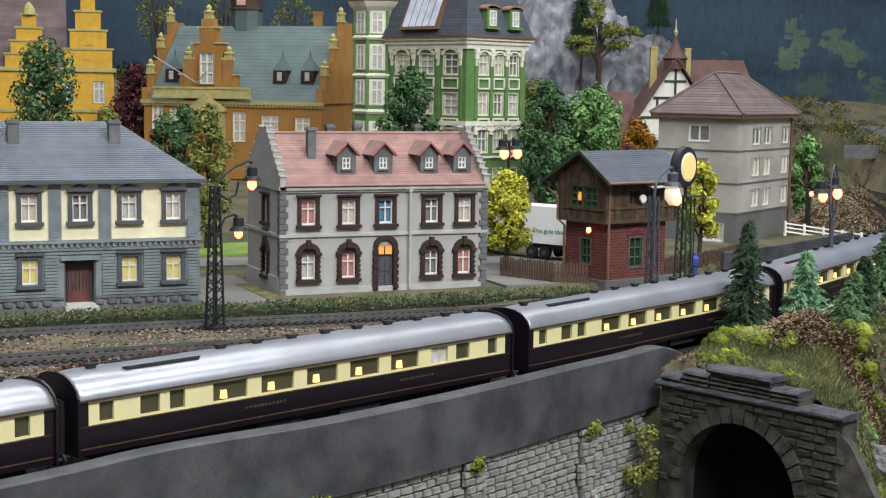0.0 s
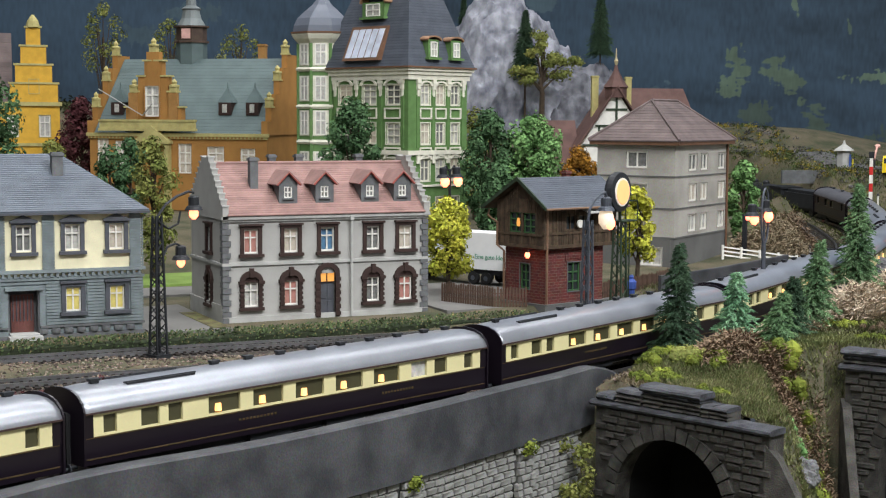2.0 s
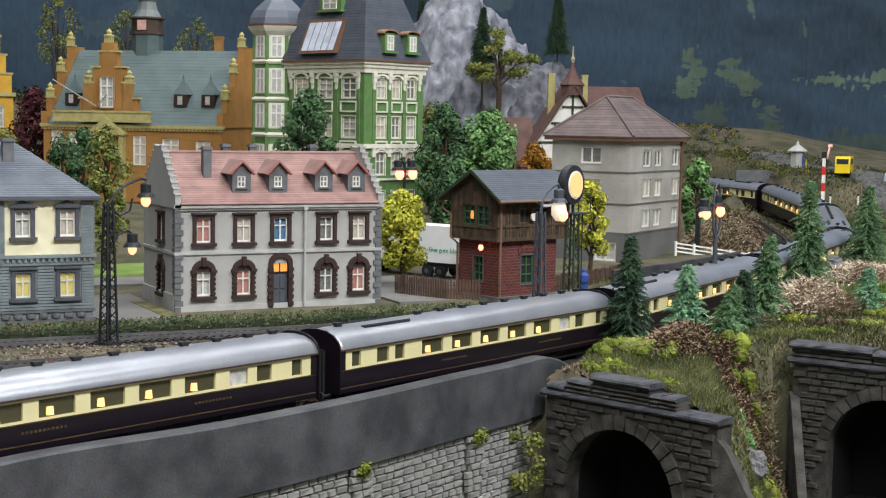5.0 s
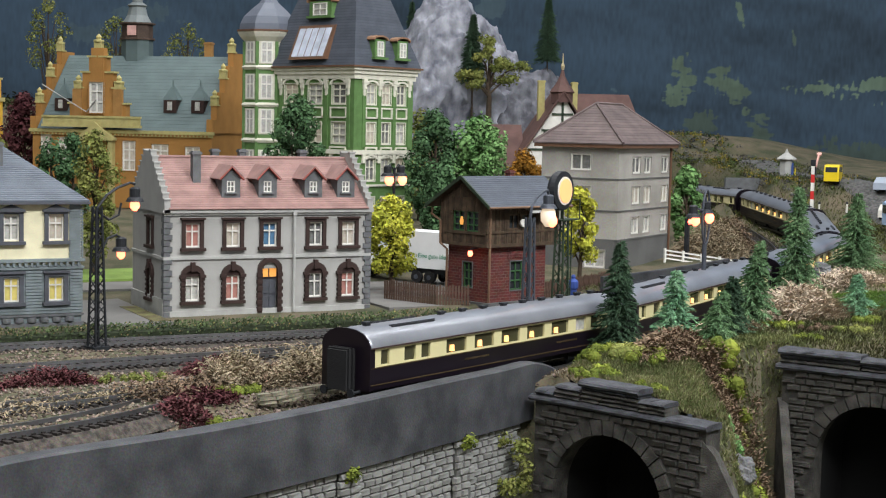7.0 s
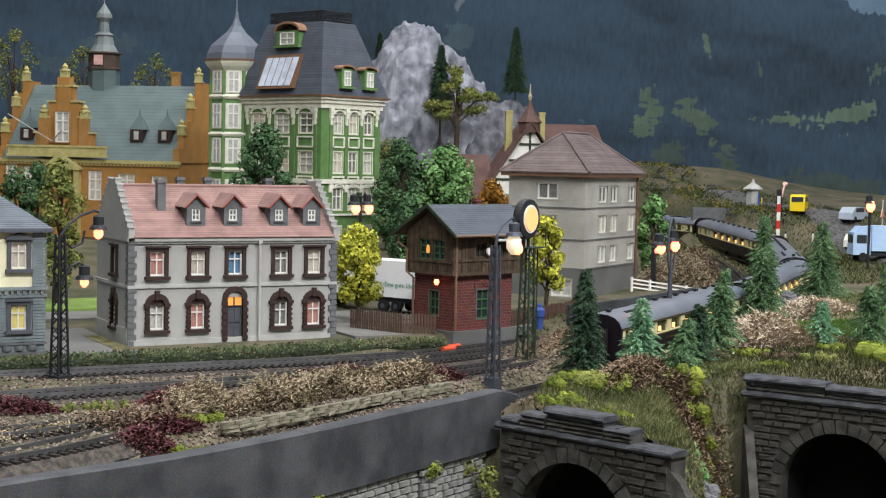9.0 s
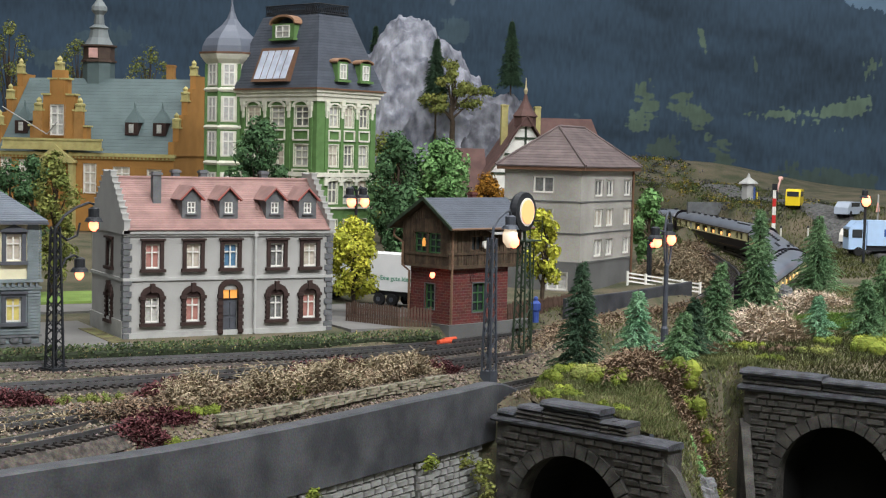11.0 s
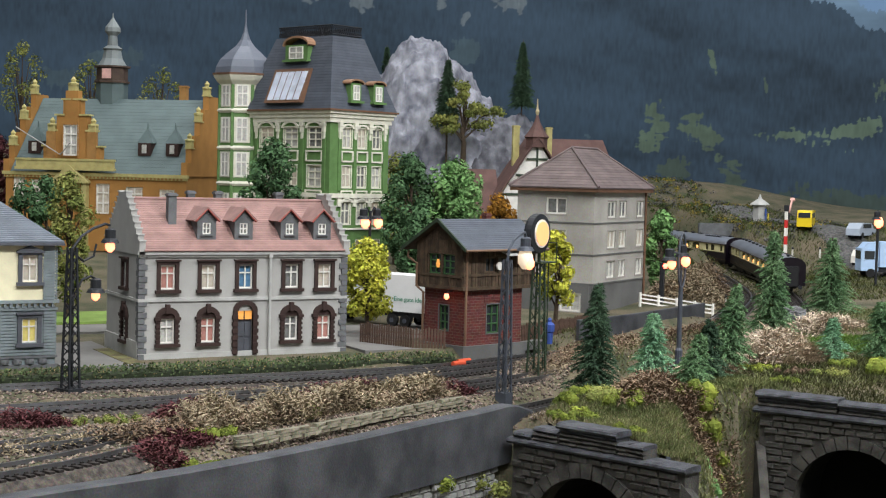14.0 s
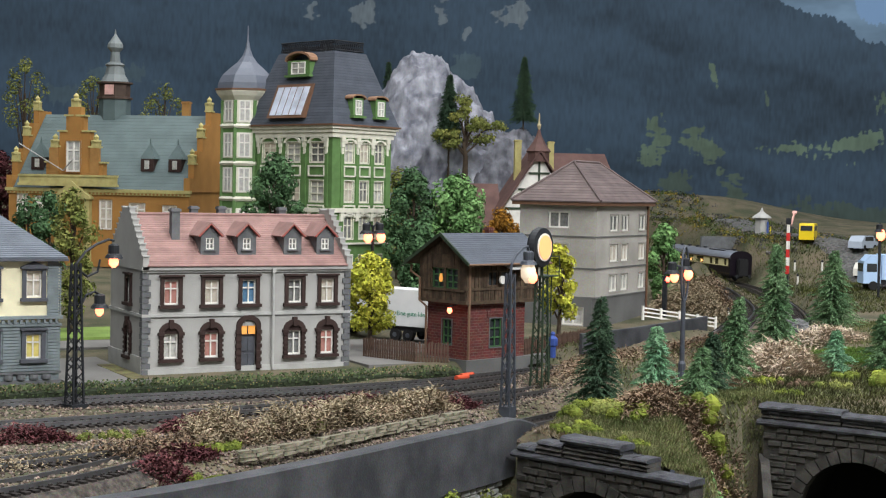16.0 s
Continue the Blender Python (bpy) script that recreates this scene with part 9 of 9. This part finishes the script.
    for e in (-1, 1):
        x = e * (L + 0.35)
        g = Mesh()
        for q in range(5):
            xx = e * (L + 0.08 + 0.16 * q)
            w = 0.78 if q % 2 else 0.70
            g.box(min(xx, xx + e * 0.12), max(xx, xx + e * 0.12), -w, w, 0.95, 3.25 if q % 2 else 3.15)
        part("gangway_bellows", g, RUBBER, root)
        b = Mesh()
        for y in (-1.0, 1.0):
            b.at(0, 0, 0).tube([(e * L, y, 0.85), (e * (L + 0.75), y, 0.85)], 0.09, 8)
            b.tube([(e * (L + 0.72), y, 0.85), (e * (L + 0.8), y, 0.85)], 0.25, 10)
        part("buffers", b, BLACK, root)
        tr = Mesh()
        bx = e * (L - 4.0 * (1 if cream else 0.55))
        tr.box(bx - 2.1, bx + 2.1, -1.15, -0.95, 0.35, 0.8).box(bx - 2.1, bx + 2.1, 0.95, 1.15, 0.35, 0.8).box(bx - 0.5, bx + 0.5, -1.1, 1.1, 0.4, 0.75)
        bogie = part("bogie", tr, BLACK, root)
        for wx in (-1.45, 1.45):
            wm = Mesh()
            for y in (-0.82, 0.82):
                wm.tube([(bx + wx, y - 0.09, 0.5), (bx + wx, y + 0.09, 0.5)], 0.5, 16)
            wm.tube([(bx + wx, -0.8, 0.5), (bx + wx, 0.8, 0.5)], 0.08, 6)
            part("wheelset", wm, STEEL, bogie)
    if cream:
        for x in (-2.4, 2.6):
            part("battery_box", Mesh().box(x - 1.3, x + 1.3, -1.35, 1.35, 0.5, 0.95), BLACK, root)
    return root


def locomotive():
    root = thing("steam_locomotive", 0, 0, 0, 0, "black steam locomotive with tender and three red lamps", "locomotive")
    m = Mesh().tube([(10.5, 0, 2.55), (10.2, 0, 2.55), (-0.5, 0, 2.55)], 1.02, 18)
    m.tube([(10.7, 0, 2.55), (10.5, 0, 2.55)], 0.85, 18)
    part("boiler", m, BLACK, root, smooth=False)
    part("chimney", Mesh().lathe(9.0, 0, [(0.32, 3.4), (0.3, 4.1), (0.42, 4.3)], 12), BLACK, root)
    for x in (6.4, 3.2):
        part("dome", Mesh().lathe(x, 0, [(0.5, 3.3), (0.5, 3.8), (0.3, 4.0)], 12), BLACK, root)
    part("running_board", Mesh().box(-0.5, 11.3, -1.6, 1.6, 1.6, 1.75), BLACK, root)
    part("frame", Mesh().box(-3.5, 11.6, -0.9, 0.9, 0.7, 1.6).box(11.4, 11.7, -1.5, 1.5, 0.7, 1.5), BLACK, root)
    cab = Mesh().box(-3.6, -0.5, -1.55, 1.55, 1.3, 3.3).box(-3.9, -0.2, -1.68, 1.68, 3.3, 3.5).prism([(-3.9, 3.5), (-0.2, 3.5), (-0.2, 3.55), (-3.9, 3.55)], -1.5, 1.5)
    part("cab", cab, BLACK, root)
    for s in (-1, 1):
        part("smoke_deflector", Mesh().box(8.2, 11.2, s * 1.5 - 0.05, s * 1.5 + 0.05, 1.75, 3.6), BLACK, root)
        part("cylinder", Mesh().tube([(8.4, s * 1.25, 0.85), (10.6, s * 1.25, 0.85)], 0.5, 12), BLACK, root)
        part("side_rod", Mesh().box(0.5, 7.6, s * 1.12 - 0.05, s * 1.12 + 0.05, 0.75, 0.92), STEEL, root)
        for x in (1.0, 3.6, 6.2):
            part("wheel", Mesh().tube([(x, s * 0.85 - 0.1, 1.05), (x, s * 0.85 + 0.1, 1.05)], 1.05, 20), BLACK, root)
        for x in (9.0, 10.6, -2.4, -6.5, -8.6, -10.7):
            part("wheel", Mesh().tube([(x, s * 0.85 - 0.1, 0.5), (x, s * 0.85 + 0.1, 0.5)], 0.5, 14), BLACK, root)
    part("tender", Mesh().box(-12.0, -4.4, -1.55, 1.55, 1.1, 3.0).box(-11.7, -4.9, -1.2, 1.2, 3.0, 3.4).box(-12, -4.4, -1.2, 1.2, 0.7, 1.1), BLACK, root)
    for y, z in ((-1.05, 1.75), (1.05, 1.75), (0, 3.3)):
        part("headlamp", Mesh().tube([(11.3, y, z), (11.75, y, z)], 0.27, 12), REDLAMP, root, "glowing red headlamp")
    return root


PITCH = 27.75
first = coach("passenger_coach", "cream and dark violet passenger coach with silver roof")
coaches = [first] + [copy_thing(first, Matrix.Identity(4)) for _ in range(6)]
van = coach("luggage_van", "dark violet luggage van behind the locomotive", False, 14.2)
engine = locomotive()
# the tail's way along the line, in centimetres
TAIL_T = [0.0, 2.0, 5.0, 7.5, 8.5, 9.0, 11.5, 12.5, 13.5, 14.5, 16.0]
TAIL_S = [-25.6, 5.4, 51.6, 90.2, 105.0, 113.2, 153.3, 167.6, 181.6, 195.0, 215.5]


def tail(t):
    ts, ss = TAIL_T, TAIL_S
    i = min(max(int(np.searchsorted(ts, t)) - 1, 0), len(ts) - 2)
    v = [(ss[min(k + 1, len(ss) - 1)] - ss[max(k - 1, 0)]) / (ts[min(k + 1, len(ss) - 1)] - ts[max(k - 1, 0)]) for k in range(len(ss))]
    h = ts[i + 1] - ts[i]
    u = (t - ts[i]) / h
    return (2 * u ** 3 - 3 * u ** 2 + 1) * ss[i] + (u ** 3 - 2 * u ** 2 + u) * h * v[i] + (3 * u ** 2 - 2 * u ** 3) * ss[i + 1] + (u ** 3 - u ** 2) * h * v[i + 1]


def on_rails(s, half):
    a, b = on_line(s - half), on_line(s + half)
    mid, d = (a + b) / 2, b - a
    return pose(mid.x * CM, mid.y * CM, mid.z * CM, 0, -math.degrees(math.atan2(d.z, d.xy.length)), math.degrees(math.atan2(d.y, d.x)))


def motions():
    times = [0.5 * k for k in range(33)]
    for k, c in enumerate(coaches):
        walk(c, [(t, on_rails(tail(t) + PITCH * (k + 0.5), 9)) for t in times])
    end = 7 * PITCH
    walk(van, [(t, on_rails(tail(t) + end + 7.8, 4)) for t in times])
    walk(engine, [(t, on_rails(tail(t) + end + 15.6 + 12.6, 6)) for t in times])



motions()
